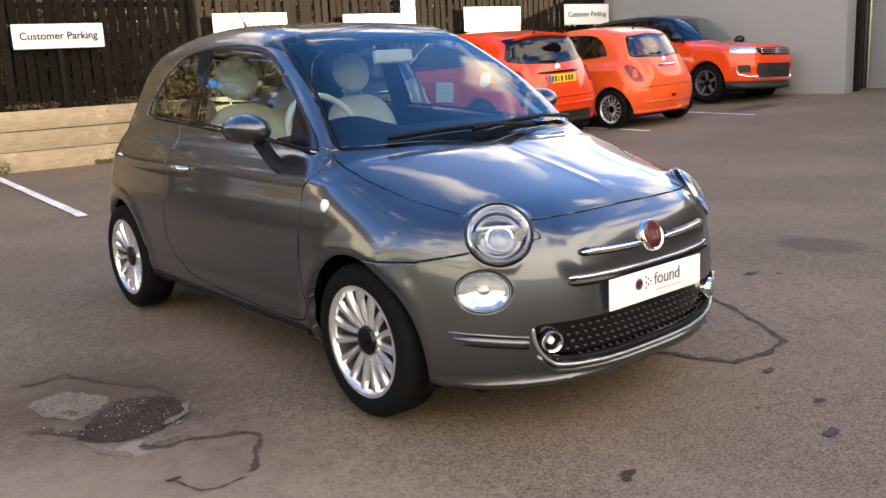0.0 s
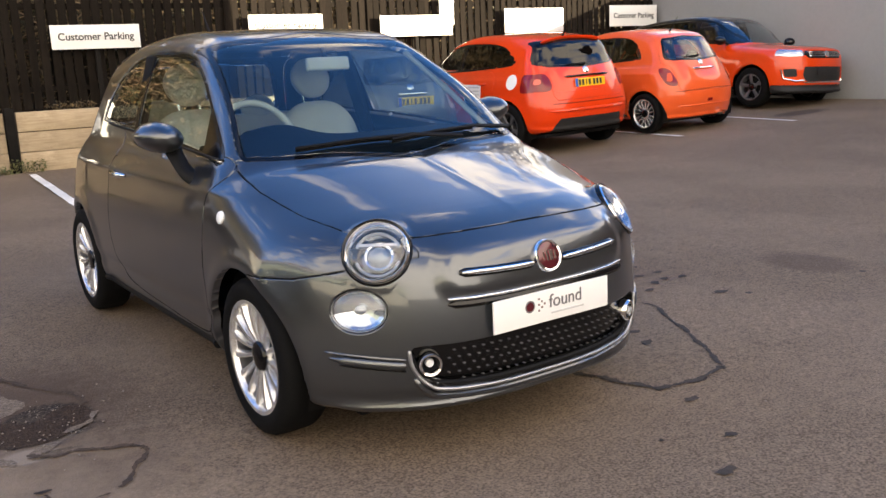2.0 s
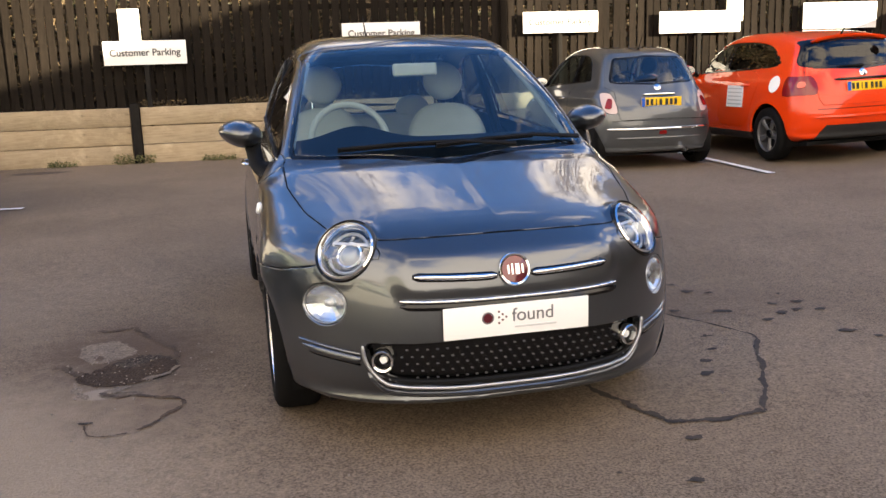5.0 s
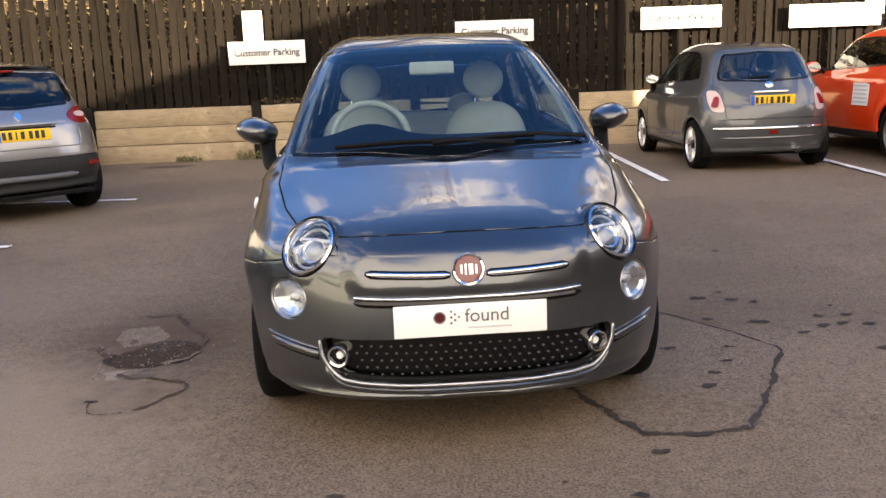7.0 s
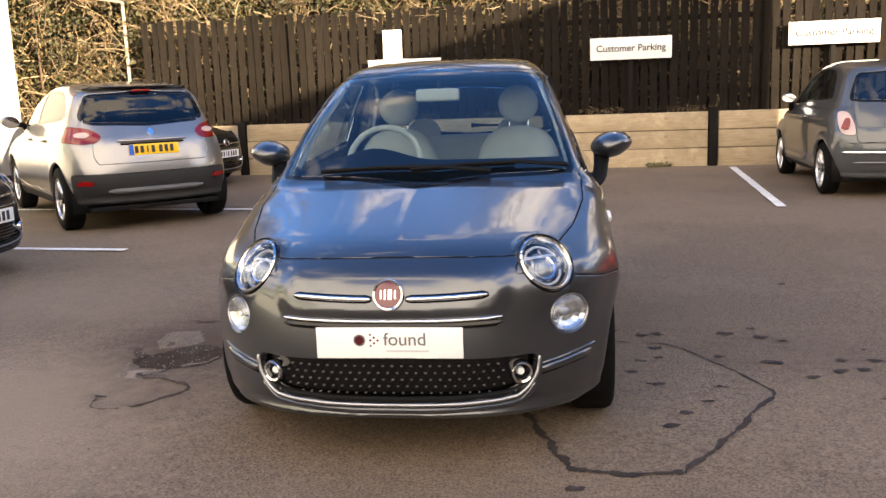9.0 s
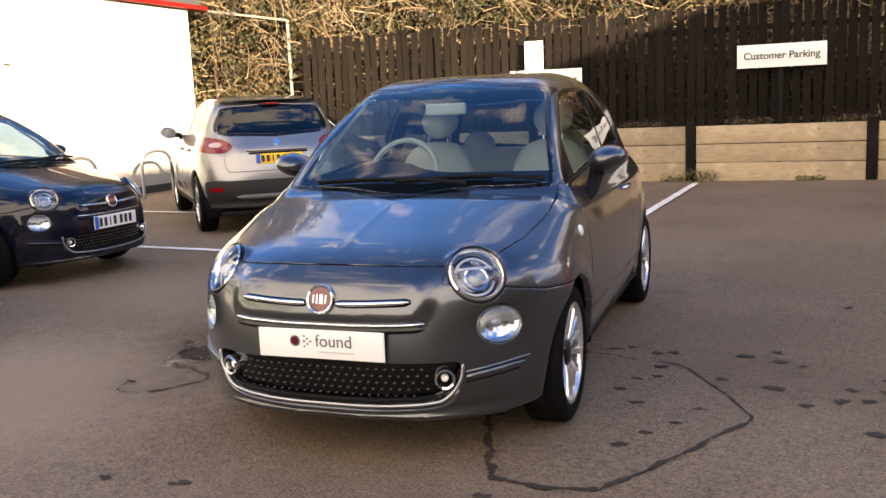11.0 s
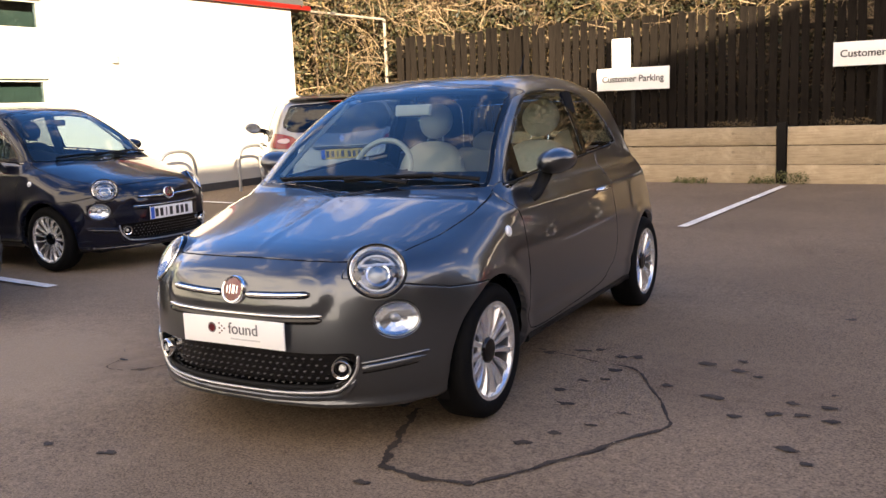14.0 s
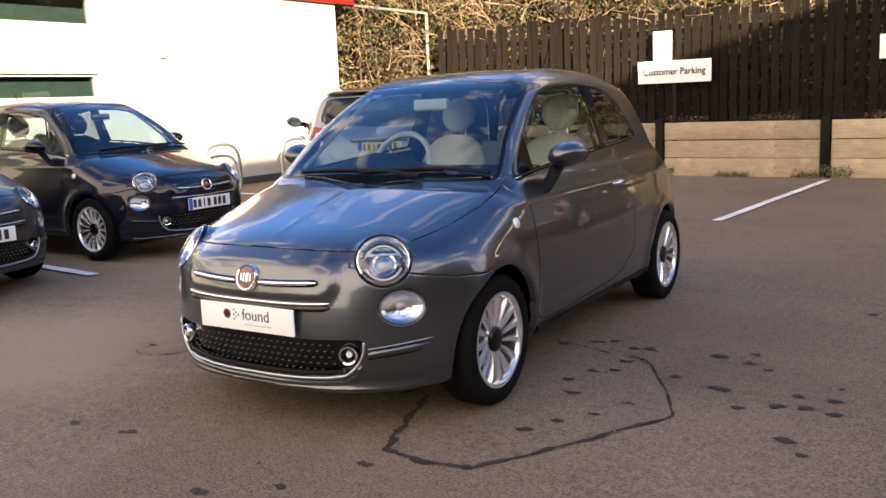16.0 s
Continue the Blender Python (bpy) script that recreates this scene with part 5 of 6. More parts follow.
def flame_crossover(m):
    f, end, t = CROSS_C, 3.325, 0.335
    rear = [(-0.4, 1.12), (0.4, 1.12), (0.62, 1.15), (0.66, 1.2), (0.60, 1.4), (0.3, 1.46), (-0.3, 1.46)]
    tail = [(0.64, 0.85), (0.92, 0.85), (0.92, 1.05), (0.66, 1.05)]
    front = [
        ("front_grille", face_cut("front", [(-0.4, 0.80), (0.42, 0.80), (0.50, 0.86), (0.48, 0.93), (-0.4, 0.93)], None, 0.0, 0)),
        ("headlight", face_cut("front", [(0.50, 0.835), (0.72, 0.83), (0.90, 0.86), (0.90, 0.95), (0.70, 0.945), (0.50, 0.93)], None, -0.43, 0)),
        ("air_intake", face_cut("front", [(-0.4, 0.42), (0.46, 0.42), (0.52, 0.52), (0.50, 0.66), (-0.4, 0.66)], None, 0.0, 0)),
        ("fog_recess", face_cut("front", [(0.60, 0.50), (0.76, 0.50), (0.78, 0.62), (0.62, 0.63)], None, 0.0, 0)),
    ]
    cuts = cross_cuts(f, 2.5, end, t, tail, rear, SIDES_C, 0.42, front)
    at = [n for n, _ in cuts].index("windscreen")
    cuts.insert(at, ("roof", lambda p: np.maximum(1.13 - p[:, 2], 0.30 - p[:, 1])))
    car = crossover("black_roofed_crossover", "flame orange crossover with a black roof beside the pale wall", f, cuts, cross_looks(FLAME, BLACKPAINT, PRIVACY), FLAME, m, 2.5, end, t, DARKALLOY, "front")
    for z in (0.835, 0.865, 0.895):
        part("grille_bar", tube(along_skin(f, [f.on(x=x, z=z, way=-1) for x in np.linspace(-0.42, 0.42, 12)], 0.002), 0.008, 8), CHROME, car, "chrome grille bar")
    for s in (1, -1):
        bm = tube(along_skin(f, [f.on(x=s * x, z=z, way=-1) for x, z in ((0.80, 0.62), (0.77, 0.47), (0.62, 0.43), (0.50, 0.44))], 0.008), 0.016, 8)
        part("chrome_lip", bm, CHROME, car, "bright moulding under the nose")
    part("chrome_strip", tube(along_skin(f, [f.on(x=x, z=0.405, way=-1) for x in np.linspace(-0.5, 0.5, 12)], 0.006), 0.014, 8), CHROME, car)
    b = f.frame_at(f.on(x=0, z=0.868, way=-1), 0.012)
    part("badge", lathe([(0.055, -0.01), (0.055, 0.006), (0.04, 0.01), (0, 0.011)], 24, b), CHROME, car)
    part("front_plate", mesh_from(boxed((0.52, 0.111, 0.008), (0, 0, 0), None, 0.003), Matrix.Translation((0, f.on(x=0, z=0.6, way=-1)[1] - 0.012, 0.58)) @ pose(0, 0, 0, 90)), CLADDING, car)
    return car


# ---- the yard ----
def rise(x, y):
    """The car park climbs a little towards the pale wall."""
    return 0.042 * np.maximum(0, x - 8.0) * step(x, 8.0, 9.0) * step(y, 3.0, 8.0)


def wobble(x, y):
    """Soft unevenness of the asphalt, with two worn hollows."""
    d1 = np.hypot((x - 1.08) / 0.24, (y - 3.38) / 0.30)
    d2 = np.hypot((x - 1.15) / 0.19, (y - 2.76) / 0.20)
    rough = 0.006 * np.sin(31 * x + 9 * np.sin(17 * y)) * np.sin(27 * y + 5 * np.sin(23 * x))
    edge = 0.10 * np.sin(9 * x + 3) + 0.08 * np.sin(13 * y) + 0.07 * np.sin(31 * x + 21 * y)
    hole = -(0.010 + 0.3 * rough) * (1 - step(d1 + edge, 0.75, 1.02)) - 0.005 * (1 - step(d2 + edge, 0.8, 1.0))
    far = step(np.hypot(x - 2.5, y - 3.5), 9, 12)
    return hole + 0.004 * (np.sin(1.3 * x + 0.7 * y) + np.sin(0.9 * y - 0.5 * x) - 2) * (1 - far)


def asphalt(name, low, high, speck, grit_scale=130.0, relief=0.006):
    m = mat(name, low, 0.88, Specular_IOR_Level=0.22)
    stone = noise_tex(m, 95, 3, 0.7)
    patch = noise_tex(m, 0.55, 5, 0.6)
    grit = node(m, "ShaderNodeTexVoronoi", Scale=grit_scale)
    co = node(m, "ShaderNodeTexCoord")
    link(m, co, "Object", grit, "Vector")
    base = mixed(m, (ramp(m, patch, "Fac", [(0.42, (0,) * 3), (0.58, (1,) * 3)]), "Color"), low, high)
    some = ramp(m, noise_tex(m, grit_scale * 0.45, 2, 0.5), "Fac", [(0.52, (0,) * 3), (0.62, (1,) * 3)])
    dots = mixed(m, 1.0, (ramp(m, grit, "Distance", [(0.0, (0.9,) * 3), (0.34, (0,) * 3)]), "Color"), (some, "Color"), "MULTIPLY")
    spotted = mixed(m, dots, base, speck)
    worn = mixed(m, (ramp(m, noise_tex(m, 9, 6, 0.7), "Fac", [(0.5, (0,) * 3), (0.72, (0.7,) * 3)]), "Color"), spotted, tuple(c * 0.6 for c in low))
    grained = mixed(m, 0.55, worn, (ramp(m, stone, "Fac", [(0.33, tuple(c * 0.30 for c in low)), (0.66, tuple(c * 1.8 for c in high))]), "Color"))
    dirt = ramp(m, noise_tex(m, 26, 5, 0.75), "Fac", [(0.32, (0.62, 0.60, 0.58)), (0.5, (0.97,) * 3), (0.70, (1.22, 1.2, 1.2))])
    set_color(m, mixed(m, 0.6, grained, (dirt, "Color"), "MULTIPLY"))
    if name == "asphalt":
        c = (m.node_tree.nodes["Principled BSDF"].inputs["Base Color"].links[0].from_node, 2)
        chip = (ramp(m, noise_tex(m, 60, 4, 0.75), "Fac", [(0.40, (0.012, 0.009, 0.007)), (0.58, (0.075, 0.055, 0.040)), (0.72, (0.34, 0.29, 0.24))]), "Color")
        for at, size, tone, soft, ragged, strength, ring in BLOTS:
            c = blot(m, c, at, size, chip if tone is None else tone, soft, ragged, strength, 3 * at[0], ring)
        set_color(m, c)
    bumped(m, stone, "Fac", 0.7, relief)
    return m


BLOTS = [
    ((1.00, 3.52), (0.62, 0.85), (0.085, 0.057, 0.040), 0.6, 0.9, 0.8, False), ((1.10, 2.80), (0.48, 0.52), (0.105, 0.072, 0.051), 0.6, 0.8, 0.7, False),
    ((1.09, 3.36), (0.19, 0.25), None, 0.15, 0.7, 1.0, False),
    ((0.97, 3.03), (0.12, 0.08), (0.30, 0.25, 0.20), 0.3, 0.5, 0.8, False),
    ((1.06, 3.0), (0.10, 0.045), None, 0.2, 0.5, 0.9, False), ((0.55, 2.7), (0.5, 0.6), (0.20, 0.145, 0.10), 0.7, 0.8, 0.4, False),
    # the wide pale blot at (0.3, 2.2) is bounced sunlight painted into the asphalt
    ((0.3, 2.2), (1.5, 1.5), (0.34, 0.262, 0.185), 0.55, 0.9, 0.55, False), ((-0.6, 4.6), (1.4, 1.3), (0.25, 0.195, 0.145), 0.8, 0.9, 0.45, False), ((4.9, 1.7), (1.0, 0.9), (0.24, 0.185, 0.14), 0.85, 0.9, 0.4, False), ((5.4, 3.0), (0.28, 0.35), (0.075, 0.055, 0.042), 0.4, 0.7, 0.6, False), ((-1.4, 12.9), (0.5, 0.25), (0.05, 0.036, 0.027), 0.4, 0.7, 0.7, False),
    ((13.3, 8.7), (0.7, 0.3), (0.04, 0.03, 0.024), 0.4, 0.5, 0.7, False), ((4.1, 3.55), (0.9, 0.55), (0.085, 0.062, 0.046), 0.6, 0.9, 0.35, False)]


def blot(m, base, at, size, color, soft, ragged, strength, seed, ring=False):
    """A ragged stain, broken place or painted patch of bounced light, of its own shape in a ground material."""
    co = node(m, "ShaderNodeTexCoord")
    mp = node(m, "ShaderNodeMapping", Location=(-at[0] / size[0], -at[1] / size[1], 0), Scale=(1 / size[0], 1 / size[1], 0))
    wave = node(m, "ShaderNodeTexNoise", Scale=9.0 + seed, Detail=7.0, Roughness=0.72)
    shift = node(m, "ShaderNodeVectorMath")
    shift.operation = "MULTIPLY_ADD"
    shift.inputs[1].default_value = (ragged,) * 3
    centre = node(m, "ShaderNodeVectorMath")
    centre.operation = "SUBTRACT"
    centre.inputs[1].default_value = (ragged / 2, ragged / 2, 0)
    length = node(m, "ShaderNodeVectorMath")
    length.operation = "LENGTH"
    flat = node(m, "ShaderNodeVectorMath")
    flat.operation = "MULTIPLY"
    flat.inputs[1].default_value = (1, 1, 0)
    link(m, co, "Object", mp, "Vector")
    link(m, co, "Object", wave, "Vector")
    link(m, wave, "Color", shift, 0)
    m.node_tree.links.new(mp.outputs[0], shift.inputs[2])
    link(m, shift, "Vector", centre, 0)
    link(m, centre, "Vector", flat, 0)
    link(m, flat, "Vector", length, 0)
    full = (strength,) * 3
    stops = [(0.0, full), (1.0 - soft, full), (1.0, (0,) * 3)] if not ring else [(0.0, (0,) * 3), (0.72, (0,) * 3), (0.86, full), (0.93, full), (1.0, (0,) * 3)]
    return mixed(m, (ramp(m, length, "Value", stops), "Color"), base, color)


ASPHALT = asphalt("asphalt", (0.122, 0.090, 0.062), (0.205, 0.154, 0.110), (0.38, 0.31, 0.24))
PATCHWORK = asphalt("patched_asphalt", (0.150, 0.113, 0.080), (0.185, 0.142, 0.104), (0.33, 0.265, 0.20))
BROKEN = asphalt("broken_asphalt", (0.030, 0.019, 0.013), (0.075, 0.049, 0.033), (0.24, 0.19, 0.15), 38.0, 0.02)
PALEBASE = asphalt("pale_concrete_patch", (0.160, 0.123, 0.092), (0.205, 0.160, 0.122), (0.27, 0.22, 0.175))
TAR = mottled("dark_tar", (0.042, 0.033, 0.027), 0.75, 40, 0.5, 0.004)
LINEPAINT = mottled("worn_white_line", (0.80, 0.78, 0.74), 0.7, 30, 0.25, 0.002, 0, None, (0.50, 0.48, 0.44))


def ground_mesh():
    def rows(lo, hi, fine_lo, fine_hi, fine, coarse):
        a = np.arange(fine_lo, fine_hi + 1e-6, fine)
        left = fine_lo - np.cumsum(coarse * 1.35 ** np.arange(24))
        right = fine_hi + np.cumsum(coarse * 1.35 ** np.arange(24))
        return np.concatenate([left[left > lo][::-1], a, right[right < hi]])
    xs, ys = rows(-700, 700, -0.2, 6.0, 0.045, 0.09), rows(-700, 700, -0.2, 5.0, 0.045, 0.09)
    gx, gy = np.meshgrid(xs, ys, indexing="ij")
    gz = rise(gx, gy) + wobble(gx, gy)
    v = np.stack([gx, gy, gz], -1).reshape(-1, 3)
    i = np.arange(len(xs) * len(ys)).reshape(len(xs), len(ys))
    f = np.stack([i[:-1, :-1], i[1:, :-1], i[1:, 1:], i[:-1, 1:]], -1).reshape(-1, 4)
    me = bpy.data.meshes.new("ground")
    me.from_pydata(v.tolist(), [], f.tolist())
    me.shade_smooth()
    return me


ground = part("ground", ground_mesh(), ASPHALT, None)
tagged(ground, "grey-brown worn asphalt car park surface with a pothole", "ground", "", "structure")


def lay(points, n=0, jitter=0.0, seed=0, height=0.004):
    """A thin flat piece on the ground with this outline."""
    rng = random.Random(seed)
    pts = curve_through(points, n, True) if n else np.array(points)
    bm = bmesh.new()
    vs = []
    for x, y in pts:
        x, y = x + rng.uniform(-jitter, jitter), y + rng.uniform(-jitter, jitter)
        vs.append(bm.verts.new((x, y, float(rise(x, y) + wobble(x, y)) + height)))
    bmesh.ops.triangulate(bm, faces=[bm.faces.new(vs)])
    return bm


def strip(points, width, seed, height=0.005, n=0):
    """A ragged band along points on the ground."""
    rng = random.Random(seed)
    pts = curve_through(points, n or 12 * len(points))
    bm = bmesh.new()
    last = None
    for i, (x, y) in enumerate(pts):
        a, b = pts[max(i - 1, 0)], pts[min(i + 1, len(pts) - 1)]
        d = (b - a) / (np.linalg.norm(b - a) + 1e-9)
        w = width * (0.65 + 0.30 * rng.random() + 0.30 * math.sin(i * 0.45 + seed) + 0.2 * math.sin(i * 1.3 + 2 * seed))
        o = 0.22 * width * (math.sin(i * 0.33 + 3 * seed) + 0.4 * math.sin(i * 0.71 + seed))
        pair = []
        for k in (-1, 1):
            px, py = x - d[1] * (o + k * w / 2), y + d[0] * (o + k * w / 2)
            pair.append(bm.verts.new((px, py, float(rise(px, py) + wobble(px, py)) + height)))
        if last:
            bm.faces.new((last[0], last[1], pair[1], pair[0]))
        last = pair
    return bm


def ground_piece(name, bm, material, label):
    ob = part(name, bm, material, ground, label, False)
    return ob


ground_piece("repair_patch", lay([(2.97, 2.56), (3.08, 2.26), (3.17, 2.08), (3.35, 2.065), (3.54, 2.09), (3.77, 2.45), (4.0, 2.93), (3.86, 3.24), (3.63, 3.6), (3.1, 3.75), (2.9, 3.2)], 0, 0, 1, 0.002), PATCHWORK, "six-sided repaired asphalt patch")
ground_piece("crack", strip([(2.93, 2.70), (2.97, 2.56), (3.03, 2.40), (3.08, 2.26), (3.12, 2.16), (3.18, 2.08), (3.34, 2.063), (3.54, 2.085)], 0.036, 3), TAR, "dark tar seam")
ground_piece("crack", strip([(3.54, 2.085), (3.65, 2.27), (3.76, 2.46), (3.88, 2.70), (4.0, 2.93)], 0.026, 4), TAR, "dark tar seam")
ground_piece("crack", strip([(4.0, 2.93), (3.97, 3.02), (3.85, 3.26), (3.74, 3.44), (3.63, 3.62), (3.48, 3.67)], 0.015, 5), TAR, "dark tar seam")
ground_piece("crack", strip([(3.4, 3.68), (3.22, 3.74), (3.0, 3.80)], 0.011, 6), TAR, "dark tar seam")
EARTH = mottled("dark_brown_earth", (0.072, 0.050, 0.036), 0.9, 55, 0.6, 0.006)
ground_piece("broken_place", lay([(0.83, 3.27), (0.89, 3.41), (0.97, 3.46), (1.03, 3.38), (1.15, 3.5), (1.24, 3.45), (1.26, 3.33), (1.15, 3.2), (1.04, 3.14), (0.92, 3.14)], 70, 0.012, 31, 0.003), BROKEN, "dark broken hollow in the asphalt")
ground_piece("loose_slab", lay([(0.77, 3.76), (0.84, 3.83), (0.94, 3.82), (1.02, 3.7), (1.04, 3.61), (0.94, 3.52), (0.85, 3.49), (0.78, 3.61)], 40, 0.010, 32, 0.004), PALEBASE, "pale smooth slab in the hollow")
ground_piece("broken_rim", strip([(1.27, 3.34), (1.22, 3.26), (1.12, 3.19)], 0.030, 33, 0.007, 18), PALEBASE, "pale broken rim")
ground_piece("broken_rim", lay([(0.82, 3.21), (0.87, 3.14), (0.92, 2.97), (0.85, 3.05)], 24, 0.012, 34, 0.004), PALEBASE, "pale broken rim")
ground_piece("broken_rim", lay([(0.96, 3.0), (1.04, 3.13), (1.09, 3.12), (1.05, 3.04)], 24, 0.008, 35, 0.004), PALEBASE, "pale broken rim")
ground_piece("crack", strip([(0.79, 4.06), (0.87, 4.04), (0.95, 4.06), (0.99, 4.06), (1.02, 3.98), (1.08, 3.86), (1.15, 3.74), (1.21, 3.64), (1.26, 3.47)], 0.034, 36), EARTH, "ragged broken edge")
ground_piece("crack", strip([(0.97, 3.04), (1.03, 2.97), (1.1, 2.97), (1.21, 2.93), (1.32, 2.86), (1.32, 2.8), (1.25, 2.68), (1.18, 2.56)], 0.024, 37), EARTH, "ragged broken edge")
ground_piece("crack", strip([(0.96, 2.66), (1.0, 2.55), (1.06, 2.53), (1.14, 2.54)], 0.010, 38), EARTH, "ragged broken edge")
ground_piece("crack", strip([(0.70, 3.46), (0.76, 3.42), (0.83, 3.30)], 0.05, 39), EARTH, "ragged broken edge")
rng = random.Random(21)
SPOTS = [(3.40, 3.18, 0.07), (3.50, 3.02, 0.06), (3.45, 3.36, 0.045), (3.54, 3.42, 0.05), (3.10, 3.76, 0.07), (3.24, 3.85, 0.07), (3.33, 3.90, 0.05), (3.47, 3.82, 0.06), (3.56, 3.84, 0.08), (3.90, 3.86, 0.09),
         (4.08, 3.80, 0.07), (4.19, 3.74, 0.05), (3.83, 3.45, 0.05), (4.07, 3.36, 0.08), (4.21, 3.16, 0.05), (4.34, 3.25, 0.07), (4.46, 3.28, 0.07), (4.57, 3.25, 0.06), (4.46, 2.88, 0.08), (4.55, 2.76, 0.05),
         (3.54, 2.52, 0.06), (3.71, 2.81, 0.045), (3.78, 3.0, 0.05), (2.06, 1.72, 0.05), (2.03, 1.69, 0.03), (3.17, 1.93, 0.05), (4.39, 3.42, 0.06), (4.54, 3.42, 0.06), (5.42, 2.64, 0.06), (2.8, 1.74, 0.02)]
MORE_SPOTS = [(4.07, 3.97, 0.05), (4.43, 5.10, 0.07), (4.54, 3.60, 0.04), (3.60, 2.67, 0.05), (3.52, 3.58, 0.07), (0.96, 2.69, 0.04), (1.74, 1.66, 0.05), (2.79, 1.45, 0.07), (3.02, 1.63, 0.04)]
for i, (x, y, r) in enumerate(SPOTS + MORE_SPOTS):
    blob = [(x + r * (0.25 + 0.65 * rng.random()) * math.cos(t) * 0.95, y + r * (0.18 + 0.42 * rng.random()) * math.sin(t)) for t in np.linspace(0, 2 * math.pi, 9, endpoint=False)]
    ground_piece("dark_spot", lay(blob, 18, 0.004, i, 0.005), TAR, "small dark stain")
chips = bmesh.new()
for i in range(200):
    if i < 80:
        x, y = rng.gauss(1.05, 0.16), rng.gauss(3.32, 0.18)
    else:
        x, y = rng.uniform(-0.2, 5.5), rng.uniform(0.6, 5.5)
    s = rng.uniform(0.003, 0.008)
    box(chips, (s, s * 0.8, s * 0.6), (x, y, float(wobble(x, y)) + 0.006), pose(0, 0, 0, 0, 0, rng.uniform(0, 90)))
tagged(part("loose_grit", chips, mottled("pale_grit", (0.24, 0.20, 0.165), 0.8, 200), None), "loose pale stone chips on the asphalt", "grit", "", "stuff")

for a, b in (((2.40, 8.65), (2.58, 13.2)), ((5.14, 8.80), (5.27, 13.3)), ((7.45, 8.4), (7.75, 13.3)), ((10.36, 8.5), (10.6, 13.3)), ((12.35, 8.1), (12.9, 13.3)), ((-0.75, 9.15), (-6.6, 9.6)), ((-1.0, 6.47), (-6.6, 6.95)), ((-1.42, 3.95), (-6.6, 4.35))):
    a, b = np.array(a), np.array(b)
    d = (b - a) / np.linalg.norm(b - a)
    nrm = np.array((-d[1], d[0])) * 0.05
    bm = bmesh.new()
    last = None
    for t in np.linspace(0, 1, 40):
        q = a + (b - a) * t
        pair = [bm.verts.new((*(q + k * nrm * rng.uniform(0.9, 1.08)), float(rise(*q)) + 0.006)) for k in (-1, 1)]
        if last:
            bm.faces.new((last[0], last[1], pair[1], pair[0]))
        last = pair
    ob = part("parking_line", bm, LINEPAINT, ground, "worn white painted bay line", False)

# ---- sleeper wall and fence along the back ----
FENCE_Y, LEFT_END, RIGHT_END = 13.75, -4.5, 15.3


def wood(name, low, high, rough, stretch, shades=0.35):
    m = mat(name, low, rough, Specular_IOR_Level=0.25 if max(low) > 0.02 else 0.06)
    info = node(m, "ShaderNodeObjectInfo")
    grain = noise_tex(m, 6, 8, 0.7, stretch)
    stain = noise_tex(m, 1.6, 4, 0.6)
    c = mixed(m, (ramp(m, grain, "Fac", [(0.3, (0,) * 3), (0.7, (1,) * 3)]), "Color"), low, high)
    c = mixed(m, (ramp(m, stain, "Fac", [(0.4, (0,) * 3), (0.75, (0.6,) * 3)]), "Color"), c, tuple(k * 0.45 for k in low))
    knots = noise_tex(m, 5.5, 3, 0.5, tuple(1.0 if k > 1 else 0.5 for k in stretch))
    c = mixed(m, (ramp(m, knots, "Fac", [(0.66, (0,) * 3), (0.74, (0.75,) * 3)]), "Color"), c, tuple(k * 0.35 for k in low))
    c = mixed(m, (ramp(m, noise_tex(m, 3.2, 5, 0.7), "Fac", [(0.52, (0,) * 3), (0.72, (0.55,) * 3)]), "Color"), c, tuple(min(1, k * 1.35) for k in high))
    tone = ramp(m, info, "Random", [(0.0, (1 - shades,) * 3), (1.0, (1.0,) * 3)])
    set_color(m, mixed(m, 1.0, c, (tone, "Color"), "MULTIPLY"))
    bumped(m, grain, "Fac", 0.7, 0.004)
    return m


FENCEWOOD = wood("weathered_fence_wood", (0.0050, 0.0041, 0.0035), (0.027, 0.021, 0.0165), 0.85, (9, 9, 0.7))
SLEEPERWOOD = wood("pale_sleeper_wood", (0.34, 0.255, 0.16), (0.54, 0.43, 0.29), 0.8, (0.7, 9, 9), 0.22)
POSTWOOD = wood("black_post_wood", (0.012, 0.011, 0.010), (0.025, 0.022, 0.02), 0.75, (9, 9, 0.7))
SIGNWHITE = mottled("white_sign_board", (0.82, 0.82, 0.80), 0.45, 3, 0.04)

wall = thing("sleeper_wall", "low retaining wall of three courses of pale timber sleepers", "retaining wall", None, "", "structure")
POSTS = [-5.2, -2.75, -0.1, 2.45, 5.02, 7.55, 10.1, 12.65, 15.1]
for a, b in zip(POSTS, POSTS[1:]):
    for k in range(3):
        z0, z1 = 0.285 * k, 0.285 * k + 0.275
        if k == 0:
            z0 = -0.1
        bm = boxed((b - a - 0.155, 0.12, z1 - z0), (0, 0, 0), None, 0.014, 2)
        for v in bm.verts:
            v.co.y += rng.uniform(-0.004, 0.004)
            v.co.z += rng.uniform(-0.004, 0.004)
        s = part("sleeper", bm, SLEEPERWOOD, wall)
        s.location = ((a + b) / 2, FENCE_Y - 0.03 + rng.uniform(-0.006, 0.006), (z0 + z1) / 2 + float(rise(np.array((a + b) / 2), np.array(13.0))))
for x in POSTS:
    part("post", boxed((0.13, 0.15, 1.1), (x, FENCE_Y - 0.06, 0.36 + float(rise(np.array(x), np.array(13.0)))), None, 0.012), POSTWOOD, wall, "black timber post")

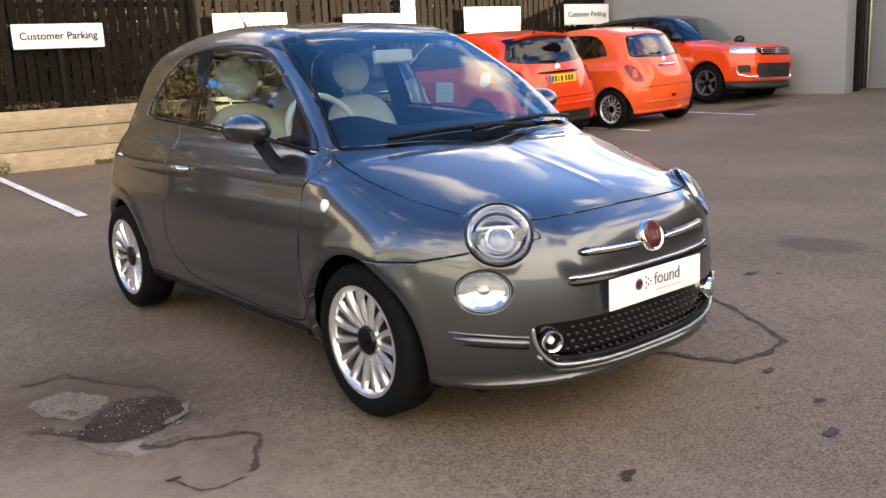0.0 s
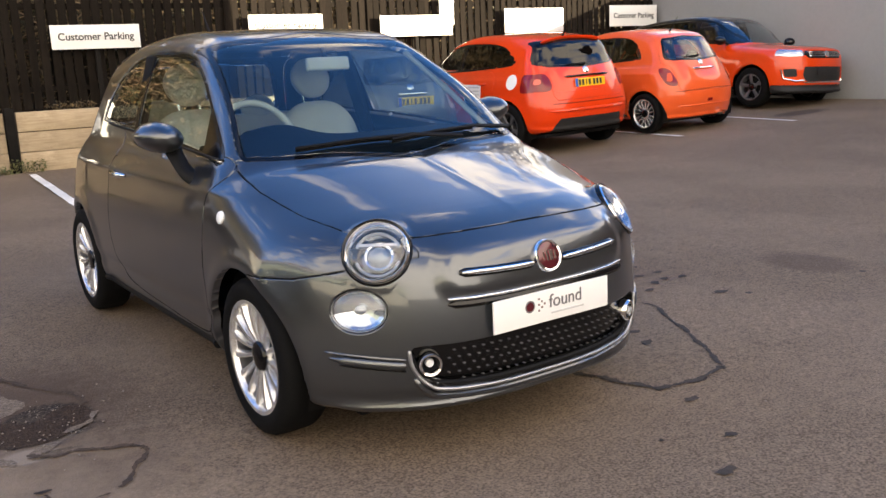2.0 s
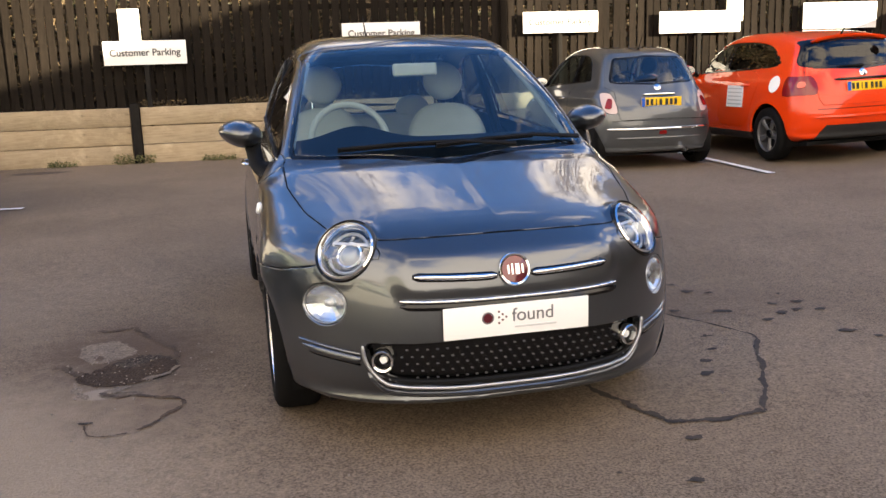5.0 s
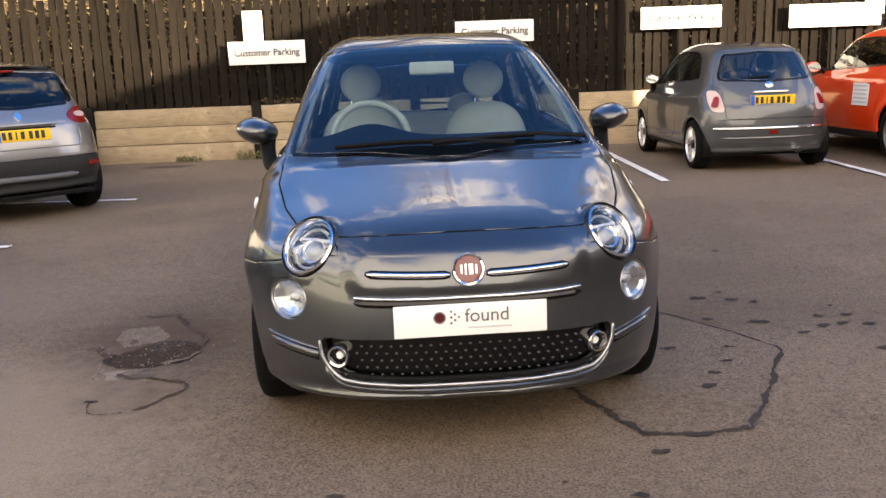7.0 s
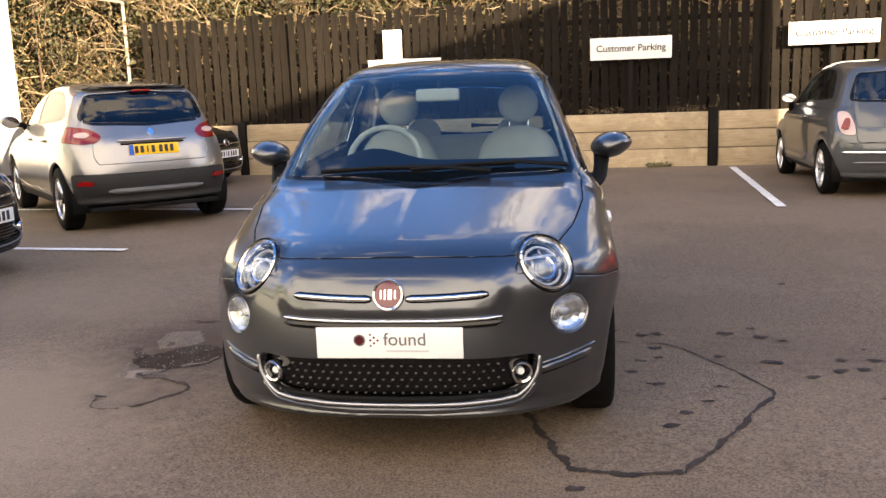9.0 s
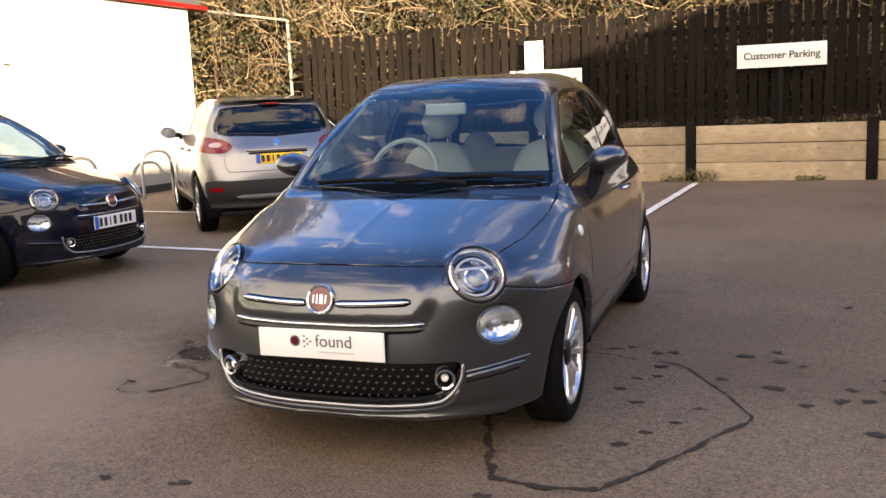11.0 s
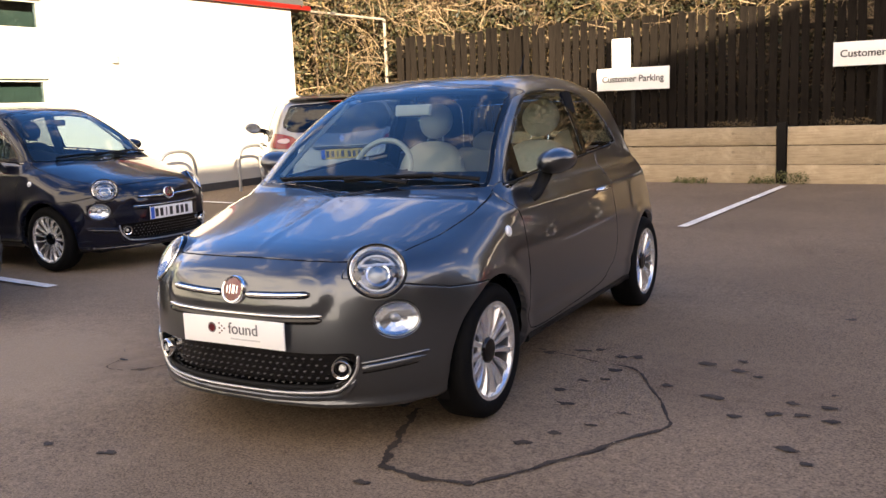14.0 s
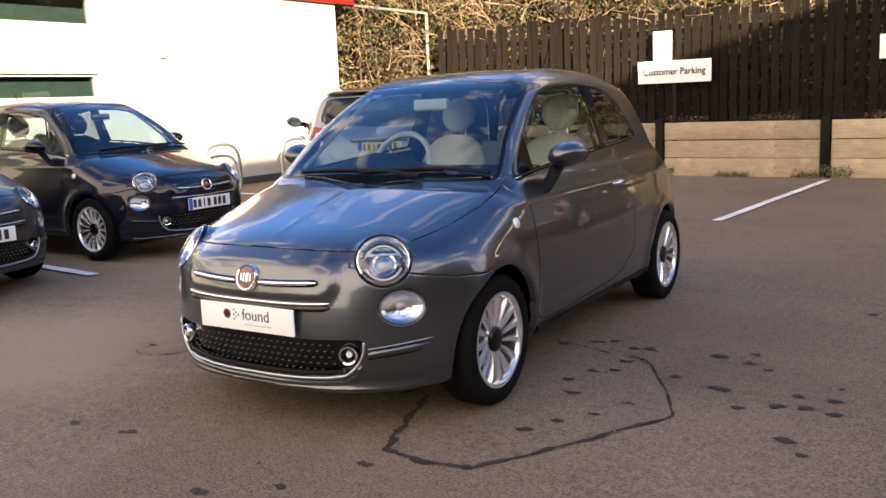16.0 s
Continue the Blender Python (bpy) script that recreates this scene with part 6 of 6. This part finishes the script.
fence = thing("fence", "tall weathered brown board fence with gaps and uneven tops", "fence", None, "", "structure")
BOARDS = []
for k in range(6):
    bm = boxed((0.108 + 0.006 * (k % 3), 0.02, 1.82), (0, 0, 0.91), None, 0.003, 1)
    for v in bm.verts:
        if v.co.z > 1.7:
            v.co.z += v.co.x * rng.uniform(-0.25, 0.25)
    me = mesh_of("board", bm, False)
    me.materials.append(FENCEWOOD)
    BOARDS.append(me)
x = LEFT_END + 0.05
while x < RIGHT_END:
    b = part("board", BOARDS[rng.randrange(6)], FENCEWOOD, fence)
    top = 2.62 - 0.01 * max(0, x - 6) + rng.uniform(-0.035, 0.045)
    b.location = (x, FENCE_Y + 0.05 + rng.uniform(-0.006, 0.006), top - 1.82 + float(rise(np.array(x), np.array(13.0))) * 0.6)
    b.rotation_euler = (radians(rng.uniform(-0.6, 0.6)), radians(rng.uniform(-0.9, 0.9)), radians(rng.uniform(-4, 4)))
    x += 0.150 + rng.uniform(-0.008, 0.014)
for z in (1.15, 1.75, 2.3):
    part("rail", boxed((RIGHT_END - LEFT_END, 0.05, 0.08), ((LEFT_END + RIGHT_END) / 2, FENCE_Y + 0.09, z), None, 0.005), FENCEWOOD, fence)
for x in np.arange(LEFT_END, RIGHT_END, 2.55):
    part("fence_post", boxed((0.1, 0.1, 2.5), (x + 0.05, FENCE_Y + 0.13, 1.25), None, 0.006), FENCEWOOD, fence)


WORDS = text_mesh("Customer Parking", 0.145, bold=0.016)


def sign(x0, x1, z0, z1, words, label):
    s = thing("parking_sign", label, "sign", pose((x0 + x1) / 2, FENCE_Y - 0.085, (z0 + z1) / 2), "parking signs on the fence")
    part("board", boxed((x1 - x0, 0.018, z1 - z0), (0, 0, 0), None, 0.004), SIGNWHITE, s)
    part("sign_post", boxed((0.07, 0.05, z1 + 0.0), (0, 0.045, -(z0 + z1) / 2 + z1 / 2 - 0.02), None, 0.006), POSTWOOD, s, "black post behind the board")
    if words:
        w = part("lettering", WORDS, INK, s, "dark printed words")
        w.matrix_basis = pose(0, -0.014, 0, 90) @ Matrix.Diagonal(((x1 - x0) * 0.92 / 1.15, 1, 1, 1))
    return s


for x0, x1, z0, z1, words in ((-0.47, 0.74, 1.485, 1.84, True), (3.13, 4.38, 1.69, 2.03, True), (6.1, 7.4, 1.80, 2.14, True), (8.50, 10.0, 1.74, 2.10, False), (11.2, 12.65, 1.75, 2.20, False), (13.9, 15.25, 1.82, 2.24, True)):
    sign(x0, x1, z0, z1, words, "white sign board with dark parking lettering on the fence" if words else "plain white sign board on the fence")
for x, z in ((-0.06, 2.08), (9.9, 2.15)):
    s = thing("notice", "small blank white notice above a sign board", "notice", pose(x, FENCE_Y - 0.07, z))
    part("board", boxed((0.31, 0.015, 0.46), (0, 0, 0), None, 0.003), SIGNWHITE, s)
    part("bracket", boxed((0.05, 0.05, 0.5), (0, 0.035, 0), None, 0.004), POSTWOOD, s)

# ---- bank and hedge behind the fence ----
SOIL = mottled("bank_soil", (0.045, 0.035, 0.024), 0.95, 8, 0.4, 0.03)
bm = bmesh.new()
rows = []
for x in np.linspace(-30, 45, 76):
    rows.append([bm.verts.new((x + rng.uniform(-0.2, 0.2), y + rng.uniform(-0.2, 0.2), z + rng.uniform(-0.15, 0.15))) for y, z in ((14.6, -0.3), (14.9, 0.6), (15.6, 1.7), (16.6, 2.9), (18.0, 4.2), (20.5, 6.0), (24, 7.5), (40, 8.5))])
for a, b in zip(rows, rows[1:]):
    for i in range(7):
        bm.faces.new((a[i], a[i + 1], b[i + 1], b[i]))
tagged(part("bank", bm, SOIL, None), "dark earth bank rising behind the fence", "bank", "", "structure")


def leafy(name, low, high):
    m = mat(name, low, 0.6, 0.0, Transmission_Weight=0.0)
    geo = node(m, "ShaderNodeNewGeometry")
    set_color(m, (ramp(m, geo, "Random Per Island", [(0.0, low), (0.55, high), (0.85, tuple(c * 1.3 for c in high)), (1.0, (0.20, 0.13, 0.05))]), "Color"))
    return m


def bank_top(y):
    return float(np.interp(y, [14.6, 14.9, 15.6, 16.6, 18.0, 20.5], [0, 0.6, 1.7, 2.9, 4.2, 6.0]))


def leaves(count, area, size, seed, spread=0.16):
    """Many small folded leaves in a box-shaped thicket."""
    r = np.random.RandomState(seed)
    (x0, x1), (y0, y1), (z0, z1) = area
    clumps = np.stack([r.uniform(x0, x1, 400), r.uniform(y0, y1, 400), r.uniform(z0, z1, 400)], 1)
    c = clumps[r.randint(0, 400, count)] + r.normal(0, spread, (count, 3))
    a = r.normal(0, 1, (count, 3))
    a /= np.linalg.norm(a, axis=1, keepdims=True)
    b = np.cross(a, r.normal(0, 1, (count, 3)))
    b /= np.linalg.norm(b, axis=1, keepdims=True)
    n = np.cross(a, b)
    s = size * r.uniform(0.6, 1.4, (count, 1))
    quads = np.stack([c - a * s, c + b * s * 0.5 + n * s * 0.15, c + a * s, c - b * s * 0.5 + n * s * 0.15], 1).reshape(-1, 3)
    me = bpy.data.meshes.new("leaves")
    f = np.arange(count * 4).reshape(-1, 4)
    me.from_pydata(quads.tolist(), [], f.tolist())
    return me


IVY = leafy("ivy_leaves", (0.010, 0.012, 0.004), (0.042, 0.040, 0.014))
DRY = leafy("dry_leaves", (0.035, 0.023, 0.010), (0.085, 0.058, 0.026))
TWIG = mottled("pale_twigs", (0.23, 0.165, 0.10), 0.8, 30, 0.35)
TWIGDARK = mottled("brown_twigs", (0.075, 0.05, 0.032), 0.8, 30, 0.35)


def twigs(count, area, seed, thick, lean=0.6):
    """Bare arching stems with side shoots, as one tangle."""
    r = random.Random(seed)
    (x0, x1), (y0, y1), (z0, z1) = area
    bm = bmesh.new()
    for _ in range(count):
        p = Vector((r.uniform(x0, x1), r.uniform(y0, y1), r.uniform(z0, z1)))
        d = Vector((r.gauss(0, lean), r.gauss(-0.15, 0.35), r.uniform(-0.1, 1.0))).normalized()
        pts = []
        for i in range(6):
            pts.append(p.copy())
            p += d * r.uniform(0.12, 0.26)
            d = (d + Vector((r.gauss(0, 0.25), r.gauss(0, 0.2), r.gauss(-0.10, 0.2)))).normalized()
        back = lambda q: Vector((q.x, max(q.y, FENCE_Y + 0.09) if q.z < 2.45 else q.y, q.z))
        pts = [back(q) for q in pts]
        t = thick * r.uniform(0.5, 1.5)
        tube(pts, [t * (1 - 0.14 * i) for i in range(6)], 3, bm)
        for i in (2, 3, 4):
            q = pts[i].copy()
            e = (d + Vector((r.gauss(0, 0.8), r.gauss(0, 0.5), r.gauss(0.1, 0.6)))).normalized()
            tube([q, back(q + e * 0.16), back(q + e * 0.32 + Vector((0, 0, r.gauss(0, 0.05))))], [t * 0.55, t * 0.4, t * 0.2], 3, bm)
    return bm


hedge = thing("hedge", "overgrown hedge of ivy and bare pale twigs in sunlight behind the fence", "hedge", None, "", "stuff")
AREA_LEFT, AREA_TOP = ((-9.5, -4.0), (14.3, 16.2), (0.2, 4.6)), ((-4.6, 16.5), (14.4, 16.4), (1.6, 4.3))
part("ivy", leaves(34000, AREA_LEFT, 0.050, 1), IVY, hedge, "dull green ivy leaves")
part("ivy", leaves(46000, AREA_TOP, 0.050, 2), IVY, hedge, "dull green ivy leaves")
part("dry_leaves", leaves(9000, ((-9.5, -4.0), (14.1, 15.4), (0.2, 4.6)), 0.040, 3), DRY, hedge, "brown dry leaves")
part("dry_leaves", leaves(15000, ((-4.6, 16.5), (14.2, 15.6), (1.4, 4.3)), 0.040, 4), DRY, hedge, "brown dry leaves")
part("twigs", twigs(420, ((-9.0, -4.0), (14.0, 15.2), (0.3, 3.8)), 5, 0.011), TWIG, hedge, "pale bare twigs")
part("twigs", twigs(800, ((-4.6, 16.0), (14.05, 15.2), (1.5, 3.4)), 6, 0.011), TWIG, hedge, "pale bare twigs")
part("twigs", twigs(420, ((-4.4, 15.0), (14.0, 14.5), (0.8, 2.2)), 12, 0.012), TWIG, hedge, "pale bare twigs")
part("branches", twigs(1300, ((-9.0, 17.0), (15.2, 17.5), (3.2, 8.6)), 8, 0.022), TWIG, hedge, "tall bare branches")
part("branches", twigs(700, ((-9.0, 17.0), (15.4, 18.0), (3.0, 7.6)), 9, 0.026), TWIGDARK, hedge, "tall bare branches")
part("ivy", leaves(36000, ((-17.0, -7.2), (14.8, 18.5), (2.4, 9.5)), 0.085, 11, 0.3), IVY, hedge, "dull green ivy leaves")
part("branches", twigs(500, ((-17.0, -7.5), (14.6, 17.5), (2.6, 9.0)), 13, 0.026), TWIGDARK, hedge, "tall bare branches")
part("ivy", leaves(90000, ((-9.5, 17.0), (15.6, 18.0), (3.0, 7.4)), 0.095, 10, 0.30), IVY, hedge, "dull green ivy leaves")
part("twigs", twigs(600, ((-9.0, 16.0), (14.3, 15.8), (0.8, 3.8)), 7, 0.014), TWIGDARK, hedge, "brown bare twigs")

BARK = mottled("grey_brown_bark", (0.11, 0.085, 0.06), 0.85, 14, 0.4, 0.01)


def bare_tree(at, height, seed):
    """A leafless tree: tapered trunk and three orders of limbs."""
    r = random.Random(seed)
    tree = thing("bare_tree", "leafless winter tree on the bank behind the fence", "tree", pose(*at), "bare trees on the bank")
    def limb(bm, p, d, length, thick, order):
        pts, radii = [], []
        for i in range(6):
            pts.append(p.copy())
            radii.append(thick * (1 - 0.15 * i))
            p = p + d * length / 5
            d = (d + Vector((r.gauss(0, 0.13), r.gauss(0, 0.13), r.gauss(0.06, 0.08)))).normalized()
        tube(pts, radii, 6 if order < 2 else 3, bm)
        return pts, radii
    bm = bmesh.new()
    lean = Vector((r.gauss(0, 0.08), r.gauss(0, 0.08), 1)).normalized()
    trunk, radii = limb(bm, Vector((0, 0, -0.4)), lean, height * 0.62, height * 0.017, 0)
    part("trunk", bm, BARK, tree)
    bm = bmesh.new()
    level = [(trunk[i], radii[i]) for i in (2, 3, 3, 4, 4, 5, 5, 5)]
    for order, (reach, count) in enumerate(((0.42, 1), (0.22, 5), (0.11, 5)), 1):
        after = []
        for p, th in level:
            for _ in range(count):
                d = Vector((r.gauss(0, 0.6), r.gauss(0, 0.6), r.uniform(0.25, 1.0))).normalized()
                pts, rad = limb(bm, p, d, height * reach * r.uniform(0.7, 1.2), th * 0.6, order)
                after += [(pts[k], rad[k]) for k in ((2, 3, 4, 5) if order == 1 else (3, 5))]
        level = after if order == 1 else r.sample(after, min(len(after), 90))
    part("crown", bm, TWIGDARK, tree, "bare spreading branches")


for k, (x, y, h) in enumerate(((-9.5, 17.2, 8.5), (-5.2, 18.0, 9.5), (-1.0, 17.4, 8.0), (3.0, 18.3, 10.0), (6.6, 17.3, 8.4), (10.8, 18.2, 9.2), (-13.0, 15.6, 10.0), (-11.2, 17.6, 9.0), (-16.0, 16.4, 10.5))):
    bare_tree((x, y, bank_top(y) - 0.2), h, 70 + k)

weeds = thing("weeds", "tufts of dull green weeds at the foot of the timber wall", "weeds", None, "", "stuff")
WEED = leafy("weed_leaves", (0.045, 0.055, 0.015), (0.13, 0.13, 0.045))
for i, (x, w, h) in enumerate(((2.62, 0.22, 0.16), (2.2, 0.18, 0.07), (-0.15, 0.30, 0.12), (-1.2, 0.2, 0.06), (1.1, 0.25, 0.05), (4.2, 0.2, 0.05))):
    part("tuft", leaves(int(1400 * w), ((x - w, x + w), (FENCE_Y - 0.24, FENCE_Y - 0.12), (0.0, h)), 0.018, 40 + i, 0.02), WEED, weeds)
for i, x in enumerate((0.3, 1.7, 3.3, 4.75, 6.9)):
    part("dry_tuft", leaves(260, ((x - 0.35, x + 0.35), (FENCE_Y - 0.02, FENCE_Y + 0.03), (0.86, 0.93)), 0.020, 60 + i, 0.02), DRY, weeds)

# ---- white building along the left of the yard ----
RENDERWHITE = mottled("white_cladding", (0.47, 0.455, 0.415), 0.6, 12, 0.03, 0.001)
GREYTRIM = mottled("dark_plinth", (0.06, 0.06, 0.062), 0.7, 30, 0.2)
REDTRIM = mottled("red_fascia", (0.20, 0.012, 0.009), 0.4, 8, 0.1)
PALEGREEN = mottled("pale_window_panel", (0.33, 0.38, 0.31), 0.5, 6, 0.05)
BLIND = mottled("dull_green_blind", (0.20, 0.20, 0.14), 0.8, 30, 0.3)
WX = -6.85
hall = thing("white_building", "white clad building with a red roof edge and strip windows", "building", None, "", "structure")
for y0, y1, z0, z1 in ((8.05, 13.6, 0.12, 3.34), (-14, 8.05, 0.12, 1.58), (-14, 8.05, 1.96, 2.66), (-14, 8.05, 3.1, 3.34)):
    part("wall", boxed((0.25, y1 - y0, z1 - z0), (WX - 0.125, (y0 + y1) / 2, (z0 + z1) / 2)), PALEGREEN if z0 == 1.96 else RENDERWHITE, hall)
part("back_wall", boxed((6.0, 0.25, 3.3), (WX - 3.25, 13.475, 1.68)), RENDERWHITE, hall)
part("plinth", boxed((0.3, 27.7, 0.14), (WX - 0.12, -0.2, 0.06)), GREYTRIM, hall)
for z in (1.20, 2.31):
    part("panel_seam", boxed((0.006, 5.5, 0.012), (WX + 0.002, 10.8, z)), mat("seam", (0.5, 0.49, 0.45), 0.7), hall)
part("fascia", boxed((0.42, 28.2, 0.09), (WX - 0.10, 0.0, 3.387), None, 0.01), REDTRIM, hall, "red roof edge")
part("roof", boxed((7, 28, 0.12), (WX - 3.5, 0.0, 3.495)), GREYTRIM, hall)
for z0, z1 in ((1.58, 1.96), (2.66, 3.1)):
    for i in range(12):
        y1 = 8.05 - 1.8 * i
        pane = part("window", boxed((0.012, 1.70, z1 - z0 - 0.06), (WX - 0.12, y1 - 0.9, (z0 + z1) / 2)), GLASS, hall, "strip window")
        part("blind", boxed((0.01, 1.68, 0.24), (WX - 0.17, y1 - 0.9, z0 + 0.15)), BLIND, pane, "dull green window blind")
        fr = bmesh.new()
        for yy in (y1 - 0.02, y1 - 1.78):
            box(fr, (0.07, 0.05, z1 - z0), (WX - 0.11, yy, (z0 + z1) / 2))
        for zz in (z0 + 0.02, z1 - 0.02):
            box(fr, (0.068, 1.74, 0.04), (WX - 0.11, y1 - 0.9, zz))
        part("window_frame", fr, RENDERWHITE, pane)
part("inner_wall", boxed((0.1, 27, 3.3), (WX - 2.2, -0.3, 1.7)), mottled("inner_wall", (0.3, 0.29, 0.26), 0.8, 3, 0.3), hall)
lampbox = thing("wall_box", "small beige box fixed to the white wall", "wall box", pose(WX + 0.04, 9.22, 2.27))
part("case", boxed((0.08, 0.10, 0.12), (0, 0, 0), None, 0.012), mottled("beige_plastic", (0.45, 0.40, 0.28), 0.5, 40), lampbox)

STEEL = mottled("galvanised_steel", (0.42, 0.42, 0.42), 0.4, 30, 0.15, 0, 0.8)
for y in (9.67, 11.45):
    hoop = thing("bike_hoop", "galvanised steel hoop standing before the white wall", "bike stand", pose(WX + 0.75, y, 0), "hoops by the wall")
    pts = curve_through([(0, -0.38, 0), (0, -0.38, 0.35), (0, -0.36, 0.60), (0, -0.24, 0.74), (0, 0, 0.78), (0, 0.24, 0.74), (0, 0.36, 0.60), (0, 0.38, 0.35), (0, 0.38, 0)], 40)
    part("tube", tube(pts, 0.028, 10), STEEL, hoop)

goal = thing("pole_frame", "pale metal pole frame beside the white building", "pole", None)
PALEMETAL = mottled("pale_metal", (0.30, 0.27, 0.22), 0.5, 20, 0.1, 0, 0.2)
part("top_rail", tube([(-6.9, 14.15, 3.36), (-5.0, 14.15, 3.04)], 0.024, 8), PALEMETAL, goal)
part("upright", tube([(-5.0, 14.15, 3.04), (-5.0, 14.15, 0)], 0.03, 8), PALEMETAL, goal)
part("upright", tube([(-6.78, 14.2, 3.32), (-6.72, 14.2, 0)], 0.02, 8), TWIGDARK, goal)

# ---- pale wall, gate and unseen sun-blocking building on the right ----
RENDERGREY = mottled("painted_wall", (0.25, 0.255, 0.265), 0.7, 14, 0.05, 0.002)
side_wall = thing("side_wall", "pale painted boundary wall in shade", "wall", None, "", "structure")
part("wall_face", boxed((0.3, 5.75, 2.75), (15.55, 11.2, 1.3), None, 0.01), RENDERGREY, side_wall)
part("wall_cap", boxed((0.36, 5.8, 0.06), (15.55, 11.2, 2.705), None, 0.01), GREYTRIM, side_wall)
# added slab hidden behind the gate, there to cut off low sun
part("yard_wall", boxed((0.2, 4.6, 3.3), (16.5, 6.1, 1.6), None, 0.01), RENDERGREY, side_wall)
gate = thing("gate", "black slatted metal gate", "gate", None, "", "structure")
GATEBLACK = mottled("black_metal", (0.010, 0.010, 0.011), 0.45, 20, 0.2)
part("gate_post", boxed((0.2, 0.2, 3.0), (15.86, 8.42, 1.5), None, 0.01), GATEBLACK, gate)
for i in range(14):
    part("slat", boxed((0.11, 0.03, 2.6), (16.10 + 0.13 * i, 8.5, 1.58), None, 0.004), GATEBLACK, gate)
for z in (0.5, 2.5):
    part("gate_rail", boxed((1.9, 0.05, 0.08), (16.95, 8.54, z), None, 0.004), GATEBLACK, gate)
part("gate_post", boxed((0.2, 0.2, 3.0), (18.0, 8.5, 1.5), None, 0.01), GATEBLACK, gate)

# unseen building added to block the sun; dark brick keeps its reflections dark
BLOCKERWALL = mottled("dark_brown_brick", (0.10, 0.065, 0.048), 0.85, 10, 0.25, 0.003)
show = thing("showroom", "unseen flat-roofed dark brick building added to shade the yard", "building", None, "", "structure")
# outline and height fitted to the shadow edge on the fence
PLAN = [(15.0, 6.0), (15.0, -34.0), (27.0, -34.0), (27.0, -4.6)]
part("wall", plate(PLAN, 6.25), BLOCKERWALL, show, "", False)
part("roof", plate(PLAN, 0.15, None, pose(0, 0, 6.26)), GREYTRIM, show, "", False)
# extra height added only to shade the silver crossover's tail
part("upper_storey", plate([(15.1, -4.5), (15.1, -33.9), (26.9, -33.9), (26.9, -14.7)], 0.75, None, pose(0, 0, 6.42)), BLOCKERWALL, show, "", False)
for i in range(11):
    part("window", boxed((0.04, 2.4, 2.2), (14.985, 4.0 - 3.4 * i, 1.5)), PRIVACY, show)
opposite = thing("boundary_wall", "low brick boundary wall across the yard", "wall", None, "", "structure")
part("wall", boxed((40, 0.3, 1.3), (-5, -17, 0.65)), mottled("brown_brick", (0.24, 0.13, 0.085), 0.85, 9, 0.25, 0.004), opposite)
part("coping", boxed((40, 0.38, 0.08), (-5, -17, 1.34)), GREYTRIM, opposite)

# ---- the parked cars ----
CAR_AT = pose(2.50, 2.715, 0, 0, 0, 2.3)
first = hatch("city_car", "metallic grey two-door city hatchback parked alone on the asphalt", GREY, CAR_AT, CREAM, (PLATEWHITE, "dealer"))
hatch_copy(first, "older dark grey city hatchback parked nose to the fence", OLDGREY, TRIM, pose(6.55, 12.2, 0, 0, 0, 180), True, True)
hatch_copy(first, "coral city hatchback parked nose to the fence", CORAL, TRIM, pose(11.15, 11.53, 0.125, 0, 1.5, 180), False)
hatch_copy(first, "midnight blue city hatchback parked by the white building", NAVY, TRIM, pose(-2.11, 5.21, 0, 0, 0, 92), False)
hatch_copy(first, "slate blue city hatchback parked beside a midnight blue one", SLATE, TRIM, pose(-1.93, 2.9, 0, 0, 0, 92), False)
hatch_copy(first, "black city hatchback half hidden by the crossover", BLACKPAINT, TRIM, pose(-3.05, 12.2, 0, 0, 0, 78.5), False)
silver_crossover(pose(-1.77 - 0.70 * 2.606, 8.33 + 0.71 * 2.606, 0, 0, 0, 224))
orange_crossover(pose(8.93, 9.5 + 2.57, 0.035, 0, 1.5, 180))
flame_crossover(pose(14.38, 9.85, 0.25, 0, 2, 0))
